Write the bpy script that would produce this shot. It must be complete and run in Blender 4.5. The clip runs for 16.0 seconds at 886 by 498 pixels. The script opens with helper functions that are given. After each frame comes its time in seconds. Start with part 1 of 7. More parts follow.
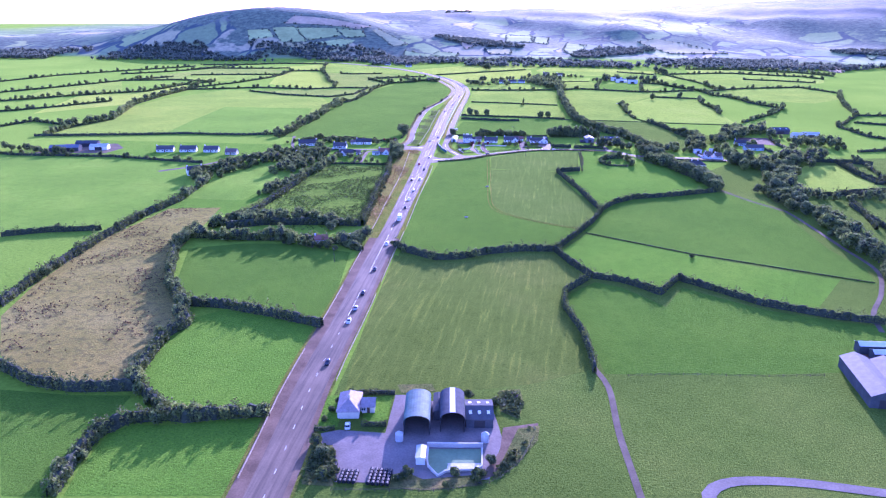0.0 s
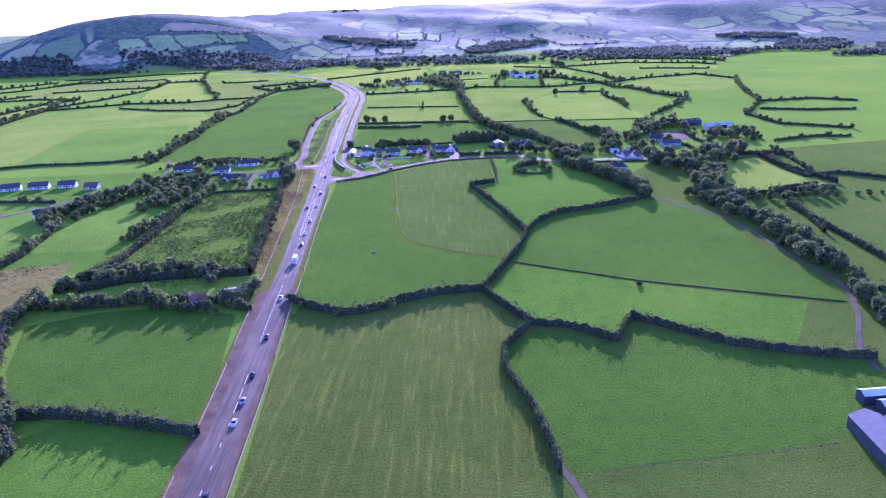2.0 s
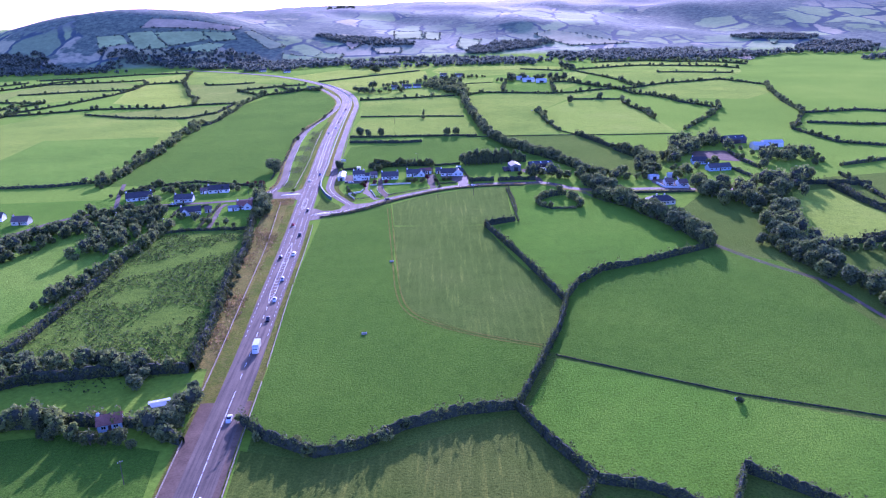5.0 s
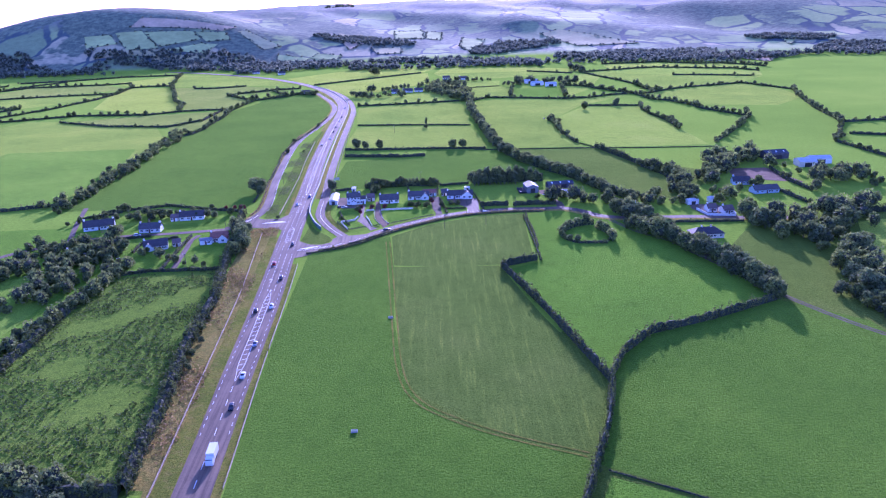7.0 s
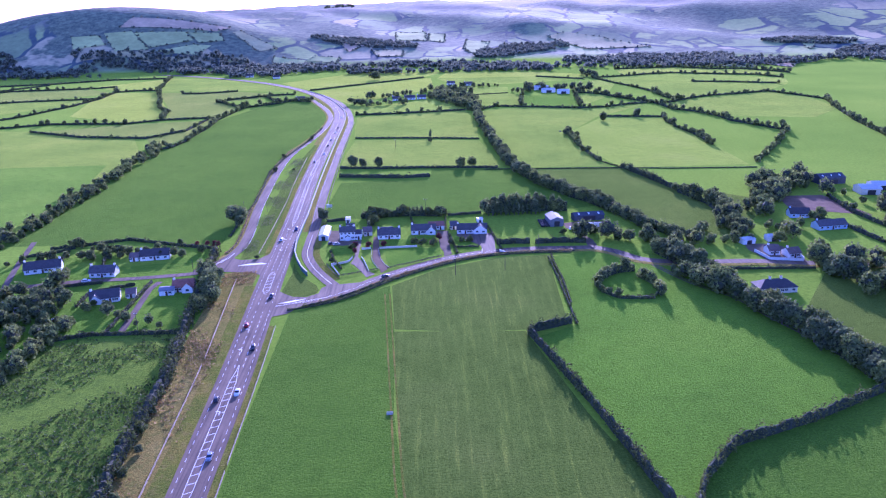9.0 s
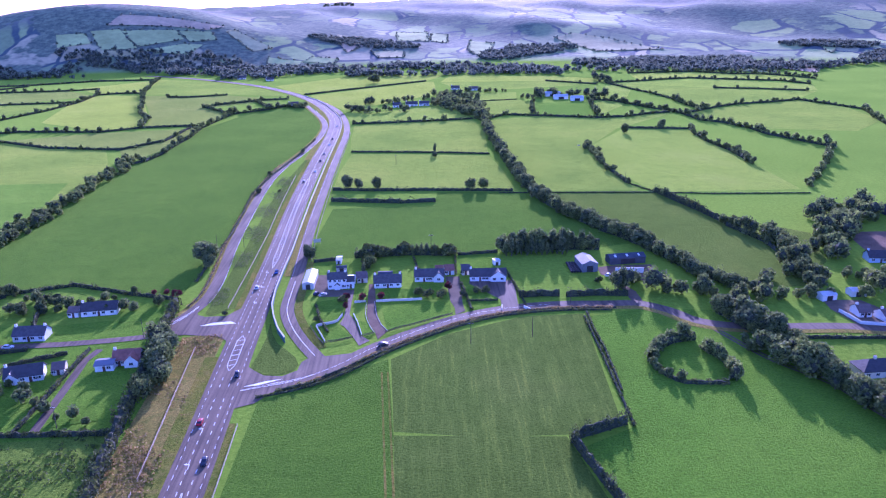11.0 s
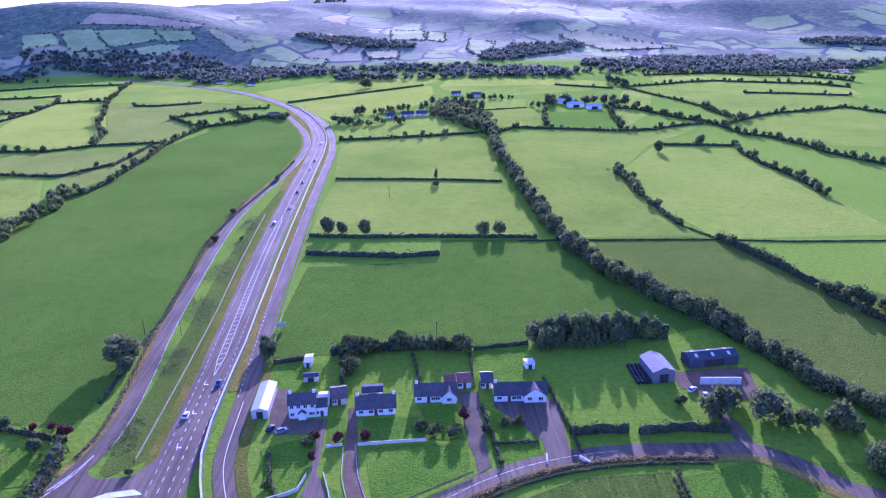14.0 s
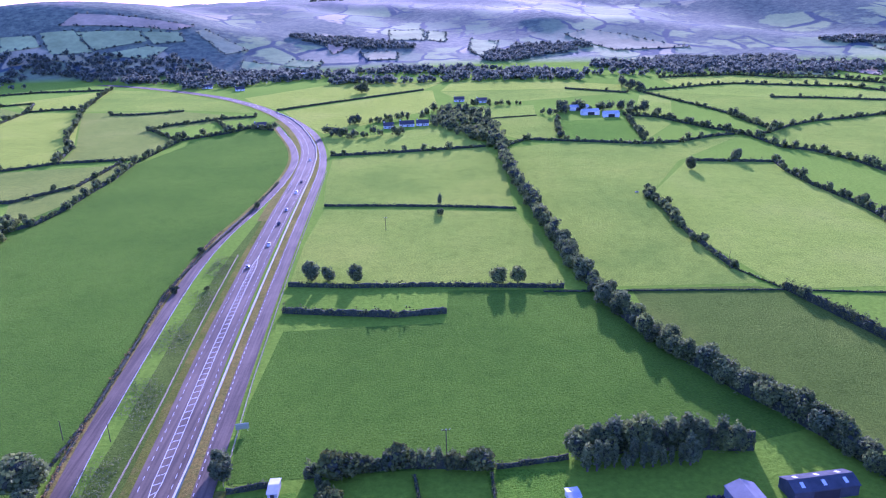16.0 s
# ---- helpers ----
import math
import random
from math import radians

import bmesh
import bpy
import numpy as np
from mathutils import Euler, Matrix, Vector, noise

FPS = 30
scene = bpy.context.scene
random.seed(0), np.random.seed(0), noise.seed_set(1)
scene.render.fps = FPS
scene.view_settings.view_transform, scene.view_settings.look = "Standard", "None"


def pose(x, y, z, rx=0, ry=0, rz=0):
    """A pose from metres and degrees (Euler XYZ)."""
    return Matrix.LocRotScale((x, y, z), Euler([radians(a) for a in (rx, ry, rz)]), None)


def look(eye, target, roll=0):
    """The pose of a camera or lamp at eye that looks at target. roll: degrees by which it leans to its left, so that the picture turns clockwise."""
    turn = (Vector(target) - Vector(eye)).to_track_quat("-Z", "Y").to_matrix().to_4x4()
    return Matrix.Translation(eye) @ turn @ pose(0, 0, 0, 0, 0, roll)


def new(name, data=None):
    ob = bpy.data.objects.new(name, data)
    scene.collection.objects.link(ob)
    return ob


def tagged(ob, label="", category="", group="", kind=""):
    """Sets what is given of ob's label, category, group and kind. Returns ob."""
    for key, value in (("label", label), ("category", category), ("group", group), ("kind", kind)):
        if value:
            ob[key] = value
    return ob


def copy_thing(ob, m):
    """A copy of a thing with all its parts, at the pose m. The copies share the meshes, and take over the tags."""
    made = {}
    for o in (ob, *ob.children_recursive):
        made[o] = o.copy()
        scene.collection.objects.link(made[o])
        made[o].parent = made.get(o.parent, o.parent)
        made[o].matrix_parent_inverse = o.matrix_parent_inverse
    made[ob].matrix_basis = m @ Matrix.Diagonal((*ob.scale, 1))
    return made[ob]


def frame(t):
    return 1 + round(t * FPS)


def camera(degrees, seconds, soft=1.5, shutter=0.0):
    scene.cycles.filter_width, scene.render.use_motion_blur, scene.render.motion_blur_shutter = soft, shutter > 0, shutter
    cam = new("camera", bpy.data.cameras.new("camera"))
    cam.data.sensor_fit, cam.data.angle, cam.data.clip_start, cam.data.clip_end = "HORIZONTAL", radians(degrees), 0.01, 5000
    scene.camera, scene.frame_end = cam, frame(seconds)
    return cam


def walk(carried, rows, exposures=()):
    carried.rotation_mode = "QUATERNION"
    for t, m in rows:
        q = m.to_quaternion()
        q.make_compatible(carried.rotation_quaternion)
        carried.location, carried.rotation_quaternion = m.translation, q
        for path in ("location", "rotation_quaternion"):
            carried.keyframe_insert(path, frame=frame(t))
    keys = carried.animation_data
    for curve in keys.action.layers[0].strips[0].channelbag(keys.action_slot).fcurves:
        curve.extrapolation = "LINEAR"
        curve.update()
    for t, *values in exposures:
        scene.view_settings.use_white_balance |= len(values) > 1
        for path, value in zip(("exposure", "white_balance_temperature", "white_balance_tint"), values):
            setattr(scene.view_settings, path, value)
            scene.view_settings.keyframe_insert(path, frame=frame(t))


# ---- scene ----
cam = camera(61.6, 16.0, 1.2)
PATH = [
    (0, (8.904, -400.646, 129.523), (8.712, -398.755, 128.899), 0.2),
    (0.5, (7.188, -382.863, 129.502), (7.144, -380.963, 128.878), -1.4),
    (1, (5.566, -365.015, 129.482), (5.591, -363.116, 128.856), -2.0),
    (1.5, (4.157, -347.037, 129.467), (4.206, -345.139, 128.836), -1.9),
    (2, (2.986, -328.916, 129.46), (3.045, -327.019, 128.827), -2.0),
    (2.5, (2.075, -310.715, 129.443), (2.136, -308.82, 128.807), -1.9),
    (3, (1.411, -292.475, 129.416), (1.472, -290.58, 128.78), -1.8),
    (3.5, (0.931, -274.259, 129.365), (0.994, -272.364, 128.727), -1.7),
    (4, (0.572, -256.005, 129.312), (0.636, -254.111, 128.675), -1.6),
    (4.2, (0.457, -248.683, 129.292), (0.523, -246.789, 128.653), -1.6),
    (6.3, (-0.407, -171.533, 128.631), (-0.336, -169.64, 127.99), -1.6),
    (6.5, (-0.509, -164.09, 128.611), (-0.44, -162.197, 127.969), -1.6),
    (7, (-0.83, -145.23, 128.557), (-0.761, -143.338, 127.914), -1.6),
    (7.5, (-1.225, -126.169, 128.497), (-1.156, -124.277, 127.851), -1.5),
    (8, (-1.665, -106.899, 128.448), (-1.599, -105.007, 127.804), -1.6),
    (8.5, (-2.093, -87.542, 128.404), (-2.026, -85.65, 127.76), -1.5),
    (9, (-2.513, -68.121, 128.37), (-2.444, -66.228, 127.728), -1.3),
    (11.5, (-4.732, 28.577, 127.783), (-4.66, 30.468, 127.138), -0.8),
    (12, (-4.985, 47.745, 127.733), (-4.911, 49.636, 127.086), -0.7),
    (12.5, (-5.057, 66.721, 127.681), (-4.979, 68.611, 127.03), -0.7),
    (13, (-4.977, 85.552, 127.621), (-4.899, 87.441, 126.97), -0.8),
    (13.5, (-4.821, 104.276, 127.557), (-4.743, 106.164, 126.904), -0.9),
    (14, (-4.634, 123.003, 127.503), (-4.553, 124.891, 126.849), -1.1),
    (14.5, (-4.459, 141.745, 127.464), (-4.374, 143.632, 126.807), -1.2),
    (15, (-4.29, 160.533, 127.438), (-4.204, 162.419, 126.78), -1.3),
    (15.5, (-4.123, 179.336, 127.422), (-4.038, 181.222, 126.762), -1.3),
    (16, (-3.95, 198.153, 127.415), (-3.87, 200.039, 126.756), -1.4),
]
walk(cam, [(t, look(eye, target, roll)) for t, eye, target, roll in PATH], exposures=[(0, 1.62, 4480, 72), (0.9, 1.42, 4480, 72), (2, 1.2, 4480, 72), (16, 1.2, 4480, 72)])

# ---------- world, sun ----------
SUN_EL, SUN_AZ = radians(13.4), radians(9)
world = bpy.data.worlds.new("sky")
scene.world = world
world.use_nodes = True
wn = world.node_tree.nodes
sky = wn.new("ShaderNodeTexSky")
sky.sky_type, sky.sun_disc = "NISHITA", False
sky.sun_elevation, sky.sun_rotation = SUN_EL, SUN_AZ
sky.air_density, sky.dust_density, sky.ozone_density = 1.0, 0.9, 2.2
world.node_tree.links.new(sky.outputs[0], wn["Background"].inputs[0])
wn["Background"].inputs[1].default_value = 0.15
sun_data = bpy.data.lights.new("sun", "SUN")
sun_data.energy, sun_data.angle, sun_data.color = 3.9, radians(0.6), (1.0, 0.87, 0.62)
sun = new("sun", sun_data)
sun.matrix_world = look((math.sin(SUN_AZ) * 900, math.cos(SUN_AZ) * 900, 900 * math.tan(SUN_EL)), (0, 0, 0))


# ---------- materials ----------
def rgba(c):
    return (c[0], c[1], c[2], 1.0)


def material(name, rough=0.8, metal=0.0, spec=0.3):
    m = bpy.data.materials.new(name)
    m.use_nodes = True
    b = m.node_tree.nodes["Principled BSDF"]
    b.inputs["Roughness"].default_value = rough
    b.inputs["Metallic"].default_value = metal
    b.inputs["Specular IOR Level"].default_value = spec
    return m, m.node_tree.nodes, m.node_tree.links, b


def noise_node(n, l, vec, scale, detail=4.0, rough=0.6):
    t = n.new("ShaderNodeTexNoise")
    t.inputs["Scale"].default_value, t.inputs["Detail"].default_value = scale, detail
    t.inputs["Roughness"].default_value = rough
    l.new(vec, t.inputs["Vector"])
    return t


def ramp(n, l, fac, stops):
    r = n.new("ShaderNodeValToRGB")
    e = r.color_ramp.elements
    e[0].position, e[0].color = stops[0][0], rgba(stops[0][1])
    e[1].position, e[1].color = stops[-1][0], rgba(stops[-1][1])
    for p, c in stops[1:-1]:
        k = e.new(p)
        k.color = rgba(c)
    l.new(fac, r.inputs["Fac"])
    return r.outputs["Color"]


def mix(n, l, a, b, fac, mode="MIX"):
    m = n.new("ShaderNodeMix")
    m.data_type, m.blend_type = "RGBA", mode
    for v, s in ((fac, 0), (a, 6), (b, 7)):
        if isinstance(v, (int, float)):
            m.inputs[s].default_value = v
        elif isinstance(v, tuple):
            m.inputs[s].default_value = rgba(v)
        else:
            l.new(v, m.inputs[s])
    return m.outputs[2]


def bump(n, l, b, height, strength, distance):
    k = n.new("ShaderNodeBump")
    k.inputs["Strength"].default_value, k.inputs["Distance"].default_value = strength, distance
    l.new(height, k.inputs["Height"])
    l.new(k.outputs[0], b.inputs["Normal"])


def grass(name, dark, mid, light, streak=0.0, angle=0.0, period=6.0, tuft=0.0, clump=(0.03, 0.05, 0.02), patch=0.012, relief=0.55):
    """Pasture: broad patches, mottling, fine tufts; optional mown swaths and rush tufts."""
    m, n, l, b = material(name, 0.95, 0.0, 0.0)
    pos = n.new("ShaderNodeNewGeometry").outputs["Position"]
    big = noise_node(n, l, pos, patch, 3.0)
    col = ramp(n, l, big.outputs["Fac"], [(0.3, dark), (0.5, mid), (0.72, light)])
    mid_n = noise_node(n, l, pos, 0.16, 5.0, 0.7)
    col = mix(n, l, col, ramp(n, l, mid_n.outputs["Fac"], [(0.3, (0.72, 0.76, 0.7)), (0.5, (1, 1, 1)), (0.75, (1.18, 1.14, 1.08))]), 0.75, "MULTIPLY")
    fine = noise_node(n, l, pos, 1.15, 5.0, 0.75)
    col = mix(n, l, col, ramp(n, l, fine.outputs["Fac"], [(0.33, (0.42, 0.49, 0.42)), (0.5, (1, 1, 1)), (0.67, (1.55, 1.44, 1.22))]), 0.9, "MULTIPLY")
    if streak:
        mp = n.new("ShaderNodeMapping")
        mp.inputs["Rotation"].default_value = (0, 0, radians(angle))
        l.new(pos, mp.inputs["Vector"])
        st = n.new("ShaderNodeMapping")
        st.inputs["Scale"].default_value = (1 / period, 0.012, 1)
        l.new(mp.outputs[0], st.inputs["Vector"])
        s = noise_node(n, l, st.outputs[0], 2.2, 4.0, 0.7)
        col = mix(n, l, col, ramp(n, l, s.outputs["Fac"], [(0.42, (0.82, 0.86, 0.8)), (0.55, (1, 1, 1)), (0.66, (1.75, 1.5, 1.35))]), streak, "MULTIPLY")
    if tuft:
        t = noise_node(n, l, pos, 0.3, 4.0, 0.65)
        f = ramp(n, l, t.outputs["Fac"], [(0.5, (0, 0, 0)), (0.62, (1, 1, 1))])
        k = n.new("ShaderNodeMath")
        k.operation = "MULTIPLY"
        k.inputs[1].default_value = tuft
        l.new(f, k.inputs[0])
        col = mix(n, l, col, clump, k.outputs[0])
    l.new(col, b.inputs["Base Color"])
    b.inputs["Sheen Weight"].default_value = 0.15
    b.inputs["Sheen Roughness"].default_value = 0.6
    b.inputs["Sheen Tint"].default_value = (0.75, 1.0, 0.22, 1)
    bump(n, l, b, fine.outputs["Fac"], 1.0, 0.3 if streak else relief)
    return m


def plain(name, c, var=0.25, scale=0.6, rough=0.7, metal=0.0, grain=12.0, bumps=0.2, spec=0.3, obj=False, sheen=0.0):
    """A surface of one colour with stains and grain at two scales."""
    m, n, l, b = material(name, rough, metal, spec)
    pos = n.new("ShaderNodeNewGeometry").outputs["Position"]
    a = noise_node(n, l, pos, scale, 4.0)
    g = noise_node(n, l, pos, grain, 4.0)
    lo, hi = 1 - var, 1 + var
    col = mix(n, l, c, ramp(n, l, a.outputs["Fac"], [(0.3, (lo, lo, lo)), (0.7, (hi, hi, hi))]), 1.0, "MULTIPLY")
    col = mix(n, l, col, ramp(n, l, g.outputs["Fac"], [(0.3, (lo, lo, lo)), (0.7, (hi, hi, hi))]), 0.6, "MULTIPLY")
    if obj:
        r = n.new("ShaderNodeObjectInfo").outputs["Random"]
        col = mix(n, l, col, ramp(n, l, r, [(0, (0.75, 0.75, 0.75)), (1, (1.2, 1.2, 1.2))]), 1.0, "MULTIPLY")
    l.new(col, b.inputs["Base Color"])
    if sheen:
        b.inputs["Sheen Weight"].default_value, b.inputs["Sheen Roughness"].default_value = sheen, 0.6
    if bumps:
        bump(n, l, b, g.outputs["Fac"], bumps, 0.05)
    return m


def road_surface(name, c):
    """Worn asphalt: broad patches, long wheel streaks along the road, fine grit."""
    m, n, l, b = material(name, 0.85, 0.0, 0.2)
    pos = n.new("ShaderNodeNewGeometry").outputs["Position"]
    st = n.new("ShaderNodeMapping")
    st.inputs["Scale"].default_value = (0.9, 0.025, 1)
    l.new(pos, st.inputs["Vector"])
    streak = noise_node(n, l, st.outputs[0], 1.0, 3.0)
    big = noise_node(n, l, pos, 0.045, 4.0)
    grit = noise_node(n, l, pos, 1.6, 5.0, 0.7)
    col = mix(n, l, c, ramp(n, l, big.outputs["Fac"], [(0.3, (0.75, 0.76, 0.78)), (0.7, (1.25, 1.22, 1.2))]), 1.0, "MULTIPLY")
    col = mix(n, l, col, ramp(n, l, streak.outputs["Fac"], [(0.35, (0.68, 0.68, 0.7)), (0.5, (1, 1, 1)), (0.65, (1.25, 1.23, 1.2))]), 1.0, "MULTIPLY")
    col = mix(n, l, col, ramp(n, l, grit.outputs["Fac"], [(0.3, (0.8, 0.8, 0.8)), (0.7, (1.2, 1.2, 1.2))]), 0.8, "MULTIPLY")
    l.new(col, b.inputs["Base Color"])
    bump(n, l, b, grit.outputs["Fac"], 0.2, 0.04)
    return m


def leaves(name, dark, light, spread=0.25, thin=0.38):
    """Foliage: each clump has its own shade, light passes through a little."""
    m, n, l, b = material(name, 0.75, 0.0, 0.06)
    geo = n.new("ShaderNodeNewGeometry")
    col = ramp(n, l, geo.outputs["Random Per Island"], [(0.0, dark), (1.0, light)])
    ob = n.new("ShaderNodeObjectInfo").outputs["Random"]
    col = mix(n, l, col, ramp(n, l, ob, [(0, (1 - spread, 1 - spread, 1 - spread)), (0.5, (1, 1, 1)), (1, (1 + spread, 1 + spread * 0.8, 1))]), 1.0, "MULTIPLY")
    big = noise_node(n, l, geo.outputs["Position"], 0.11, 3.0)
    col = mix(n, l, col, ramp(n, l, big.outputs["Fac"], [(0.3, (0.7, 0.75, 0.75)), (0.7, (1.3, 1.2, 1.05))]), 1.0, "MULTIPLY")
    l.new(col, b.inputs["Base Color"])
    b.inputs["Sheen Weight"].default_value = 0.1
    b.inputs["Sheen Roughness"].default_value = 0.6
    tr = n.new("ShaderNodeBsdfTranslucent")
    l.new(col, tr.inputs["Color"])
    ms = n.new("ShaderNodeMixShader")
    ms.inputs[0].default_value = thin
    l.new(b.outputs[0], ms.inputs[1])
    l.new(tr.outputs[0], ms.inputs[2])
    l.new(ms.outputs[0], n["Material Output"].inputs["Surface"])
    return m


GRASS = grass("pasture", (0.073, 0.116, 0.013), (0.094, 0.143, 0.016), (0.135, 0.170, 0.024))
GRASS_LUSH = grass("lush_grass", (0.054, 0.131, 0.008), (0.070, 0.156, 0.009), (0.095, 0.184, 0.012))
GRASS_BRIGHT = grass("bright_grass", (0.078, 0.182, 0.010), (0.100, 0.222, 0.011), (0.135, 0.254, 0.015))
# Far grasses are lightened: backlight and haze are put into their colour.
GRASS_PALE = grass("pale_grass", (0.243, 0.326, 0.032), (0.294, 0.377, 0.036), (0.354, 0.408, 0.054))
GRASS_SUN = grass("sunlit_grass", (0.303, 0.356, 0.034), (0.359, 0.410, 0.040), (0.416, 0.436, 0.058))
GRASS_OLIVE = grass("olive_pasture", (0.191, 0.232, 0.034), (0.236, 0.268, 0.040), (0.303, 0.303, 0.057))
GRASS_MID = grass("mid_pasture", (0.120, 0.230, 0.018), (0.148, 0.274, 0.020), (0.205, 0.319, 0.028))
GRASS_FAR = grass("hazed_pasture", (0.195, 0.278, 0.027), (0.255, 0.332, 0.032), (0.338, 0.383, 0.044))
MOWN = grass("mown_grass", (0.062, 0.103, 0.011), (0.080, 0.126, 0.015), (0.110, 0.143, 0.023), 0.75, 2, 4.5)
MOWN_DRY = grass("dry_mown_grass", (0.076, 0.106, 0.011), (0.092, 0.124, 0.015), (0.134, 0.146, 0.024), 0.8, 4, 5.0)
RUSHY = grass("rushy_pasture", (0.092, 0.158, 0.014), (0.122, 0.199, 0.015), (0.172, 0.236, 0.024), tuft=0.5, clump=(0.05, 0.105, 0.012))
BROWN = grass("cut_meadow", (0.2, 0.15, 0.04), (0.26, 0.19, 0.05), (0.32, 0.235, 0.075), tuft=0.6, clump=(0.085, 0.055, 0.035), patch=0.02)
DRYVERGE = grass("dry_verge", (0.2, 0.155, 0.035), (0.25, 0.18, 0.045), (0.29, 0.215, 0.06), tuft=0.45, clump=(0.09, 0.12, 0.02), patch=0.05)
VERGE = grass("road_verge", (0.098, 0.122, 0.012), (0.143, 0.143, 0.018), (0.247, 0.168, 0.035), tuft=0.35, clump=(0.260, 0.163, 0.060), patch=0.05)
LAWN = grass("lawn", (0.082, 0.193, 0.010), (0.105, 0.224, 0.011), (0.135, 0.254, 0.015), patch=0.06)
ASPHALT = road_surface("asphalt", (0.160, 0.118, 0.078))
OLD_ASPHALT = road_surface("old_asphalt", (0.152, 0.111, 0.075))
GRAVEL = plain("gravel", (0.165, 0.128, 0.085), 0.25, 0.15, 0.95, grain=2.5, bumps=0.5, spec=0.05)
YARD = plain("yard_concrete", (0.235, 0.195, 0.165), 0.22, 0.1, 0.9, grain=1.6, bumps=0.3, spec=0.05)
EARTH = plain("bare_earth", (0.185, 0.125, 0.078), 0.3, 0.12, 0.95, grain=1.5, bumps=0.6, spec=0.05)
PAINT_LINE = plain("road_paint", (0.78, 0.78, 0.76), 0.12, 0.4, 0.6, grain=6.0, bumps=0.0)
HEDGE_LEAF = leaves("hedge_leaves", (0.062, 0.085, 0.026), (0.165, 0.200, 0.052), 0.25, 0.25)
TREE_LEAF = leaves("tree_leaves", (0.100, 0.135, 0.050), (0.255, 0.310, 0.095))
TREE_GREY = leaves("willow_leaves", (0.100, 0.138, 0.060), (0.210, 0.262, 0.110))
# Hill field colours are lifted to stand in for haze over shaded slopes.
HILL_GREEN = plain("hazed_hill_pasture", (0.46, 0.50, 0.18), 0.2, 0.02, 0.95, grain=0.1, bumps=0.2, spec=0.01, sheen=0.02)
HILL_OLIVE = plain("hazed_hill_rough_grass", (0.54, 0.48, 0.21), 0.2, 0.02, 0.95, grain=0.1, bumps=0.2, spec=0.01, sheen=0.02)
HILL_TAN = plain("hazed_hill_stubble", (0.66, 0.47, 0.26), 0.2, 0.02, 0.95, grain=0.1, bumps=0.2, spec=0.01, sheen=0.02)
RED_LEAF = leaves("copper_leaves", (0.083, 0.023, 0.026), (0.214, 0.058, 0.058))
# Dark core colour: the shade inside hedges and crowns is painted on.
SHADE_CORE = plain("shade_core", (0.055, 0.065, 0.040), 0.4, 0.5, 0.95, grain=2.0, bumps=0.4, spec=0.15)
BARK = plain("bark", (0.12, 0.095, 0.075), 0.3, 2.0, 0.95, grain=9.0, bumps=0.6)
TIMBER = plain("fence_timber", (0.5, 0.4, 0.27), 0.2, 1.0, 0.8, grain=9.0)


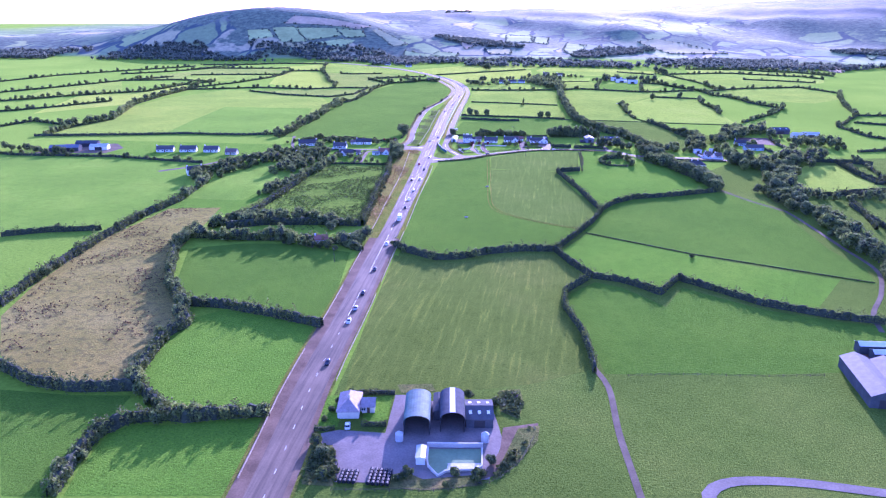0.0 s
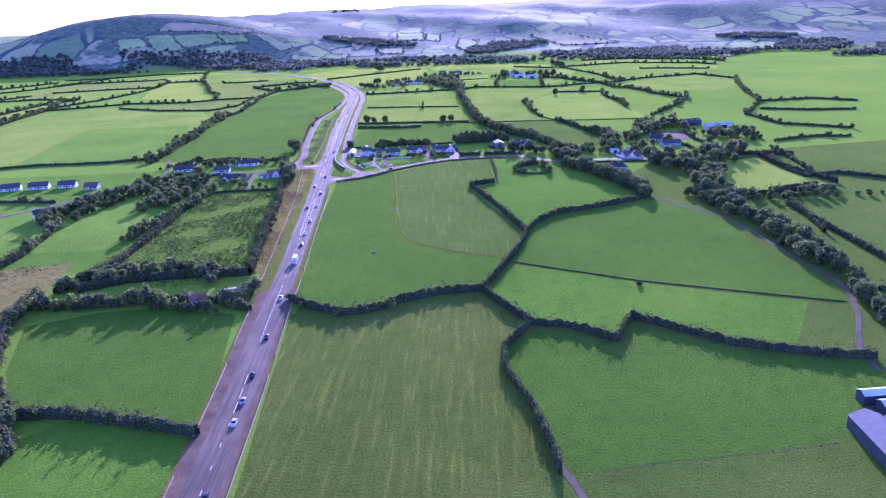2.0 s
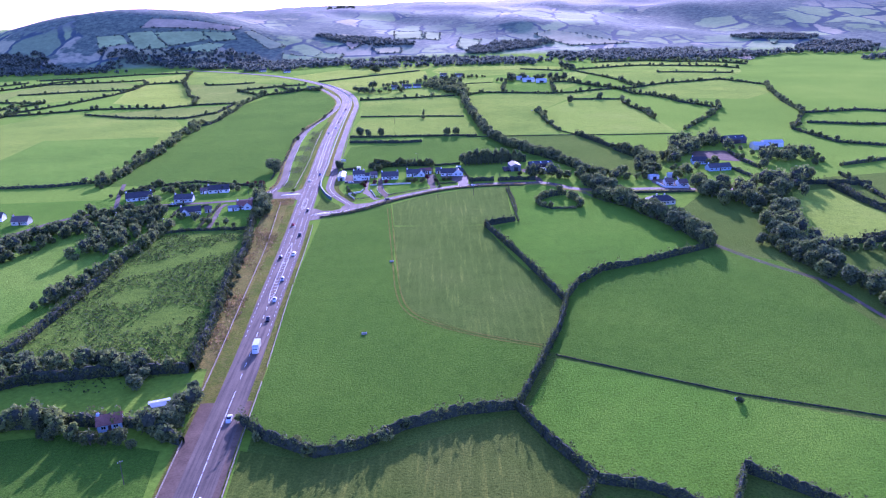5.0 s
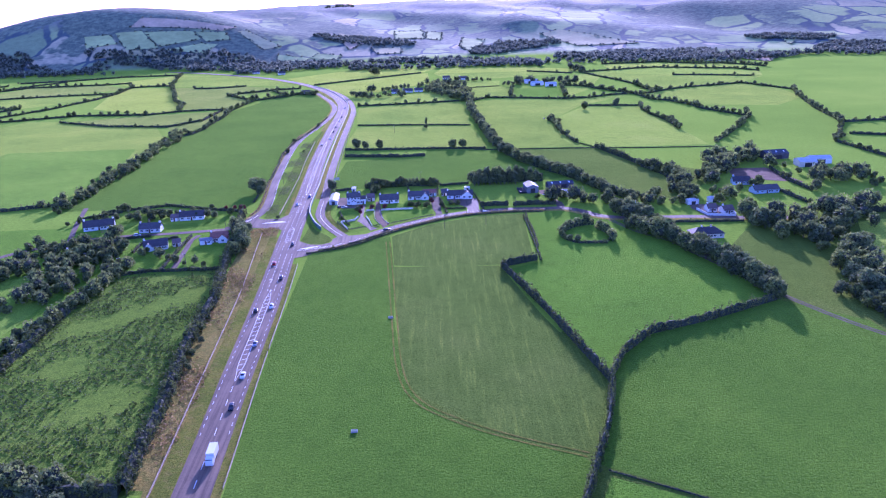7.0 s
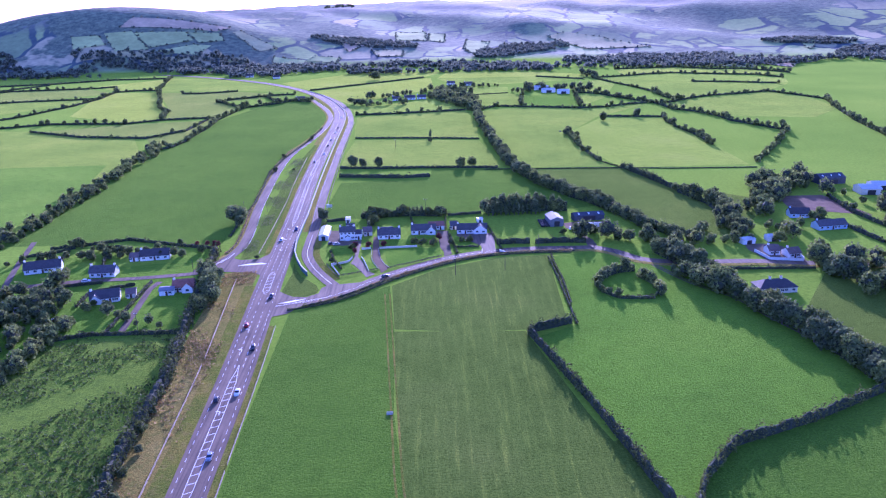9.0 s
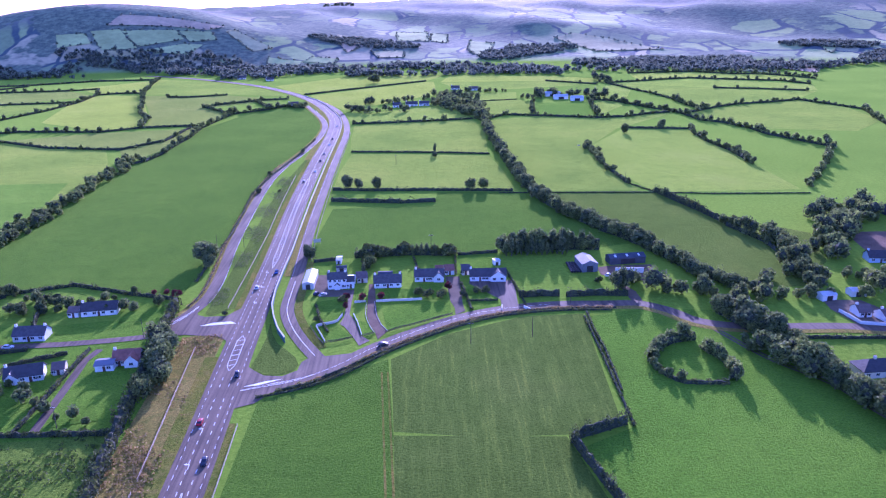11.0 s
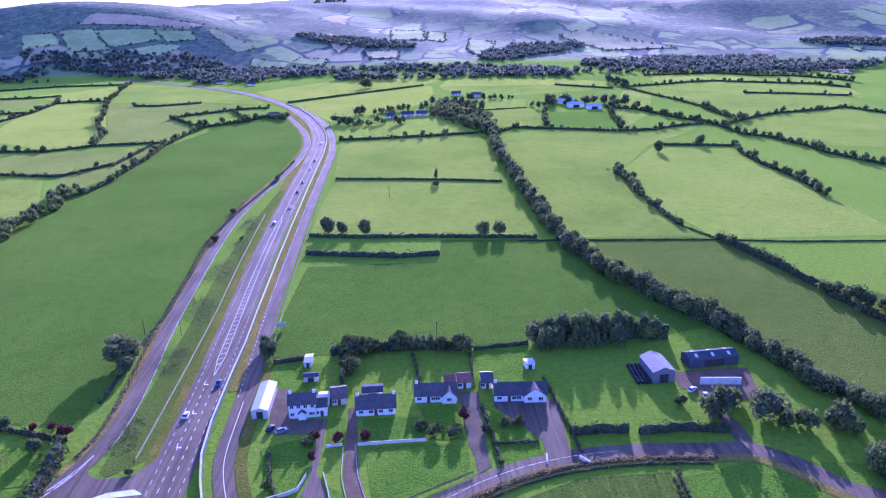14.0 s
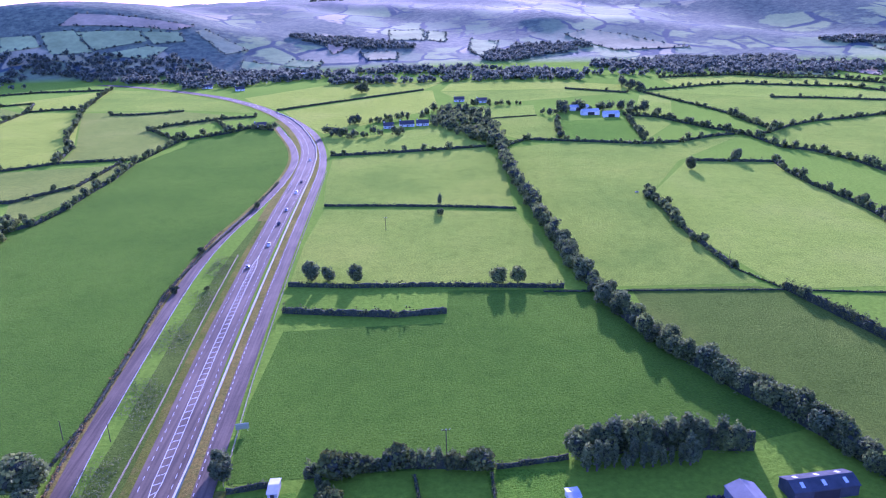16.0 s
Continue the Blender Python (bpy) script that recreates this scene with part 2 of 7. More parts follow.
def hill_material():
    """Valley floor pasture below, and above it hill fields, bracken, muted tops and woods in irregular blocks, their
    colours lifted to stand in for haze.
    """
    m, n, l, b = material("land", 0.9, 0.0, 0.06)
    geo = n.new("ShaderNodeNewGeometry")
    pos = geo.outputs["Position"]
    sep = n.new("ShaderNodeSeparateXYZ")
    l.new(pos, sep.inputs[0])
    big = noise_node(n, l, pos, 0.006, 4.0)
    low = ramp(n, l, big.outputs["Fac"], [(0.3, (0.13, 0.235, 0.014)), (0.5, (0.165, 0.275, 0.018)), (0.7, (0.21, 0.31, 0.024))])
    fine = noise_node(n, l, pos, 0.5, 5.0, 0.7)
    low = mix(n, l, low, ramp(n, l, fine.outputs["Fac"], [(0.3, (0.6, 0.65, 0.55)), (0.7, (1.35, 1.3, 1.15))]), 0.8, "MULTIPLY")
    warp = noise_node(n, l, pos, 0.005, 3.0)
    add = n.new("ShaderNodeVectorMath")
    add.operation = "MULTIPLY_ADD"
    add.inputs[1].default_value = (90, 150, 0)
    l.new(warp.outputs["Color"], add.inputs[0])
    l.new(pos, add.inputs[2])
    long = n.new("ShaderNodeMapping")
    long.inputs["Scale"].default_value = (0.0105, 0.0052, 0.0)
    l.new(add.outputs[0], long.inputs["Vector"])
    cell, edge = n.new("ShaderNodeTexVoronoi"), n.new("ShaderNodeTexVoronoi")
    edge.feature = "DISTANCE_TO_EDGE"
    for v in (cell, edge):
        v.inputs["Scale"].default_value = 1.0
        l.new(long.outputs[0], v.inputs["Vector"])
    rnd = n.new("ShaderNodeSeparateColor")
    l.new(cell.outputs["Color"], rnd.inputs[0])
    # Hill colours run light: distance haze is put into the base colour.
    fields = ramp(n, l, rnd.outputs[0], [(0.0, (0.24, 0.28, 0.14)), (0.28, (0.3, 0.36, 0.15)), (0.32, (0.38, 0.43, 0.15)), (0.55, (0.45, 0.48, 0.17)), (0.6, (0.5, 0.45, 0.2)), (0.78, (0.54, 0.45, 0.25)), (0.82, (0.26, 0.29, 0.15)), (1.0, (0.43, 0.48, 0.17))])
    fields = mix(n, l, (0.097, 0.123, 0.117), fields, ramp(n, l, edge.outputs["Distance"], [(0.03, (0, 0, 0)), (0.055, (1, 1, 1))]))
    # Muted tops, their tone raised to suggest haze.
    hazy_tops = ramp(n, l, noise_node(n, l, pos, 0.012, 5.0, 0.65).outputs["Fac"], [(0.3, (0.17, 0.18, 0.14)), (0.5, (0.24, 0.24, 0.17)), (0.7, (0.33, 0.29, 0.2))])
    high = n.new("ShaderNodeMapRange")
    high.inputs[1].default_value, high.inputs[2].default_value = 72.0, 96.0
    l.new(sep.outputs[2], high.inputs[0])
    fields = mix(n, l, fields, hazy_tops, high.outputs[0])
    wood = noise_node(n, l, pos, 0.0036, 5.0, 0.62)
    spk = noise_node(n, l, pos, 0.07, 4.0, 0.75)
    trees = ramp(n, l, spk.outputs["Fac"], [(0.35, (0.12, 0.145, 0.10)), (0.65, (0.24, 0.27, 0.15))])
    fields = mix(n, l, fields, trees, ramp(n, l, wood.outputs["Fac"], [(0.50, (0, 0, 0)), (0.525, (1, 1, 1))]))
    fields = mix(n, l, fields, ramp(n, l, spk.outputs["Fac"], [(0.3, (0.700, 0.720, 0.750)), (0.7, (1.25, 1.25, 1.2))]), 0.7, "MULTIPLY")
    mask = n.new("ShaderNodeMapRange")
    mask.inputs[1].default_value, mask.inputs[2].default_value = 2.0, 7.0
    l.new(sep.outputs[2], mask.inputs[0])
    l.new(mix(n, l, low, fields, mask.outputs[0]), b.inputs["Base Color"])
    # On the hills a little pale-tinted sheen stands in for haze.
    hill_sheen = n.new("ShaderNodeMapRange")
    hill_sheen.inputs[1].default_value, hill_sheen.inputs[2].default_value = 2.0, 7.0
    hill_sheen.inputs[3].default_value, hill_sheen.inputs[4].default_value = 0.14, 0.036
    l.new(sep.outputs[2], hill_sheen.inputs[0])
    l.new(hill_sheen.outputs[0], b.inputs["Sheen Weight"])
    gloss = n.new("ShaderNodeMapRange")
    gloss.inputs[1].default_value, gloss.inputs[2].default_value, gloss.inputs[4].default_value = 2.0, 7.0, 0.015
    l.new(sep.outputs[2], gloss.inputs[0])
    l.new(gloss.outputs[0], b.inputs["Specular IOR Level"])
    b.inputs["Sheen Roughness"].default_value = 0.6
    l.new(mix(n, l, (0.75, 1.0, 0.22), (0.92, 1.0, 0.82), mask.outputs[0]), b.inputs["Sheen Tint"])
    bump(n, l, b, fine.outputs["Fac"], 0.8, 0.5)
    return m


# ---------- ground ----------
def smooth(t):
    t = np.clip(t, 0, 1)
    return t * t * (3 - 2 * t)


def land_height(x, y):
    x, y = x / 0.88, y / 0.88
    foot = 1640 - 0.3 * np.clip(x - 200, 0, 2000) - 0.05 * np.clip(-x, 0, 2000)
    top = np.interp(x, [-3600, -2300, -1700, -1250, -700, -250, 60, 420, 800, 1400, 2000, 4500], [0, 8, 40, 84, 102, 108, 122, 112, 124, 158, 190, 240])
    rise = smooth((y - foot) / (3050 - foot)) * top
    spur = 116 * np.exp(-((x + 790) / 500) ** 2 - ((y - 2000) / np.where(y < 2000, 235, 520)) ** 2) * smooth((y - foot + 60) / 200)
    low = 26 * np.exp(-((x + 1900) / 420) ** 2 - ((y - 2000) / 300) ** 2)
    up = smooth((y - foot) / 500)
    folds = 9 * np.sin(x / 190 + 1.3 * np.sin(y / 300)) * np.cos(y / 260 + x / 420) + 4 * np.sin(x / 71 + y / 97 + np.sin(y / 140)) + 3 * np.sin(x / 43 - y / 120)
    ridge = 26 * np.exp(-((x - 470 + 0.5 * (y - 2150)) / 190) ** 2 - ((y - 2250) / 420) ** 2) - 20 * np.exp(-((x - 850 + 0.3 * (y - 2150)) / 240) ** 2 - ((y - 2150) / 420) ** 2)
    coomb = -16 * np.exp(-((x + 420 + 0.25 * (y - 2000)) / 130) ** 2 - ((y - 2100) / 450) ** 2)
    return 0.88 * (rise + spur + low * up + (folds + ridge + coomb) * up * np.clip(rise / 45, 0, 1))


def sheet(name, xs, ys, mat):
    gx, gy = np.meshgrid(xs, ys)
    v = np.stack([gx.ravel(), gy.ravel(), land_height(gx, gy).ravel()], 1)
    w = len(xs)
    i = (np.arange(len(ys) - 1)[:, None] * w + np.arange(w - 1)[None]).ravel()
    me = bpy.data.meshes.new(name)
    me.from_pydata(v.tolist(), [], np.stack([i, i + 1, i + w + 1, i + w], 1).tolist())
    me.materials.append(mat)
    me.polygons.foreach_set("use_smooth", [True] * len(me.polygons))
    return new(name, me)


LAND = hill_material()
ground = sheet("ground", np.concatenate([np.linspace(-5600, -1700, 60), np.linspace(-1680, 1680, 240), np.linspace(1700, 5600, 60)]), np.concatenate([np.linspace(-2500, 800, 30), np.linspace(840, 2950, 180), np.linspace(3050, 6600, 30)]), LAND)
tagged(ground, "green valley floor rising into hazy blue hills", "ground", kind="structure")


def resample(pts, step):
    p = np.array(pts, float)
    d = np.concatenate([[0], np.cumsum(np.hypot(*np.diff(p, axis=0).T))])
    k = max(2, int(d[-1] / step) + 1)
    s = np.linspace(0, d[-1], k)
    return np.stack([np.interp(s, d, p[:, 0]), np.interp(s, d, p[:, 1])], 1)


def curve(pts, step=8.0):
    """A smooth line through the points (Catmull-Rom), evenly stepped."""
    p = np.array(pts, float)
    q = np.vstack([2 * p[0] - p[1], p, 2 * p[-1] - p[-2]])
    out = []
    for a, b, c, d in zip(q, q[1:], q[2:], q[3:]):
        t = np.linspace(0, 1, 12, endpoint=False)[:, None]
        out.append(0.5 * (2 * b + (c - a) * t + (2 * a - 5 * b + 4 * c - d) * t * t + (3 * b - a - 3 * c + d) * t ** 3))
    return resample(np.vstack(out + [p[-1:]]), step)


def normals(line):
    t = np.gradient(line, axis=0)
    t /= np.hypot(t[:, 0], t[:, 1])[:, None] + 1e-9
    return np.stack([t[:, 1], -t[:, 0]], 1)


def mesh_ob(name, verts, faces, mat, parent=None):
    me = bpy.data.meshes.new(name)
    faces = np.asarray(faces) if len({len(f) for f in faces}) == 1 else faces
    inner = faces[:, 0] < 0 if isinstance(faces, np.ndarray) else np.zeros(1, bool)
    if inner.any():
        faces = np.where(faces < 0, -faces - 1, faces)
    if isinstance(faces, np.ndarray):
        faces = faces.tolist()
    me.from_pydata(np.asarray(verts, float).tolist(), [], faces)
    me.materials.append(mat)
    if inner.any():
        me.materials.append(SHADE_CORE)
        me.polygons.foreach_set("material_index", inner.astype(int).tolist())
    ob = new(name, me)
    ob.parent = parent
    return ob


def ribbon(name, line, a, b, z, mat, parent=None):
    """A strip along the line from a to b metres to its right-hand side."""
    n = normals(line)
    aa, bb = np.broadcast_to(a, len(line)), np.broadcast_to(b, len(line))
    l, r = line + n * aa[:, None], line + n * bb[:, None]
    v = np.vstack([np.c_[l, np.full(len(l), z)], np.c_[r, np.full(len(r), z)]])
    k = len(line)
    return mesh_ob(name, v, [(i, k + i, k + i + 1, i + 1) for i in range(k - 1)], mat, parent)


def patch(name, pts, z, mat, label="", category="field"):
    """A flat piece of ground with the given outline."""
    bm = bmesh.new()
    f = bm.faces.new([bm.verts.new((x, y, z)) for x, y in pts])
    f.normal_update()
    if f.normal.z < 0:
        f.normal_flip()
    bmesh.ops.triangulate(bm, faces=[f])
    me = bpy.data.meshes.new(name)
    bm.to_mesh(me)
    bm.free()
    me.materials.append(mat)
    return tagged(new(name, me), label, category, kind="structure")


# ---------- hedges and trees ----------
RNG = np.random.default_rng(7)


def leaf_quads(centres, size, rng):
    """One bent leaf clump (two triangles) at each centre, turned at random."""
    k = len(centres)
    u = rng.normal(size=(k, 3))
    u /= np.linalg.norm(u, axis=1)[:, None]
    w = np.cross(u, rng.normal(size=(k, 3)))
    w /= np.linalg.norm(w, axis=1)[:, None]
    s = size * rng.uniform(0.6, 1.4, (k, 1))
    c = np.asarray(centres)
    v = np.stack([c - u * s, c - w * s * 0.7 + u * s * 0.15, c + u * s, c + w * s * 0.7], 1).reshape(-1, 3)
    f = np.arange(4 * k).reshape(-1, 4)
    return v, np.vstack([f[:, [0, 1, 2]], f[:, [0, 2, 3]]])


def shade_faces(faces):
    """Marks faces as the solid dark core, coloured as the shade inside a hedge or crown."""
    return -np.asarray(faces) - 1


def merge(parts):
    vs, fs, o = [], [], 0
    for v, f in parts:
        a = np.asarray(f)
        vs.append(v)
        fs.append(np.where(a < 0, a - o, a + o))
        o += len(v)
    return np.vstack(vs), np.vstack(fs)


def hedge_mesh(line, h, w, rng, dens, size):
    """A lumpy core with leaf clumps over it, along the line."""
    line = resample(line, 1.6 if dens > 3 else 4.0)
    k = len(line)
    n = normals(line)
    wob = rng.uniform(0.75, 1.2, (k, 1))
    tops = h * rng.uniform(0.7, 1.15, (k, 1))
    prof = [(-0.5, 0), (-0.48, 0.55), (-0.2, 0.92), (0.22, 0.95), (0.48, 0.5), (0.5, 0)]
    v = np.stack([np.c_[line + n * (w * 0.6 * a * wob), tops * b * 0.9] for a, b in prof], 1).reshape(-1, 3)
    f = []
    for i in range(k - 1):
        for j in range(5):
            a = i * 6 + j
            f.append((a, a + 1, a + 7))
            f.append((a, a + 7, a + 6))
    length = np.hypot(*np.diff(line, axis=0).T).sum()
    m = max(8, int(length * dens))
    s = rng.uniform(0, k - 1, m)
    i = s.astype(int)
    t = (s - i)[:, None]
    base = line[i] * (1 - t) + line[np.minimum(i + 1, k - 1)] * t
    ang = rng.uniform(-0.1, math.pi + 0.1, m)
    side = rng.uniform(size=m) < 0.45
    bulge = (0.9 + 0.32 * np.sin(s * 0.9 + 4 * np.sin(s * 0.23)) + 0.22 * np.sin(s * 2.3 + 1.1)) * rng.uniform(0.8, 1.12, m)
    off = np.cos(ang) * w * 0.5 * bulge
    z = np.clip(np.sin(ang), 0, 1) ** 0.7 * h * bulge + 0.1
    z = np.where(side, rng.uniform(0.1, 0.8, m) * h, z)
    off = np.where(side, np.sign(off) * w * 0.42 * bulge, off)
    return merge([(v, shade_faces(f)), leaf_quads(np.c_[base + n[i] * off[:, None], z], size, rng)])


def hedge(pts, h=2.4, w=2.6, dens=10.0, size=0.42, mat=None, label="", name="hedge", cat="hedge"):
    v, f = hedge_mesh(np.array(pts, float), h, w, RNG, dens, size)
    ob = mesh_ob(name, v, f, mat or HEDGE_LEAF)
    return tagged(ob, label or "dense dark green field hedge on a low bank", cat, "field hedges", "stuff")


def crown(rng, r, h0, h1, lobes, quads, size, taper=0.0):
    """Leaf clumps on the skin of several lobes between the heights h0 and h1."""
    parts = []
    for i in range(lobes):
        a = rng.uniform(0, 2 * math.pi)
        zf = rng.uniform(0.1, 0.9) if i else 0.55
        d = 0 if i == 0 else r * rng.uniform(0.25, 0.6) * (1 - taper * zf)
        lr = r * (0.75 if i == 0 else rng.uniform(0.35, 0.55)) * (1 - taper * zf * 0.6)
        c = np.array([math.cos(a) * d, math.sin(a) * d, h0 + (h1 - h0) * (0.2 + 0.6 * zf)])
        lz = (h1 - h0) * (0.46 if i == 0 else rng.uniform(0.22, 0.32))
        k = int(quads / lobes)
        u = rng.normal(size=(k, 3))
        u /= np.linalg.norm(u, axis=1)[:, None]
        p = c + u * np.array([lr, lr, lz]) * rng.uniform(0.72, 1.08, (k, 1))
        parts.append(leaf_quads(p[p[:, 2] > h0 * 0.6], size, rng))
        # Solid inner lobe, coloured dark as the shade within the crown.
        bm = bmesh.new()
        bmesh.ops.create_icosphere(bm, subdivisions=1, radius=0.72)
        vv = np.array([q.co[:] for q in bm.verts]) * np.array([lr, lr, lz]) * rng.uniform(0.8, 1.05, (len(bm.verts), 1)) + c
        parts.append((vv, shade_faces([[q.index for q in fc.verts] for fc in bm.faces])))
        bm.free()
    return merge(parts)


def limb(a, b, r0, r1, sides=6):
    a, b = Vector(a), Vector(b)
    q = (b - a).to_track_quat("Z", "Y")
    v = []
    for p, r in ((a, r0), (b, r1)):
        for i in range(sides):
            t = 2 * math.pi * i / sides
            v.append(tuple(p + q @ Vector((math.cos(t) * r, math.sin(t) * r, 0))))
    return np.array(v), [(i, (i + 1) % sides, sides + (i + 1) % sides, sides + i) for i in range(sides)]


def make_tree(name, rng, h, r, trunk, lobes, quads, size, mat, taper=0.0, label="", cat="tree"):
    """One tree at the origin: an Empty with a trunk (with limbs) and a crown."""
    root = new(name)
    v, f = crown(rng, r, trunk, h, lobes, quads, size, taper)
    mesh_ob("crown", v, f, mat, root)
    ls = [limb((0, 0, -0.3), (0, 0, h * 0.55), h * 0.028 + 0.06, h * 0.014)]
    for i in range(5):
        a = i * 1.3 + rng.uniform(0, 1)
        ls.append(limb((0, 0, trunk * 0.6 + h * 0.06 * i), (math.cos(a) * r * 0.6, math.sin(a) * r * 0.6, h * (0.45 + 0.07 * i)), h * 0.012 + 0.02, 0.03, 5))
    v, f = merge(ls[:1] + ls[1:])
    mesh_ob("trunk", v, f, BARK, root)
    return tagged(root, label, cat)

# ---------- fields ----------
patch("field", [(-55, 60), (100, 150), (150, 200), (196, 262), (300, 290), (430, 310), (430, -340), (-50, -340)], 0.01, GRASS, "green pasture and rough ground between hedges")
patch("field", [(-420, 60), (-85, 40), (-100, 300), (-420, 300)], 0.012, GRASS_BRIGHT, "green pasture and rough ground between hedges")
patch("field", [(-213, -123), (-222, -86), (-229, -19), (-221, 57), (-188, 64), (-180, 4), (-177, -23), (-158, -75), (-138, -105), (-131, -117), (-130, -142), (-127, -171), (-130, -176), (-146, -179), (-164, -174), (-188, -159)], 0.014, BROWN, "rough straw-brown cut meadow with dark rush clumps")
patch("field", [(-166, 125), (-162, 146), (-160, 179), (-153, 208), (-137, 212), (-102, 212), (-95, 168), (-94, 122), (-89, 79), (-88, 53), (-87, 31), (-119, 33)], 0.016, RUSHY, "rushy green pasture with dark tufts")
patch("field", [(-171, 21), (-174, 66), (-165, 105), (-157, 165), (-142, 211), (-102, 214), (-84, 71), (-79, 32), (-102, 28), (-119, 42), (-153, 46)], 0.018, RUSHY, "rushy green pasture with dark tufts")
patch("field", [(-99, 284), (-82, 285), (-80, 179), (-79, 107), (-78, 33), (-85, 34), (-87, 79), (-92, 122), (-95, 174), (-97, 220)], 0.02, DRYVERGE, "dry orange grass strip beside the main road")
patch("field", [(-87, 270), (-82, 283), (-79, 143), (-75, 28), (-75, 11), (-78, 14), (-84, 71), (-93, 168)], 0.022, DRYVERGE, "dry orange grass strip beside the main road")
patch("field", [(-13, 208), (40, 204), (51, 140), (64, 85), (56, 59), (51, 44), (44, 42), (25, 52), (-2, 79), (-8, 96), (-11, 146)], 0.024, MOWN, "mown green field with pale swath lines")
patch("field", [(-59, 231), (-43, 241), (-16, 259), (-13, 208), (-12, 146), (-8, 96), (-3, 78), (8, 62), (25, 51), (45, 40), (48, 34), (32, -4), (12, -7), (-6, -14), (-20, -24), (-33, -27), (-49, -17), (-58, -6), (-57, 31), (-59, 77), (-60, 140)], 0.026, GRASS_LUSH, "smooth lush green pasture")
patch("field", [(-15, 259), (7, 279), (39, 294), (65, 295), (59, 214), (41, 205), (16, 205), (-13, 210)], 0.028, MOWN, "short mown green field")
patch("field", [(66, 292), (93, 299), (120, 295), (132, 254), (147, 208), (154, 148), (120, 131), (90, 120), (76, 105), (66, 86), (59, 133), (42, 197), (62, 208)], 0.03, GRASS_BRIGHT, "bright green grazed pasture")
patch("field", [(67, 86), (76, 104), (91, 120), (120, 130), (155, 147), (181, 122), (183, 83), (184, 48), (184, 16), (190, -20), (186, -40), (150, -22), (106, -2), (75, 18), (52, 33), (48, 36), (57, 56)], 0.032, GRASS_LUSH, "deep green pasture")
patch("field", [(-56, -22), (-24, -32), (6, -19), (30, -8), (45, -50), (33, -69), (32, -88), (38, -114), (39, -146), (16, -160), (-11, -169), (-49, -173), (-53, -123)], 0.034, MOWN_DRY, "dry mown field with pale swath lines")
patch("field", [(33, -8), (51, 29), (74, 16), (104, -3), (141, -22), (171, -35), (146, -75), (121, -64), (104, -54), (91, -42), (79, -65), (71, -54), (61, -48), (49, -45)], 0.036, GRASS_BRIGHT, "bright green grazed pasture")
patch("field", [(49, -52), (61, -58), (74, -75), (78, -81), (90, -55), (121, -79), (148, -89), (167, -93), (148, -137), (134, -138), (91, -145), (44, -149), (39, -113), (33, -86), (36, -69)], 0.038, GRASS_LUSH, "deep green pasture")
patch("field", [(45, -153), (91, -147), (132, -142), (132, -174), (115, -211), (90, -210), (74, -212), (66, -218), (45, -221), (44, -196)], 0.04, GRASS, "green pasture beside the farm lane")
patch("field", [(-130, -117), (-119, -105), (-96, -111), (-71, -121), (-71, -151), (-71, -187), (-85, -192), (-97, -195), (-125, -173), (-130, -140)], 0.042, GRASS_BRIGHT, "green field inside thick hedges")
patch("field", [(-144, -92), (-158, -67), (-172, -23), (-145, -11), (-116, -8), (-81, -20), (-75, -73), (-71, -115), (-97, -108), (-120, -102)], 0.044, GRASS_LUSH, "green field inside thick hedges")
patch("field", [(-170, -184), (-142, -185), (-122, -183), (-120, -208), (-119, -223), (-116, -239), (-130, -240)], 0.046, GRASS_LUSH, "green field inside thick hedges")
patch("field", [(-100, -200), (-83, -195), (-70, -193), (-67, -233), (-113, -238), (-116, -225), (-117, -207), (-112, -201)], 0.048, GRASS_BRIGHT, "green field inside thick hedges")
patch("field", [(-57, 470), (-35, 471), (8, 472), (11, 506), (75, 501), (80, 468), (90, 440), (100, 413), (113, 386), (92, 380), (38, 380), (14, 376), (-58, 373), (-60, 414)], 0.05, GRASS_LUSH, "wide lush green field behind the houses")
patch("field", [(-58, 645), (-14, 639), (59, 626), (64, 567), (65, 510), (34, 512), (3, 515), (-62, 522), (-62, 582)], 0.052, GRASS_FAR, "pale green grazed field")
patch("field", [(92, 500), (147, 497), (158, 490), (164, 474), (172, 442), (196, 415), (215, 395), (200, 350), (172, 318), (140, 318), (129, 372), (120, 388), (101, 423), (90, 453)], 0.06, GRASS, "green rough pasture")
patch("field", [(-97, 745), (-102, 650), (-112, 570), (-116, 514), (-112, 460), (-110, 413), (-111, 381), (-112, 330), (-137, 335), (-167, 347), (-190, 340), (-240, 340), (-240, 400), (-240, 480), (-241, 556), (-246, 668), (-226, 787), (-192, 915), (-145, 995), (-118, 935), (-99, 830)], 0.062, GRASS_LUSH, "long deep green field beside the old road")
patch("field", [(-96, 307), (-96, 337), (-97, 397), (-100, 482), (-99, 551), (-95, 626), (-90, 635), (-83, 498), (-81, 396), (-81, 341), (-84, 312), (-93, 304)], 0.064, GRASS, "rough grass between the old and the new road")
patch("field", [(-66.5, 255), (-65.5, 268), (-65, 280), (-66, 295), (-63, 284), (-60, 276), (-55, 269), (-51, 263), (-49, 257), (-49.6, 253.4), (-51.6, 250.8), (-55, 249.4), (-59, 249.2), (-62.6, 250), (-65.2, 252)], 0.066, GRASS, "grass island at the junction")
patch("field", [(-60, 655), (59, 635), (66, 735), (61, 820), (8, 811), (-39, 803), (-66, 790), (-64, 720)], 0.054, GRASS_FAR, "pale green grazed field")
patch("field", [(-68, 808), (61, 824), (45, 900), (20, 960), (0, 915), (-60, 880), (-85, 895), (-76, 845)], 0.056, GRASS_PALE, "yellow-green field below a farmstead")
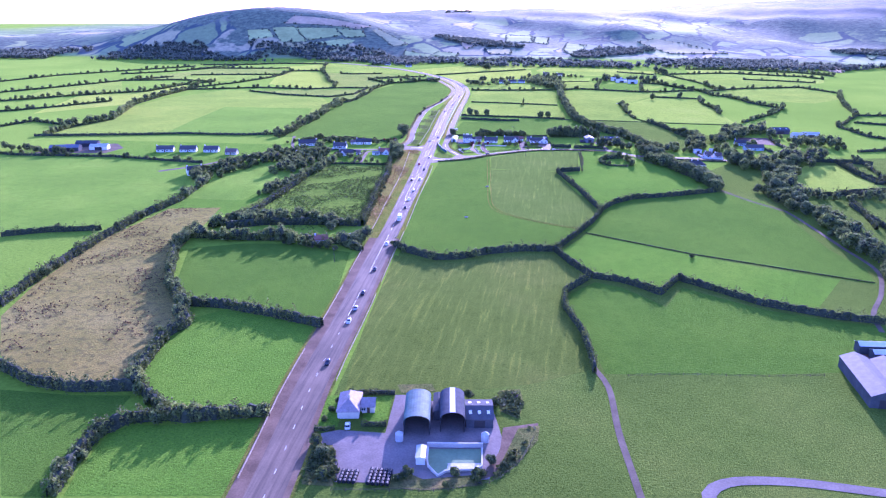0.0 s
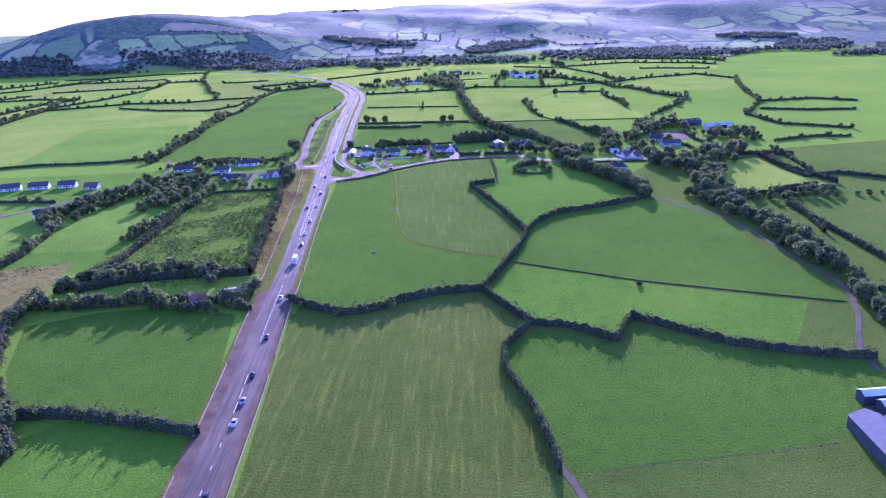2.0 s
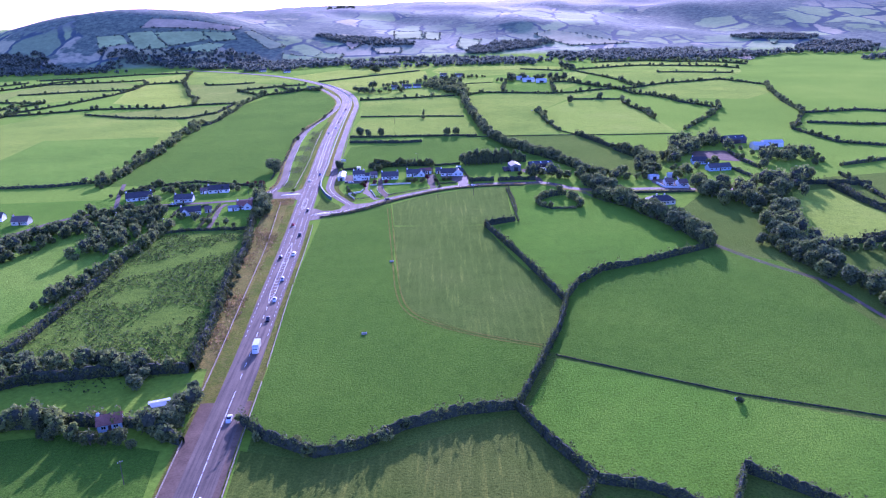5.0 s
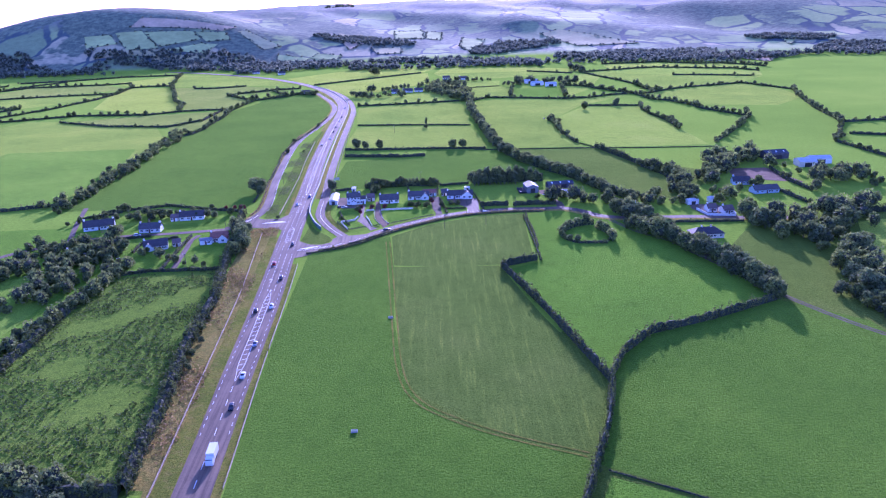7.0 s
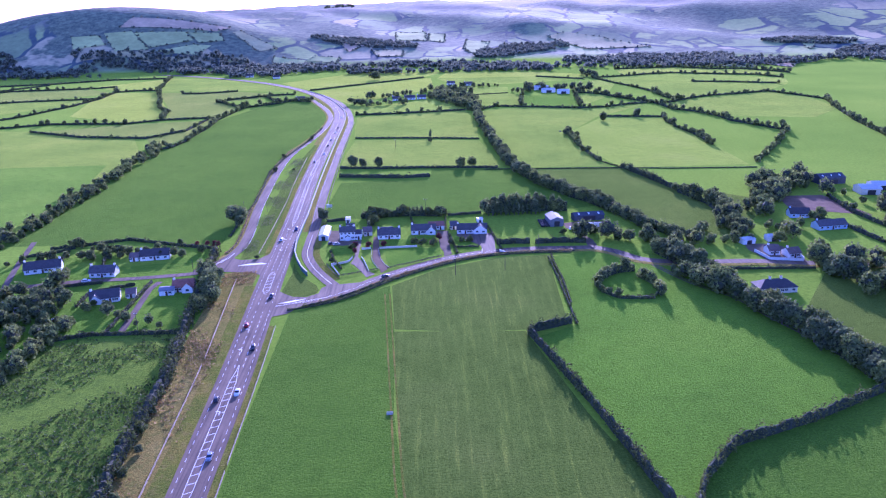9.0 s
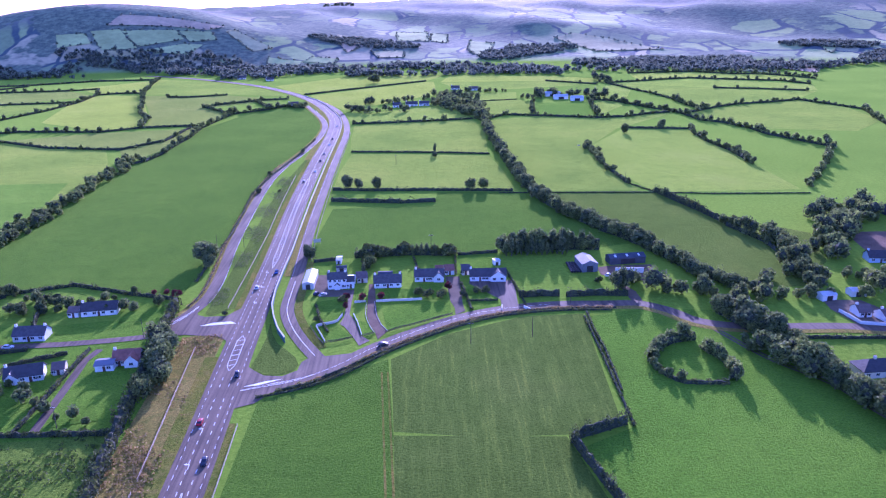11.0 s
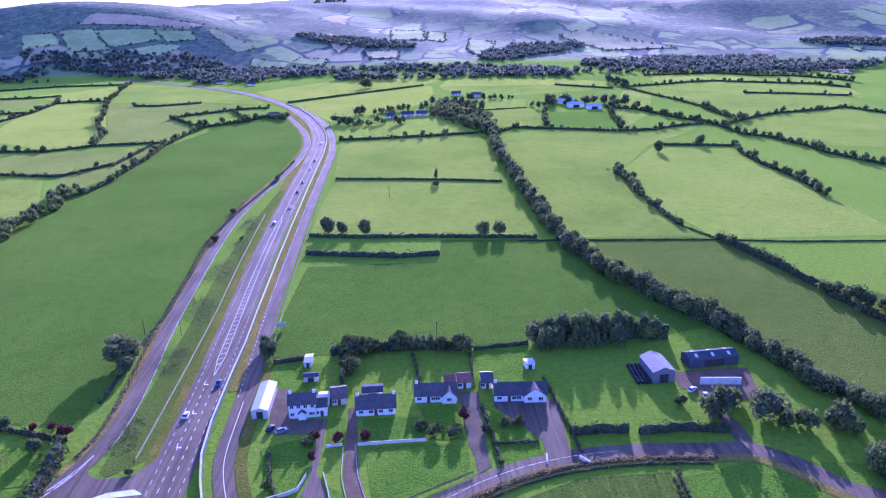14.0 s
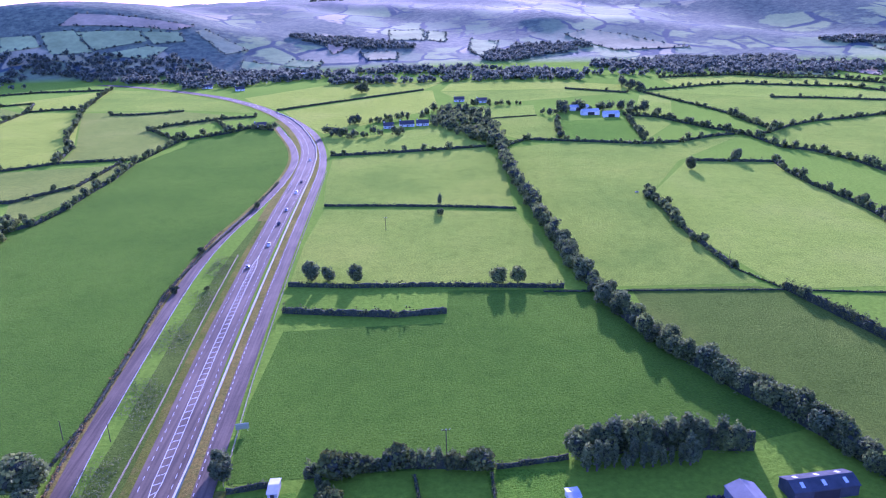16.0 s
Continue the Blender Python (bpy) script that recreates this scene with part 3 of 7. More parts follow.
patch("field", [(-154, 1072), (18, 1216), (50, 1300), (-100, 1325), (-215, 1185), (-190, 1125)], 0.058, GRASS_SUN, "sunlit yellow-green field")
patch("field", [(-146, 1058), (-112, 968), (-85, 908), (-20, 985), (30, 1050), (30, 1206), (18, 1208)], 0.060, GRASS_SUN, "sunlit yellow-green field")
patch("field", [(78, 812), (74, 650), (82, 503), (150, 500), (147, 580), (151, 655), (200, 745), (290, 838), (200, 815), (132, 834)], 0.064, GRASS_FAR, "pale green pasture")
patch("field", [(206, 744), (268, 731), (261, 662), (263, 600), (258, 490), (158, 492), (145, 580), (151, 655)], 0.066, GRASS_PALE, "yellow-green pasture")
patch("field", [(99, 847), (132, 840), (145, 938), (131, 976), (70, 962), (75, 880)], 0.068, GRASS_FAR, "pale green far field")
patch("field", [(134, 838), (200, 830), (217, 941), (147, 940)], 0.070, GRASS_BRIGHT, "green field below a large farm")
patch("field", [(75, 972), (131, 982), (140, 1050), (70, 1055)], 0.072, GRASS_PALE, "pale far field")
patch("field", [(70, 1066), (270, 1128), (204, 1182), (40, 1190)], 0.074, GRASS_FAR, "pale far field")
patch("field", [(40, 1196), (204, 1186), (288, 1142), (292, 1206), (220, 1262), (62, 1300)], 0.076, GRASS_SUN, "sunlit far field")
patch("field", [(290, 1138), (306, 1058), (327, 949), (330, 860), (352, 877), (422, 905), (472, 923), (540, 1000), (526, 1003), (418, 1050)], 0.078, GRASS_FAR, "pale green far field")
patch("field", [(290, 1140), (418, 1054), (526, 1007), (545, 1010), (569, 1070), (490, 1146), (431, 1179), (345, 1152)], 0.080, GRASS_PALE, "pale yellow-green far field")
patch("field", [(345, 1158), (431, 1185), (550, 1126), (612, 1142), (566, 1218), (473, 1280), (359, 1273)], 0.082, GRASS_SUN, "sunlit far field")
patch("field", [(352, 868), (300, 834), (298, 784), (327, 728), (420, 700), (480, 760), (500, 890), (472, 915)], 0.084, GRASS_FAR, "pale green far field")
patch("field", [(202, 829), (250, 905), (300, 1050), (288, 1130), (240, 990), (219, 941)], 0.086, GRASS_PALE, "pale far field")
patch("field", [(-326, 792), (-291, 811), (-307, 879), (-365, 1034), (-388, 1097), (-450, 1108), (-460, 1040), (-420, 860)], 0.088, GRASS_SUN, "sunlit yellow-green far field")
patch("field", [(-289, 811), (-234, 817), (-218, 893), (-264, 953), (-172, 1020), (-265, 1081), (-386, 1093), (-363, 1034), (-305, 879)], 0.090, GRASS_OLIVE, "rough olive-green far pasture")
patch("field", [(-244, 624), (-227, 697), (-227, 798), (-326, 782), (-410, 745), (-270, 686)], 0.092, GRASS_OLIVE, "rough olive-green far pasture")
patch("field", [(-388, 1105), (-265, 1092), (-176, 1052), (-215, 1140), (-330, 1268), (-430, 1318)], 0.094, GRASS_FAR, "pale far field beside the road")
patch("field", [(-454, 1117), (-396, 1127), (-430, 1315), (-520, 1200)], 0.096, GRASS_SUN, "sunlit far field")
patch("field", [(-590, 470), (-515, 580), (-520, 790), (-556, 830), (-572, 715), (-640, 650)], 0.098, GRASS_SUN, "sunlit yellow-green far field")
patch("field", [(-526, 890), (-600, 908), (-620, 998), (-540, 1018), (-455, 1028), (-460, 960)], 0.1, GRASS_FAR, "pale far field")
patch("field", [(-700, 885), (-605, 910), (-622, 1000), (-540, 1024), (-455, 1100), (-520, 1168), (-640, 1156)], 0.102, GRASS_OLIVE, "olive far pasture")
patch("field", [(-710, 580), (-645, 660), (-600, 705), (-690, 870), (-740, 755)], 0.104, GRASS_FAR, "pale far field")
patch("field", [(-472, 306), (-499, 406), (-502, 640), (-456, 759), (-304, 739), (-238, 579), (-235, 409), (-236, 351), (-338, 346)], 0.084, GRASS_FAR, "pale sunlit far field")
patch("field", [(-360, 330), (-250, 360), (-245, 470), (-262, 560), (-380, 560), (-372, 440)], 0.106, GRASS_MID, "darker green strip of a large pasture")
patch("field", [(-520, 235), (-440, 216), (-350, 219), (-262, 203), (-235, 160), (-226, 80), (-241, 9), (-298, -6), (-460, -20)], 0.086, GRASS_MID, "pale sunlit far field")
patch("field", [(-222, 84), (-228, 150), (-222, 205), (-190, 216), (-171, 190), (-174, 146), (-180, 84)], 0.088, GRASS_MID, "rough green pasture")
patch("field", [(252, 252), (279, 257), (278, 213), (286, 181), (291, 159), (198, 141)], 0.09, GRASS_PALE, "pale sunlit far field")
patch("field", [(234, 395), (264, 394), (269, 346), (228, 364)], 0.092, EARTH, "bare brown earth plot")

# ---------- roads ----------
MAIN = curve([(-53, -370), (-58, -232), (-62, -167), (-63, -97), (-65, -26), (-66, 35), (-68, 97), (-70, 176), (-74, 273), (-77, 370), (-81, 466), (-83, 546), (-84, 634), (-84, 730), (-88, 812), (-98, 875), (-114, 938), (-131, 990), (-147, 1030), (-169, 1076), (-199, 1128), (-255, 1206), (-353, 1302), (-463, 1382), (-619, 1442), (-760, 1474)], 6)
HALF = np.interp(MAIN[:, 1], [-370, 60, 170], [5.5, 5.5, 6.2])
road = ribbon("main_road", MAIN, -HALF, HALF, 0.13, ASPHALT)
tagged(road, "grey asphalt main road with hard shoulders", "road", kind="structure")
for a, b in ((-11.4, -5.4), (5.4, 8.4)):
    tagged(ribbon("road_verge", MAIN[:int(np.searchsorted(MAIN[:, 1], 268 if a < 0 else 222))], a, b, 0.11, VERGE), "rough dry grass verge along the main road", "verge", kind="structure")
for a, b in ((-9, -6.1),):
    tagged(ribbon("road_verge", MAIN[int(np.searchsorted(MAIN[:, 1], 305)):], a, b, 0.11, VERGE), "rough dry grass verge along the main road", "verge", kind="structure")
SLIP = curve([(-132, 1012), (-112, 963), (-94, 908), (-81, 847), (-73.5, 790), (-70.5, 745), (-69.5, 675), (-69, 600), (-68, 537), (-67, 480), (-65.5, 421), (-63.5, 375), (-62.5, 350), (-62, 327), (-61, 308), (-56, 290), (-49, 274), (-41, 259)], 5)
tagged(ribbon("slip_road", SLIP, -2.9, 3.1, 0.142, OLD_ASPHALT), "older purple-grey asphalt lane beside the main road", "road", kind="structure")
SIDE = curve([(-74, 236), (-58, 242), (-47, 246), (-35, 255), (-23, 268), (-5, 283), (17, 297), (38, 304), (59, 306), (79, 305), (92, 304), (102, 296), (112, 283), (132, 277), (165, 275), (193, 269), (229, 264)], 5)
tagged(ribbon("side_road", SIDE, -3.0, 3.0, 0.146, OLD_ASPHALT), "narrow grey asphalt side road", "road", kind="structure")
tagged(ribbon("road_bank", SIDE[6:], 2.9, 6.4, 0.134, DRYVERGE), "dry golden bank along the side road", "verge", kind="structure")
OLD = curve([(-114, 287), (-107, 298), (-102.5, 308), (-99.5, 322), (-99.2, 337), (-101, 362), (-104.6, 398), (-107.4, 442), (-110.6, 508), (-111, 560), (-108, 605), (-103, 641), (-98, 688), (-95, 740), (-96.5, 792), (-104, 838), (-114, 878), (-127, 923), (-137, 957)], 4)
tagged(ribbon("old_road", OLD, -2.9, 2.9, 0.15, OLD_ASPHALT), "old purple-grey asphalt road with a pale edge line", "road", kind="structure")
LANE = curve([(-98, 289), (-106, 288.5), (-115, 285), (-142, 281), (-171, 279), (-200, 271), (-230, 246), (-255, 198), (-282, 167)], 5)
tagged(ribbon("house_lane", LANE, -2.3, 2.3, 0.154, OLD_ASPHALT), "narrow asphalt lane between the bungalows", "road", kind="structure")
FARM_LANE = curve([(40, -144), (44, -160), (44, -187), (45, -205), (47, -231), (53, -282)], 5)
tagged(ribbon("farm_lane", FARM_LANE, -1.1, 1.1, 0.116, GRAVEL), "gravel farm lane between pastures", "track", kind="structure")
RLANE = curve([(163, -99), (168, -79), (183, -52), (195, -19), (193, 18), (191, 53), (189, 80), (187, 97)], 5)
tagged(ribbon("field_lane", RLANE, -1.1, 1.1, 0.116, GRAVEL), "pale gravel lane beside a belt of trees", "track", kind="structure")
HLANE = curve([(110, 288), (115, 274), (124, 250), (137, 230), (141, 214), (148, 192), (154, 171), (160, 150), (172, 122), (187, 97)], 4)
for o in (-0.9, 0.9):
    tagged(ribbon("field_lane", HLANE, o - 0.5, o + 0.5, 0.116, GRAVEL), "pale wheel ruts of a lane beside a belt of trees", "track", kind="structure")
CLANE = curve([(65, -231), (65, -219), (69, -214), (76, -211), (91, -210), (110, -212), (141, -216)], 4)
tagged(ribbon("farm_lane", CLANE, -2.0, 2.0, 0.116, YARD), "pale concrete lane bending round a pasture", "track", kind="structure")
TRACK = curve([(47, 40), (26, 51), (10, 62), (-3, 76), (-9, 99), (-12, 150), (-17, 249)], 5)
for o in (-1.1, 1.1):
    tagged(ribbon("wheel_track", TRACK, o - 0.35, o + 0.35, 0.114, VERGE), "worn wheel track across the pasture", "track", kind="structure")

k0, k1 = int(np.searchsorted(MAIN[:, 1], -330)), int(np.searchsorted(MAIN[:, 1], 12))
tagged(ribbon("road_margin", MAIN[k0:k1], -10.2, -5.4, 0.118, EARTH), "bare earth margin beside the main road", "verge", kind="structure")
tagged(ribbon("road_margin", MAIN[k0:k1], 5.4, 7.4, 0.118, EARTH), "bare earth margin beside the main road", "verge", kind="structure")

tagged(ribbon("road_verge", SLIP[:int(np.searchsorted(-SLIP[:, 1], -345))], 3.1, 6.6, 0.121, DRYVERGE), "dry orange grass between wall and slip road", "verge", kind="structure")
tagged(ribbon("road_verge", OLD[5:], -5.2, -2.85, 0.117, DRYVERGE), "dry straw-coloured verge of the old road", "verge", kind="structure")
k0, k1 = int(np.searchsorted(MAIN[:, 1], 620)), int(np.searchsorted(MAIN[:, 1], 1000))
tagged(ribbon("road_verge", MAIN[k0:k1], -12, -6.1, 0.119, DRYVERGE), "dry orange grass beside the road bend", "verge", kind="structure")

# ---------- hedges ----------
hedge([(-59, -6), (-49, -17), (-33, -27), (-20, -24), (-6, -14), (12, -7), (31, -5)], 4.8, 2.2, 32, 0.34)
hedge([(31, -5), (38, -25), (48, -46)], 4.2, 2.1, 30, 0.34)
hedge([(48, -46), (61, -50), (70, -57), (78, -66), (90, -44)], 4.2, 2.1, 30, 0.34)
hedge([(90, -44), (104, -57), (122, -74), (149, -86), (168, -90)], 4.2, 2.1, 30, 0.34)
hedge([(46, -48), (33, -69), (32, -86), (38, -113), (40, -139), (40, -149)], 4.2, 2.1, 30, 0.34)
hedge([(32, -4), (48, 34), (57, 55), (65, 81)], 4.2, 2.1, 30, 0.34)
hedge([(65, 81), (54, 143), (41, 202), (60, 210)], 4.2, 2.1, 30, 0.34)
hedge([(62, 208), (64, 258), (65, 292)], 1.2, 1.2, 7, 0.35)
hedge([(65, 84), (75, 103), (90, 119), (119, 130), (154, 147)], 4.2, 2.1, 30, 0.34)
hedge([(-125, -175), (-102, -196), (-96, -197), (-84, -193), (-70, -190)], 5.0, 4.4, 34, 0.46)
hedge([(-116, -239), (-119, -223), (-120, -208), (-114, -199), (-102, -196)], 5.0, 4.4, 34, 0.46)
hedge([(-182, -168), (-161, -179), (-144, -182), (-123, -179)], 5.0, 3.8, 34, 0.44)
hedge([(-127, -171), (-132, -137), (-128, -123), (-141, -102), (-159, -75), (-180, -23), (-183, 15)], 5.0, 4.4, 34, 0.46)
hedge([(-137, -102), (-119, -103), (-96, -110), (-71, -119)], 5.0, 3.8, 34, 0.44)
hedge([(-183, -2), (-148, -4), (-119, -1), (-91, -5), (-75, -17)], 5.0, 4.4, 34, 0.46)
hedge([(-220, -114), (-225, -82), (-229, -19), (-229, 35), (-223, 80)], 5.0, 4.4, 34, 0.46)
hedge([(-290, -14), (-270, -3), (-239, 5)], 4.2, 2.1, 30, 0.34)
hedge([(-176, 16), (-162, 57), (-158, 130), (-157, 188)], 4.2, 4.4, 34, 0.46)
hedge([(-166, 17), (-145, 28), (-114, 32), (-86, 32)], 5.0, 4.4, 34, 0.46)
hedge([(-167, 127), (-163, 148), (-161, 181), (-153, 210), (-138, 215), (-101, 214)], 2.0, 1.8, 30, 0.38)
hedge([(-111, 317), (-100, 220), (-94, 174), (-93, 122), (-88, 79), (-87, 53), (-85, 31)], 5.0, 4.4, 34, 0.46)
hedge([(-486, 314), (-398, 332), (-338, 346), (-277, 346), (-238, 358)], 2.8, 3.0, 3.2, 0.7)
hedge([(-698, 1242), (-614, 1264), (-534, 1308), (-435, 1311)], 2.8, 3.0, 3.2, 0.7)
hedge([(-59, 653), (-14, 647), (21, 641), (60, 632)], 1.8, 1.8, 6, 0.4)
hedge([(-62, 519), (-33, 514), (3, 512), (33, 508), (63, 504)], 2.4, 2.4, 8, 0.5)
hedge([(-60, 489), (-36, 484), (-12, 480), (9, 482)], 3.2, 3, 8, 0.5)
hedge([(151, 660), (149, 620), (145, 576), (146, 535), (147, 519)], 2.8, 3.0, 3.2, 0.7)
hedge([(158, 492), (164, 474), (170, 457), (172, 442)], 4.2, 2.1, 30, 0.34)
hedge([(53, 500), (115, 495), (158, 491), (195, 484), (259, 479)], 0.9, 1.0, 4, 0.35)
hedge([(159, 489), (170, 446), (176, 416)], 4.2, 2.1, 30, 0.34)
hedge([(504, 832), (449, 675), (426, 575), (367, 482), (372, 412), (423, 372)], 2.8, 3.0, 3.2, 0.7)
hedge([(426, 575), (494, 582), (532, 549)], 2.8, 3.0, 3.2, 0.7)
hedge([(398, 515), (444, 492), (493, 485)], 2.8, 3.0, 3.2, 0.7)
hedge([(243, 273), (286, 270), (312, 262)], 4.2, 2.1, 30, 0.34)
hedge([(284, 266), (282, 221), (290, 188), (295, 166)], 4.2, 2.1, 30, 0.34)
hedge([(196, 135), (223, 144), (260, 147), (287, 153)], 4.2, 2.1, 30, 0.34)
hedge([(243, 135), (235, 93), (228, 58)], 4.2, 2.1, 30, 0.34)
hedge([(327, 324), (368, 337), (397, 331)], 2.8, 3.0, 3.2, 0.7)
hedge([(239, 149), (279, 162)], 4.2, 2.1, 30, 0.34)
hedge([(309, 294), (303, 245), (296, 202)], 2.8, 3.0, 3.2, 0.7)
hedge([(67, 296), (66, 279), (66, 262), (65, 245), (64, 230)], 1.3, 1.3, 7, 0.35)
hedge([(-54, 237), (-43, 242), (-32, 252), (-19, 264)], 1.2, 1.4, 8, 0.35)


# ---------- trees ----------
RUSH_LEAF = leaves("rush_leaves", (0.06, 0.1, 0.02), (0.14, 0.2, 0.04))
STRAW_LEAF = leaves("straw_grass", (0.24, 0.17, 0.06), (0.46, 0.35, 0.15))
PALE_TUFT = leaves("pale_grass_heads", (0.13, 0.17, 0.05), (0.28, 0.31, 0.13))
DEAD_LEAF = leaves("dead_rushes", (0.07, 0.045, 0.03), (0.17, 0.12, 0.06))
MADE = {}
TREE_LABEL = {"round": "broad dark green tree with a dense rounded crown", "bush": "low rounded dark green field bush", "poplar": "tall slim green poplar in a planted row", "willow": "grey-green willow with a loose crown", "copper": "small copper-red garden tree"}


def tree_proto(key, i):
    if (key, i) not in MADE:
        rng = np.random.default_rng(31 * i + sum(map(ord, key)))
        p = {"round": (9, 4.6, 0.7, 11, 1500, 0.5, TREE_LEAF, 0.2), "bush": (4, 2.6, 0.15, 7, 600, 0.4, HEDGE_LEAF, 0.1), "poplar": (12, 2.6, 0.6, 9, 1000, 0.48, TREE_GREY, 0.4), "willow": (7.5, 4.0, 0.4, 10, 1200, 0.46, TREE_GREY, 0.15), "copper": (4.5, 2.2, 0.8, 6, 420, 0.42, RED_LEAF, 0.2)}[key]
        MADE[key, i] = [make_tree("bush" if key == "bush" else "tree", rng, *p[:7], p[7], TREE_LABEL[key], "bush" if key == "bush" else "tree"), False]
    return MADE[key, i]


def tree(x, y, h=None, key="round", wide=1.0, z=0.0):
    i = random.randrange({"round": 5, "bush": 3, "poplar": 3, "willow": 3, "copper": 2}[key])
    proto = tree_proto(key, i)
    full = {"round": 9, "bush": 4, "poplar": 12, "willow": 7.5, "copper": 4.5}[key]
    s = (h or full) / full
    m = pose(x, y, z, 0, 0, random.uniform(0, 360)) @ Matrix.Diagonal((s * wide, s * wide, s, 1))
    if not proto[1]:
        proto[1] = True
        proto[0].matrix_basis = m
        return proto[0]
    ob = proto[0].copy()
    scene.collection.objects.link(ob)
    for c in proto[0].children:
        k = c.copy()
        scene.collection.objects.link(k)
        k.parent = ob
    ob.matrix_basis = m
    return ob


def belt(pts, step, h, spread, keys=("round",), group="tree belt"):
    line = resample(pts, step)
    n = normals(line)
    for p, q in zip(line, n):
        o = random.uniform(-spread, spread)
        ob = tree(p[0] + q[0] * o, p[1] + q[1] * o, h * random.uniform(0.6, 1.15), random.choice(keys), random.uniform(0.9, 1.25))
        ob["group"] = group


def far_trees(pts, step, h, spread, label="far hedgerow trees in hazy dark green", quads=110, size=1.0):
    """A distant line of trees, joined."""
    rng = np.random.default_rng(int(abs(pts[0][0]) + abs(pts[0][1])))
    parts = []
    line = resample(pts, step)
    for p, q in zip(line, normals(line)):
        d = (-q[1], q[0])
        hh = h * (0.45 + 0.95 * rng.uniform() ** 1.6)
        v, f = crown(rng, hh * rng.uniform(0.4, 0.6), 0.3, hh, 4, quads, size)
        k = min(step * 0.45, 5.0)
        x, y = p[0] + rng.uniform(-spread, spread) + d[0] * rng.uniform(-k, k), p[1] + rng.uniform(-spread, spread) + d[1] * rng.uniform(-k, k)
        parts.append((v + np.array([x, y, float(land_height(np.array(x), np.array(y)))]), f))
    v, f = merge(parts)
    return tagged(mesh_ob("far_trees", v, f, TREE_LEAF), label, "trees", kind="stuff")


belt([(118, 377), (111, 394), (102, 410), (91, 438), (82, 465), (77, 496), (74, 517), (72, 566)], 3.2, 8.0, 3.0, ("round", "round", "willow"), "stream-side trees")
far_trees([(72, 566), (70, 650), (69, 737), (73, 817)], 3.2, 8, 2.5, "belt of dark trees following a stream")
far_trees([(73, 817), (66, 890), (48, 950), (22, 1020)], 2.4, 9, 9.0, "broad clump of dark trees along a stream")
belt([(118, 377), (126, 351), (135, 325), (150, 312)], 4.0, 7.5, 4.0, ("round", "willow"), "stream-side trees")
belt([(197, 271), (201, 228), (211, 215), (242, 245)], 4.5, 10, 6.0, ("round", "round", "willow"), "trees along the field lane")
belt([(232, 212), (203, 178), (197, 139), (197, 121), (194, 89)], 4.0, 9.5, 5.0, ("round", "round", "willow"), "trees along the field lane")
belt([(197, 75), (204, 61), (200, 38), (199, 20), (203, -5)], 4.0, 9, 5.0, ("round", "round", "willow"), "trees along the field lane")
belt([(122, 293), (134, 253), (141, 218), (150, 194), (154, 165), (157, 148)], 2.6, 9.5, 4.0, ("round", "round", "willow"), "trees along the side road")
belt([(186, 150), (190, 128), (193, 108)], 3.0, 6, 2.0, ("bush", "willow"), "field corner trees")
far_trees([(231, 410), (250, 440), (268, 424), (278, 392)], 5.4, 9, 6, "dark green farmyard trees", 220, 0.75)
far_trees([(267, 330), (290, 352), (326, 371), (313, 330)], 6.3, 8, 6, "dark green farmyard trees", 220, 0.75)
far_trees([(218, 132), (246, 134), (258, 139), (280, 142)], 4.5, 6.5, 2, "dark green hedgerow trees", 220, 0.75)
far_trees([(172, 306), (178, 345), (208, 370)], 7.2, 7, 5, "dark green cottage trees", 220, 0.75)
far_trees([(192, 270), (215, 262), (240, 268)], 5.4, 9, 6, "dark green cottage trees", 220, 0.75)
far_trees([(-238, 137), (-227, 154), (-219, 183), (-210, 203), (-201, 220)], 4.5, 6.5, 3.5, "dark green trees round the bungalows", 220, 0.75)
far_trees([(-186, 169), (-185, 196), (-187, 232), (-179, 258)], 4.5, 7, 4, "dark green trees round the bungalows", 220, 0.75)
far_trees([(-170, 110), (-164, 143), (-157, 174), (-154, 199), (-159, 231)], 4.5, 5.5, 2, "dark green overgrown hedge trees", 220, 0.75)
far_trees([(-237, 336), (-234, 376), (-233, 421), (-232, 470)], 4.0, 6, 3.5, "dark green overgrown hedge trees", 220, 0.75)
far_trees([(-232, 470), (-241, 556), (-248, 640)], 5, 6, 4, "overgrown hedge of dark trees")
belt([(-108, 278), (-99, 266), (-98, 250), (-99, 236)], 5, 9, 2.0, ("round", "willow"), "roadside trees")
belt([(-94, 174), (-91, 140), (-88, 109), (-88, 60)], 11, 4, 1.5, ("bush", "willow"), "roadside bushes")
far_trees([(-127, -171), (-132, -137), (-128, -123), (-141, -102), (-159, -75), (-180, -23), (-183, 15)], 3.6, 5.5, 2.0, "dark green overgrown hedge trees", 300, 0.6)
far_trees([(-220, -114), (-225, -82), (-229, -19), (-229, 35)], 9, 4.5, 1.5, "dark green overgrown hedge trees", 300, 0.6)
far_trees([(-116, -239), (-119, -223), (-120, -208), (-114, -199), (-102, -196)], 4.5, 4.5, 2.0, "dark green overgrown hedge trees", 300, 0.6)
far_trees([(-102, -196), (-96, -197), (-84, -193), (-70, -190)], 5, 4.5, 1.5, "dark green overgrown hedge trees", 300, 0.6)
belt([(-173, 21), (-162, 37), (-138, 41), (-116, 42), (-100, 22)], 4.5, 6.5, 3, ("round", "willow"), "trees round a cottage")
belt([(-166, -5), (-150, -3), (-127, -4), (-108, -14), (-90, -16)], 4.5, 5.5, 2, ("round", "bush"), "trees round a cottage")
belt([(-84, 2), (-82, -10), (-80, 14)], 7, 6, 2, ("willow",), "trees round a cottage")
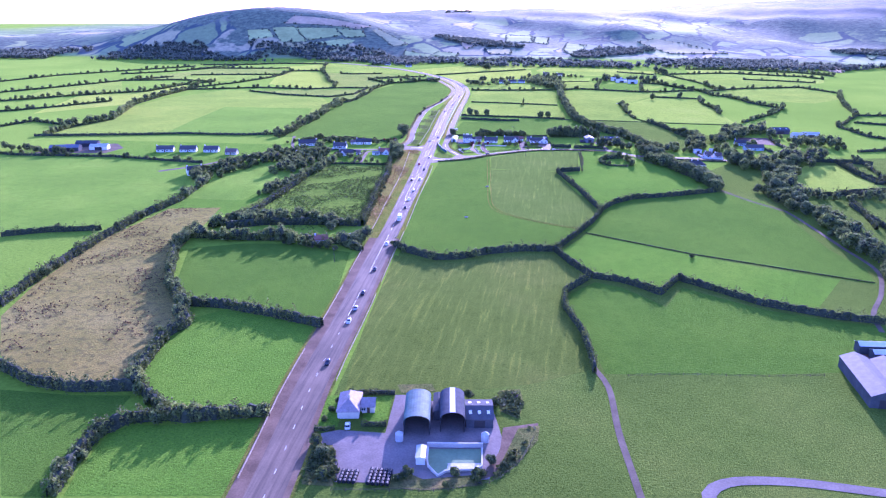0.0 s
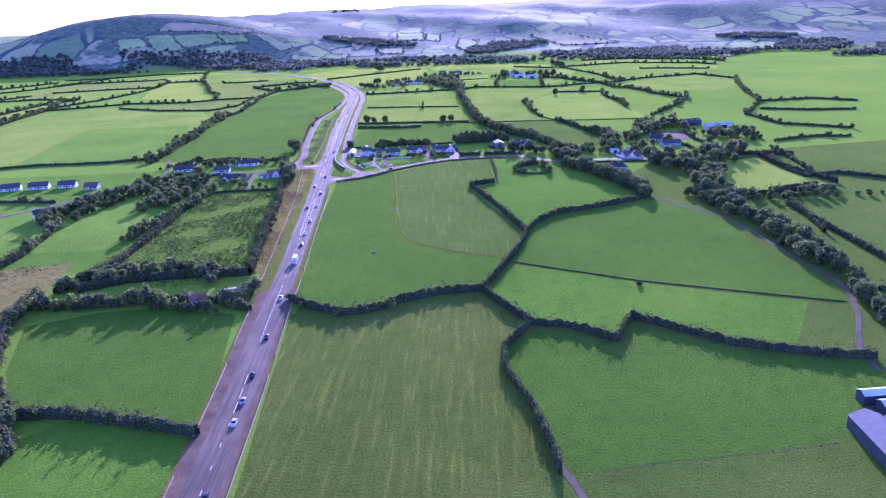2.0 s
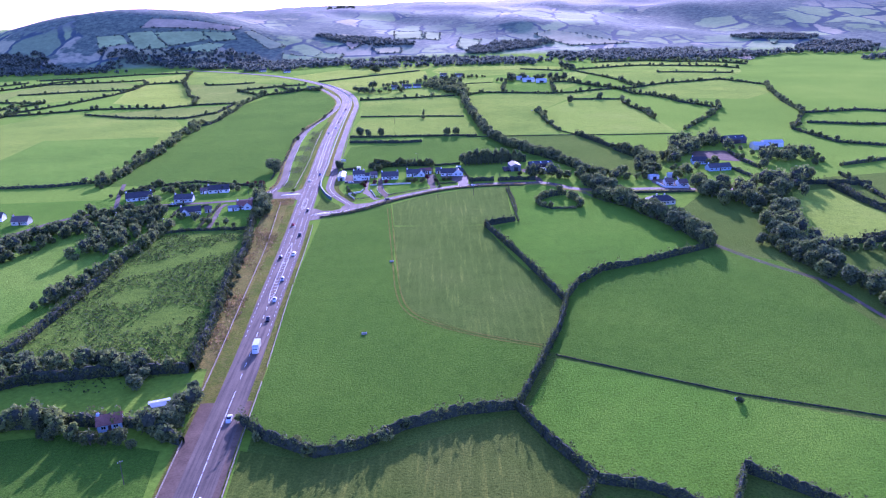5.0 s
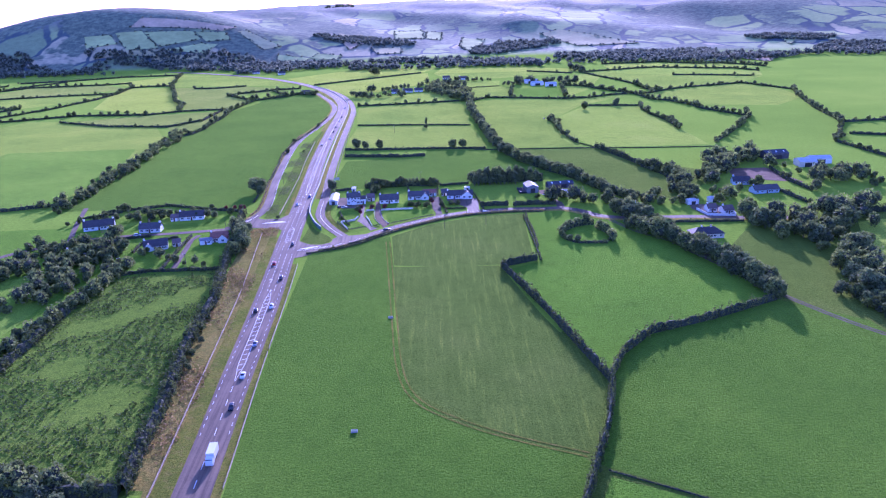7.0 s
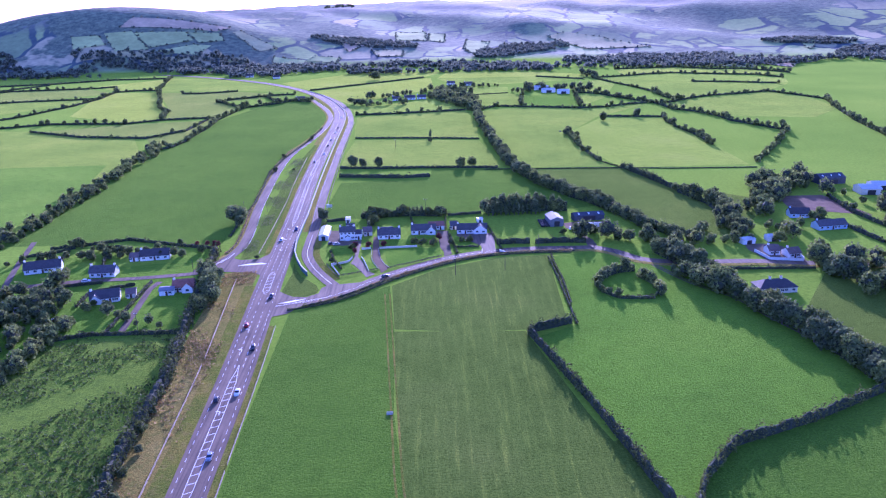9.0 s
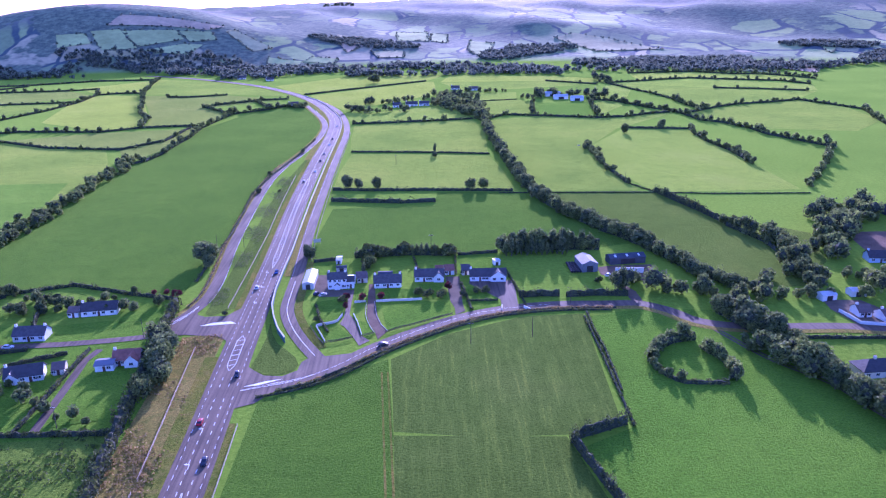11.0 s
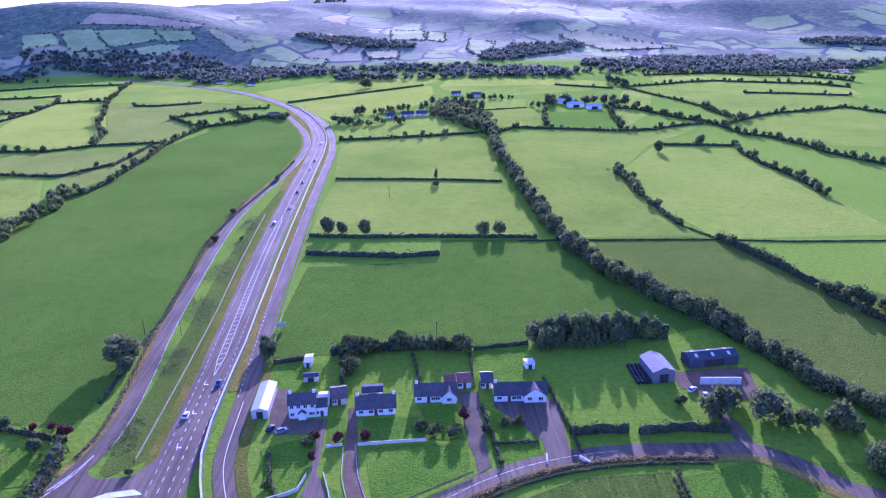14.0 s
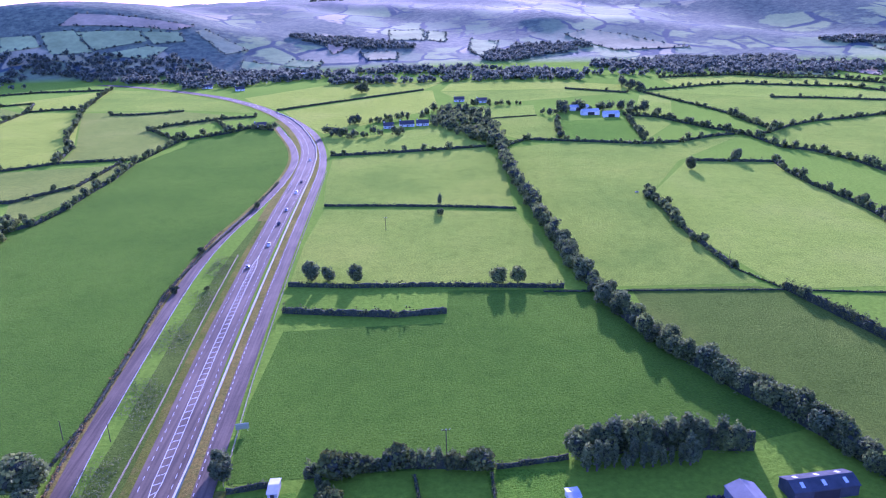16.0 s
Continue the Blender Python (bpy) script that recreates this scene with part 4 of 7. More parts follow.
belt([(41, 378), (58, 379), (74, 379), (88, 377)], 1.7, 11.0, 0.8, ("poplar", "poplar", "round"), "poplar row")
belt([(42, 371), (60, 372), (74, 372)], 2.6, 9.0, 0.8, ("poplar",), "poplar row")
belt([(-36, 374), (-22, 375), (-11, 377), (1, 376), (13, 374)], 2.4, 6.4, 0.8, ("bush", "poplar", "poplar"), "garden shelter trees")
belt([(-33, 372), (-28, 362), (-31, 350)], 3.5, 5.0, 0.8, ("poplar", "bush"), "garden shelter trees")
far_trees([(-290, 2640), (-200, 2640)], 5, 13, 4, "square block of plantation forest on the skyline")
for x, y, h, key in ((-113, 374, 11, "round"), (-109, 366, 7, "willow"), (-52, 526, 9, "willow"), (-44, 524, 7, "willow"), (-31, 522, 8, "round"), (34, 512, 8.5, "round"), (43, 511, 8.5, "round"), (14, 646, 8, "poplar"), (-64, 1203, 14, "round"), (200, 718, 9, "round"), (243, 741, 9, "willow"), (150, 653, 6, "round"), (153, 630, 5, "bush"), (15, 379, 3.2, "bush"), (-60, 375, 6.5, "willow"), (-61, 381, 6, "willow"), (-113, 516, 3.4, "bush"), (-115, 572, 3, "bush"), (-101, 655, 4.5, "round"), (-99, 518, 2, "bush"), (13, 624, 4.5, "round"), (144, 642, 5, "round"), (142, 560, 5, "round"), (267, 615, 7, "round"), (360, 647, 8, "round"), (190, 368, 8, "round"), (236, 344, 7, "round"), (-223, -74, 6, "round"), (-150, 1, 5, "willow"), (-268, 6, 3, "bush"), (-29, 316.5, 3.6, "copper"), (-21, 317, 3.8, "copper"), (10, 326, 4, "copper"), (-36.4, 318, 3.4, "copper"), (-35.8, 308, 3, "copper"), (22.4, 322, 3.2, "bush"), (26.3, 322, 3.2, "bush"), (-128, 313, 4.5, "willow"), (-119, 318, 5, "round"), (-113, 326, 4.5, "copper"), (-125, 330, 3, "copper"), (-119, 330, 3, "copper"), (-4, 322, 3.5, "bush"), (0, 318, 4, "bush"), (6, 317, 4, "bush"), (-38, 316, 3, "bush"), (-47, 296, 2.4, "bush"), (16, 318, 3, "bush"), (103, 323, 6, "round"), (98, 330, 5, "willow"), (80, 330, 3, "bush"), (-50, -206, 3.5, "bush"), (-47, -212, 4, "willow"), (-44, -222, 3, "bush"), (-20, -219, 3, "bush"), (-6, -217, 2.5, "bush"), (0, -217, 2.6, "bush"), (4, -210, 3, "willow"), (4.5, -176, 3.5, "bush"), (-5, -172, 3, "bush"), (-50, -186, 2.2, "bush"), (-51, -192, 2, "bush"), (-49, -180, 2.2, "bush"), (104.6, -8, 2.2, "bush"), (-87, 305, 2.0, "bush")):
    tree(x, y, h, key, 1.5 if h > 10 else 1.1)["group"] = "single trees"
# far hedgerow trees
far_trees([(-58, -7), (-49, -17), (-33, -27), (-20, -24), (-6, -14)], 9, 6.0, 0.6, "young trees standing in a clipped hedge", 260, 0.45)
far_trees([(-698, 1242), (-614, 1264), (-534, 1308), (-435, 1311)], 13, 4.2, 1.0)
far_trees([(151, 660), (149, 620), (145, 576), (146, 535), (147, 519)], 13, 4.2, 1.0)
far_trees([(158, 492), (164, 474), (170, 457), (172, 442)], 9, 4.0, 0.8)
far_trees([(504, 832), (449, 675), (426, 575), (367, 482), (372, 412), (423, 372)], 13, 4.2, 1.0)
far_trees([(426, 575), (494, 582), (532, 549)], 13, 4.2, 1.0)
far_trees([(398, 515), (444, 492), (493, 485)], 13, 4.2, 1.0)
far_trees([(327, 324), (368, 337), (397, 331)], 13, 4.2, 1.0)
far_trees([(309, 294), (303, 245), (296, 202)], 13, 4.2, 1.0)
def field_line(pts, step=13.0, th=4.2, h=2.6, w=2.6):
    """A far hedge with trees standing in it."""
    hedge(pts, h, w, 3.6, 0.65)
    if step:
        far_trees(pts, step, th, 1.0)


field_line([(-223, 80), (-226, 120), (-231, 150)], 5, 6)
field_line([(-500, 232), (-440, 217), (-350, 220), (-262, 203)], 14, 4)
field_line([(-478, 318), (-482, 377), (-467, 435)], 5, 8)
field_line([(-467, 435), (-510, 572), (-517, 671), (-517, 791)], 5, 8)
field_line([(-561, 367), (-550, 411), (-482, 377)], 7, 6)
field_line([(-710, 577), (-649, 653), (-598, 700), (-568, 720), (-554, 832), (-526, 885)], 7, 7)
field_line([(-650, 470), (-598, 531), (-560, 600)], 10, 6)
field_line([(-800, 640), (-740, 760), (-690, 880), (-640, 960)], 10, 6)
field_line([(-517, 791), (-480, 870), (-456, 960), (-449, 1032)], 12, 5)
field_line([(-690, 880), (-600, 905), (-526, 885)], 12, 5)
field_line([(-620, 1000), (-540, 1020), (-449, 1032)], 12, 5)
field_line([(-900, 800), (-860, 960), (-780, 1090), (-700, 1200)], 12, 6)
field_line([(-760, 1000), (-700, 1060), (-640, 1160), (-520, 1171)], 12, 5)
field_line([(-242, 618), (-229, 633), (-225, 663), (-225, 697), (-223, 744)], 7, 5.0)
field_line([(-223, 744), (-226, 801), (-220, 857), (-216, 895)], 8, 6.0)
field_line([(-216, 895), (-181, 924), (-164, 952), (-137, 935)], 4.5, 7.5)
field_line([(-326, 786), (-291, 809), (-234, 815)], 22, 3.5)
field_line([(-293, 812), (-307, 879), (-332, 924), (-365, 1034), (-388, 1099)], 9, 6.0)
field_line([(-449, 1032), (-456, 1112), (-428, 1124), (-394, 1122), (-417, 1226), (-436, 1321)], 9, 5.5)
field_line([(-518, 1171), (-484, 1188), (-456, 1112)], 20, 4)
field_line([(-344, 1069), (-314, 1063), (-291, 1071), (-265, 1083)], 14, 3.6)
field_line([(-264, 957), (-251, 981), (-227, 997), (-207, 1015), (-172, 1024)], 7, 4.5)
field_line([(-264, 957), (-246, 935), (-217, 890)], 7, 4.5)
field_line([(-208, 1004), (-186, 949)], 7, 4.5)
field_line([(-410, 745), (-343, 703), (-270, 686), (-242, 728), (-238, 810)], 16, 4)
field_line([(-541, 747), (-478, 769), (-414, 798), (-326, 786)], 12, 5)
field_line([(-154, 1065), (-119, 1097), (-55, 1152), (18, 1213)], 0)
field_line([(-69, 805), (-39, 806), (8, 813), (61, 823)], 14, 5.0)
field_line([(69, 812), (99, 847), (132, 836), (194, 812), (225, 815), (262, 835), (285, 841)], 8, 5.0)
field_line([(145, 940), (130, 849)], 7, 6)
field_line([(217, 941), (200, 829)], 6, 6.5)
field_line([(70, 963), (131, 977)], 0, 1, 1.2, 1.4)
field_line([(204, 1184), (270, 1128)], 26, 4)
field_line([(288, 1140), (304, 1058), (317, 1006), (325, 949)], 15, 4.5)
field_line([(325, 949), (324, 894), (328, 856)], 5, 7)
field_line([(219, 960), (247, 942), (262, 905), (277, 871), (289, 852), (295, 829)], 5, 6.5)
field_line([(295, 829), (298, 784), (315, 763), (327, 728), (329, 692), (355, 631), (324, 577), (269, 500)], 8, 6)
field_line([(309, 837), (352, 873), (384, 892), (422, 901), (472, 919)], 10, 5)
field_line([(288, 1140), (345, 1156), (389, 1175), (431, 1183), (490, 1150), (550, 1124), (569, 1075)], 9, 6)
field_line([(359, 1275), (430, 1278), (473, 1282), (517, 1233), (566, 1220), (598, 1178), (612, 1142)], 7, 7)
field_line([(418, 1052), (467, 1036), (526, 1005)], 24, 5)
field_line([(206, 744), (240, 737), (268, 731)], 30, 4)
field_line([(268, 731), (263, 704), (261, 662), (264, 628), (263, 600), (260, 570)], 8, 5.5)
field_line([(147, 653), (147, 614), (145, 581)], 5, 5.5)
field_line([(145, 581), (147, 519), (159, 490)], 0, 1, 0.8, 1.0)
field_line([(472, 919), (504, 832), (478, 762), (449, 675), (426, 575)], 9, 6)
far_trees([(21, 961), (38, 915), (55, 868), (71, 826)], 3.0, 9, 8.0, "broad dark clump of trees along a stream", 160, 0.9)
far_trees([(39, 1034), (52, 1000), (69, 952), (75, 880)], 3.2, 10, 9.0, "broad dark clump of trees along a stream", 160, 0.9)
far_trees([(70, 1057), (100, 1058), (129, 1058)], 5, 7, 4.0)
far_trees([(-83, 900), (-58, 884), (-16, 893)], 4.0, 8, 8.0, "dark trees round a far farmstead", 160, 0.8)
far_trees([(-63, 953), (-23, 969), (6, 982)], 4.5, 8, 8.0, "dark trees round a far farmstead", 160, 0.8)
far_trees([(143, 974), (174, 1016), (193, 1000), (233, 994)], 4.0, 10, 9.0, "dark trees round a far farm", 160, 0.8)
far_trees([(225, 990), (239, 975), (250, 960)], 3.6, 11, 8.0, "dark trees round a far farm", 160, 0.8)
far_trees([(280, 1205), (287, 1180), (288, 1142)], 6, 11, 6.0, "tall far trees", 160, 0.8)
# right-hand cluster of trees
far_trees([(190, 270), (205, 262), (225, 260), (250, 266), (275, 280)], 3.6, 10.5, 7.0, "tall dark green trees beside a lane", 320, 0.7)
far_trees([(177, 417), (183, 395), (189, 368), (183, 350), (176, 335)], 4.0, 7.5, 3.0, "overgrown dark green hedge trees", 320, 0.65)
far_trees([(195, 300), (203, 318), (212, 330)], 4.0, 7.5, 5.0, "dark green cottage garden trees", 320, 0.65)
far_trees([(222, 380), (236, 402), (250, 420), (232, 420)], 4.0, 9.5, 7.0, "dark green farmyard trees", 320, 0.7)
far_trees([(281, 370), (290, 352), (300, 340), (310, 360)], 4.5, 9, 6.0, "dark green farmyard trees", 320, 0.7)
far_trees([(136, 302), (148, 304), (160, 306), (172, 302)], 4.0, 6, 3.0, "dark green hedge trees", 320, 0.6)
hedge([(-673, 1139), (-645, 1197), (-617, 1242)], 2.6, 2.8, 3.2, 0.65)
far_trees([(-673, 1139), (-645, 1197), (-617, 1242)], 15, 4.4, 1.0)
hedge([(175, 413), (183, 383), (182, 345), (183, 333)], 2.6, 2.8, 3.2, 0.65)
far_trees([(175, 413), (183, 383), (182, 345), (183, 333)], 15, 4.4, 1.0)
hedge([(232, 344), (242, 326), (245, 295)], 2.6, 2.8, 3.2, 0.65)
far_trees([(232, 344), (242, 326), (245, 295)], 15, 4.4, 1.0)
hedge([(265, 386), (261, 353), (263, 324)], 2.6, 2.8, 3.2, 0.65)
far_trees([(265, 386), (261, 353), (263, 324)], 15, 4.4, 1.0)
far_trees([(-246, 160), (-236, 190), (-222, 214), (-206, 240), (-196, 262)], 4.0, 6.5, 5.0, "dark green trees round the bungalows", 260, 0.7)
far_trees([(-178, 180), (-172, 205), (-170, 235), (-172, 262)], 4.5, 6.0, 4.0, "dark green trees round the bungalows", 260, 0.7)
far_trees([(-215, 308), (-190, 312), (-160, 314), (-135, 312)], 5.0, 5.0, 3.0, "garden trees behind the bungalows", 260, 0.65)
far_trees([(-150, 246), (-136, 238), (-124, 226), (-112, 222)], 5.5, 4.5, 3.0, "garden trees between the bungalows", 260, 0.6)
far_trees([(206, 205), (216, 190), (212, 170), (208, 150), (206, 125)], 4.0, 9.0, 6.0, "tall dark green trees beside a lane", 320, 0.7)
far_trees([(212, 236), (226, 236), (242, 240), (256, 250)], 4.0, 9.5, 7.0, "tall dark green trees beside a lane", 320, 0.7)
far_trees([(206, 90), (208, 66), (206, 40), (206, 16)], 4.2, 8.0, 5.0, "tall dark green trees beside a lane", 320, 0.7)
far_trees([(150, 318), (166, 330), (184, 322), (196, 330)], 5.0, 6.0, 4.0, "dark green cottage garden trees", 260, 0.65)
far_trees([(-246, 150), (-241, 160), (-232, 175), (-229, 198), (-222, 216), (-206, 222), (-189, 227), (-185, 246)], 2.4, 7.0, 4.0, "dense dark green trees along the bungalow lane", 220, 0.65)
far_trees([(-172, 100), (-169, 110), (-164, 127), (-160, 151), (-156, 177), (-151, 207), (-149, 226)], 2.4, 6.0, 2.2, "dense dark green trees in an overgrown hedge", 220, 0.6)
far_trees([(-252, 352), (-239, 376), (-237, 400), (-244, 451), (-236, 492), (-240, 553), (-236, 599), (-243, 640)], 2.2, 5.0, 6.0, "wide band of dark scrub between two fields", 180, 0.65)
far_trees([(-184, 186), (-181, 210), (-180, 252), (-177, 280)], 3.0, 7.0, 3.0, "dark green garden trees between the bungalows", 220, 0.65)
far_trees([(104, 318), (116, 312), (128, 308), (142, 306)], 3.0, 9.0, 4.0, "dark green trees round a pale blue cottage", 260, 0.7)
far_trees([(85, 320), (92, 326), (98, 333)], 3.0, 8.0, 3.0, "dark green farmyard trees", 260, 0.7)
far_trees([(175, 313), (185, 345), (188, 369), (190, 397)], 3.2, 7.5, 3.0, "tall dark hedge trees", 260, 0.7)
far_trees([(207, 352), (214, 380), (238, 400), (262, 424), (272, 450)], 3.0, 10.0, 7.0, "tall dark farmyard trees", 260, 0.75)
UNDER = "dark undergrowth filling a belt of trees"
hedge([(140, 320), (128, 345), (118, 377), (111, 394), (102, 410), (91, 438), (82, 465), (77, 496), (74, 517), (72, 566)], 5.6, 5.0, 30, 0.5, TREE_LEAF, UNDER)
hedge([(72, 566), (70, 650), (69, 737), (73, 817)], 5.6, 5.0, 14, 0.7, TREE_LEAF, UNDER)
hedge([(122, 293), (134, 253), (141, 218), (150, 194), (154, 165), (157, 150)], 5.2, 5.0, 30, 0.5, TREE_LEAF, UNDER)
hedge([(41, 378.5), (58, 379.5), (74, 379.5), (92, 377.5)], 7.0, 4.0, 60, 0.45, TREE_LEAF, UNDER)
hedge([(-36, 374.5), (-22, 375.5), (-11, 377), (1, 376), (13, 374)], 4.2, 2.4, 40, 0.4, TREE_LEAF, UNDER)
far_trees([(-183, -3), (-165, -4), (-148, -5), (-119, -3), (-110, -13)], 3.2, 8.0, 1.6, "dark trees round a roadside cottage", 260, 0.6)
far_trees([(-88, -10), (-80, -16), (-78, 4)], 3.2, 7.0, 1.4, "dark trees round a roadside cottage", 260, 0.6)
far_trees([(-172, 20), (-150, 31), (-120, 37), (-96, 34)], 3.2, 7.5, 2.5, "dark trees along a wet pasture", 260, 0.6)
far_trees([(-128, -174), (-118, -186), (-104, -196), (-90, -195), (-72, -191)], 6.0, 6.0, 1.2, "dark trees in a thick field hedge", 260, 0.55)
# ring fort
RING = "overgrown ring of bushes on an old earth bank"
hedge([(80.2, 251), (83.3, 257), (89, 263), (94.6, 266.4), (102.6, 267.8)], 3.6, 4.0, 24, 0.5, TREE_LEAF, RING)
hedge([(102.7, 260), (105, 254), (107, 248), (106.6, 240), (104, 234)], 2.4, 2.6, 20, 0.45, TREE_LEAF, RING)
hedge([(80.2, 251), (80.7, 244.6), (83.2, 238), (86.7, 234), (94.7, 233), (102, 232.6)], 1.5, 2.2, 18, 0.4, None, RING)
far_trees([(81, 253), (84, 259), (90, 265), (96, 268), (101, 268)], 1.9, 6.0, 1.6, "bushy trees on an old ring bank", 300, 0.5)
far_trees([(104, 256), (107, 248), (107, 240), (105, 236)], 3.0, 5.0, 1.0, "bushy trees on an old ring bank", 300, 0.5)
far_trees([(80, 247), (82, 240), (85, 236)], 3.0, 4.2, 1.0, "bushy trees on an old ring bank", 300, 0.5)
far_trees([(-174, 176), (-168, 194), (-165, 226), (-161, 250)], 3.4, 6.0, 3.0, "dark green trees along a bungalow garden", 260, 0.6)
far_trees([(-222, 266), (-202, 250), (-190, 258), (-182, 262), (-166, 246)], 3.4, 6.5, 4.0, "dark green trees round the bungalows", 260, 0.6)
far_trees([(-176, 227), (-172, 245), (-168, 258)], 3.0, 7.0, 4.0, "dark green trees round the bungalows", 260, 0.6)
far_trees([(-196, 338), (-173, 323), (-159, 318), (-148, 322), (-135, 332)], 3.4, 4.2, 1.5, "trees and hedge behind the bungalows", 260, 0.5)
far_trees([(-104, 285), (-106, 275), (-102, 262), (-97, 250), (-96, 240)], 3.4, 7.5, 2.5, "dark green trees beside the red-roofed bungalow", 300, 0.6)
far_trees([(118, 262), (126, 247), (134, 233), (144, 214), (152, 190), (156, 166)], 3.6, 8.0, 3.0, "belt of trees beside a farm lane", 300, 0.65)
hedge([(51, 32), (75, 17), (106, -2), (150, -22), (186, -38)], 0.5, 0.7, 7, 0.3, None, "low weedy ditch line across pasture")
hedge([(41, 315), (50, 316), (59, 315.2)], 3.6, 2.0, 26, 0.32, None, "clipped roadside hedge")
hedge([(61.8, 314), (75, 315), (89.4, 313.2)], 3.6, 2.0, 26, 0.32, None, "clipped roadside hedge")
hedge([(127, 267), (160, 264), (190, 262)], 1.6, 1.6, 8, 0.35)
hedge([(-206, 332), (-186, 338), (-167, 345), (-137, 332), (-112, 323)], 2.0, 2.0, 12, 0.4)
hedge([(-57, 369), (-46, 371)], 2.0, 1.6, 12, 0.35)
hedge([(17, 374), (38, 377)], 2.0, 1.6, 12, 0.35)
hedge([(15.5, 372), (14.5, 346)], 1.2, 1.0, 12, 0.3)
hedge([(17, 312), (31, 312)], 1.2, 1.0, 16, 0.3)
hedge([(-3, 344), (-6, 372)], 1.5, 1.2, 10, 0.35)
hedge([(16, 334), (17.5, 318), (18.5, 302)], 1.4, 1.2, 12, 0.35)
hedge([(-49, 312), (-46, 298), (-41, 284)], 1.2, 1.2, 12, 0.35)
hedge([(39, 350), (41, 330), (42.5, 306)], 1.2, 1.0, 10, 0.35)
hedge([(-110, 345), (-111, 381), (-110, 413), (-112.5, 460), (-117, 514), (-113, 569), (-104, 640), (-98, 720)], 1.1, 1.8, 6, 0.35, None, "ragged low hedge beside the old road")



def offset_line(line, s0, s1, off, step=6.0):
    """Points beside a line, off metres to its right."""
    d = np.concatenate([[0], np.cumsum(np.hypot(*np.diff(line, axis=0).T))])
    q = line + normals(line) * off
    s = np.arange(s0, min(s1, d[-1]), step)
    return np.stack([np.interp(s, d, q[:, 0]), np.interp(s, d, q[:, 1])], 1)


def tufts(pts, count, size, mat, label, name="rushes", dense=0.3):
    """Upright tufts of rush scattered inside an outline."""
    rng = np.random.default_rng(count)
    p = np.array(pts, float)
    lo, hi = p.min(0), p.max(0)
    q = rng.uniform(lo, hi, (count * 3, 2))
    inside = np.zeros(len(q), bool)
    for a, b in zip(p, np.roll(p, -1, 0)):
        if a[1] != b[1]:
            inside ^= ((a[1] > q[:, 1]) != (b[1] > q[:, 1])) & (q[:, 0] < (b[0] - a[0]) * (q[:, 1] - a[1]) / (b[1] - a[1]) + a[0])
    wave = np.sin(q[:, 0] / 9 + 2 * np.sin(q[:, 1] / 17)) + np.sin(q[:, 1] / 7 + 2 * np.sin(q[:, 0] / 13)) + rng.normal(0, 0.5, len(q))
    q = np.repeat(q[inside & (wave > dense)][:count], 3, 0)
    c = np.c_[q + rng.normal(0, (0.55, 0.3), q.shape), rng.uniform(0.25, 0.6, len(q))]
    v, f = leaf_quads(c, size, rng)
    return tagged(mesh_ob(name, v, f, mat), label, "rushes", kind="stuff")


tufts([(-167, 126), (-152, 207), (-103, 212), (-97, 165), (-90, 80), (-87, 30), (-120, 32)], 1800, 0.42, RUSH_LEAF, "dark rush tufts in a wet pasture", dense=-0.7)
tufts([(-172, 24), (-165, 100), (-143, 212), (-103, 212), (-84, 40), (-110, 18)], 1800, 0.42, RUSH_LEAF, "dark rush tufts in a wet pasture", dense=-0.7)
tufts([(-215, -110), (-228, -20), (-222, 58), (-195, 62), (-180, -20), (-150, -110), (-135, -130), (-185, -170)], 1300, 0.4, DEAD_LEAF, "brown rush clumps in a cut meadow")


tufts([(-99, 284), (-83, 285), (-80, 179), (-79, 107), (-77, 33), (-85, 34), (-92, 122), (-97, 220)], 1500, 0.35, STRAW_LEAF, "tall dry orange grass beside the main road", "dry_grass")
tufts([(-98, 312), (-90, 318), (-91, 420), (-93, 500), (-96, 570), (-104, 570), (-106, 500), (-103, 420), (-97, 340)], 2200, 0.22, PALE_TUFT, "pale flowering weeds between the old and the new road", "weeds")
hedge(offset_line(SIDE, 26, 178, 4.6), 0.7, 2.2, 40, 0.26, STRAW_LEAF, "strip of tall dry golden grass along the side road", "dry_grass", "verge")
hedge(offset_line(SIDE, 12, 180, 7.2), 0.9, 1.0, 16, 0.28, None, "low dark roadside hedge behind a golden verge")
hedge(offset_line(OLD, 30, 330, -4.6), 0.7, 1.6, 12, 0.26, STRAW_LEAF, "tall straw-coloured grass beside the old road", "dry_grass", "verge")


def on_land(v, x, y):
    return v + np.array([x, y, float(land_height(np.array(x), np.array(y)))])


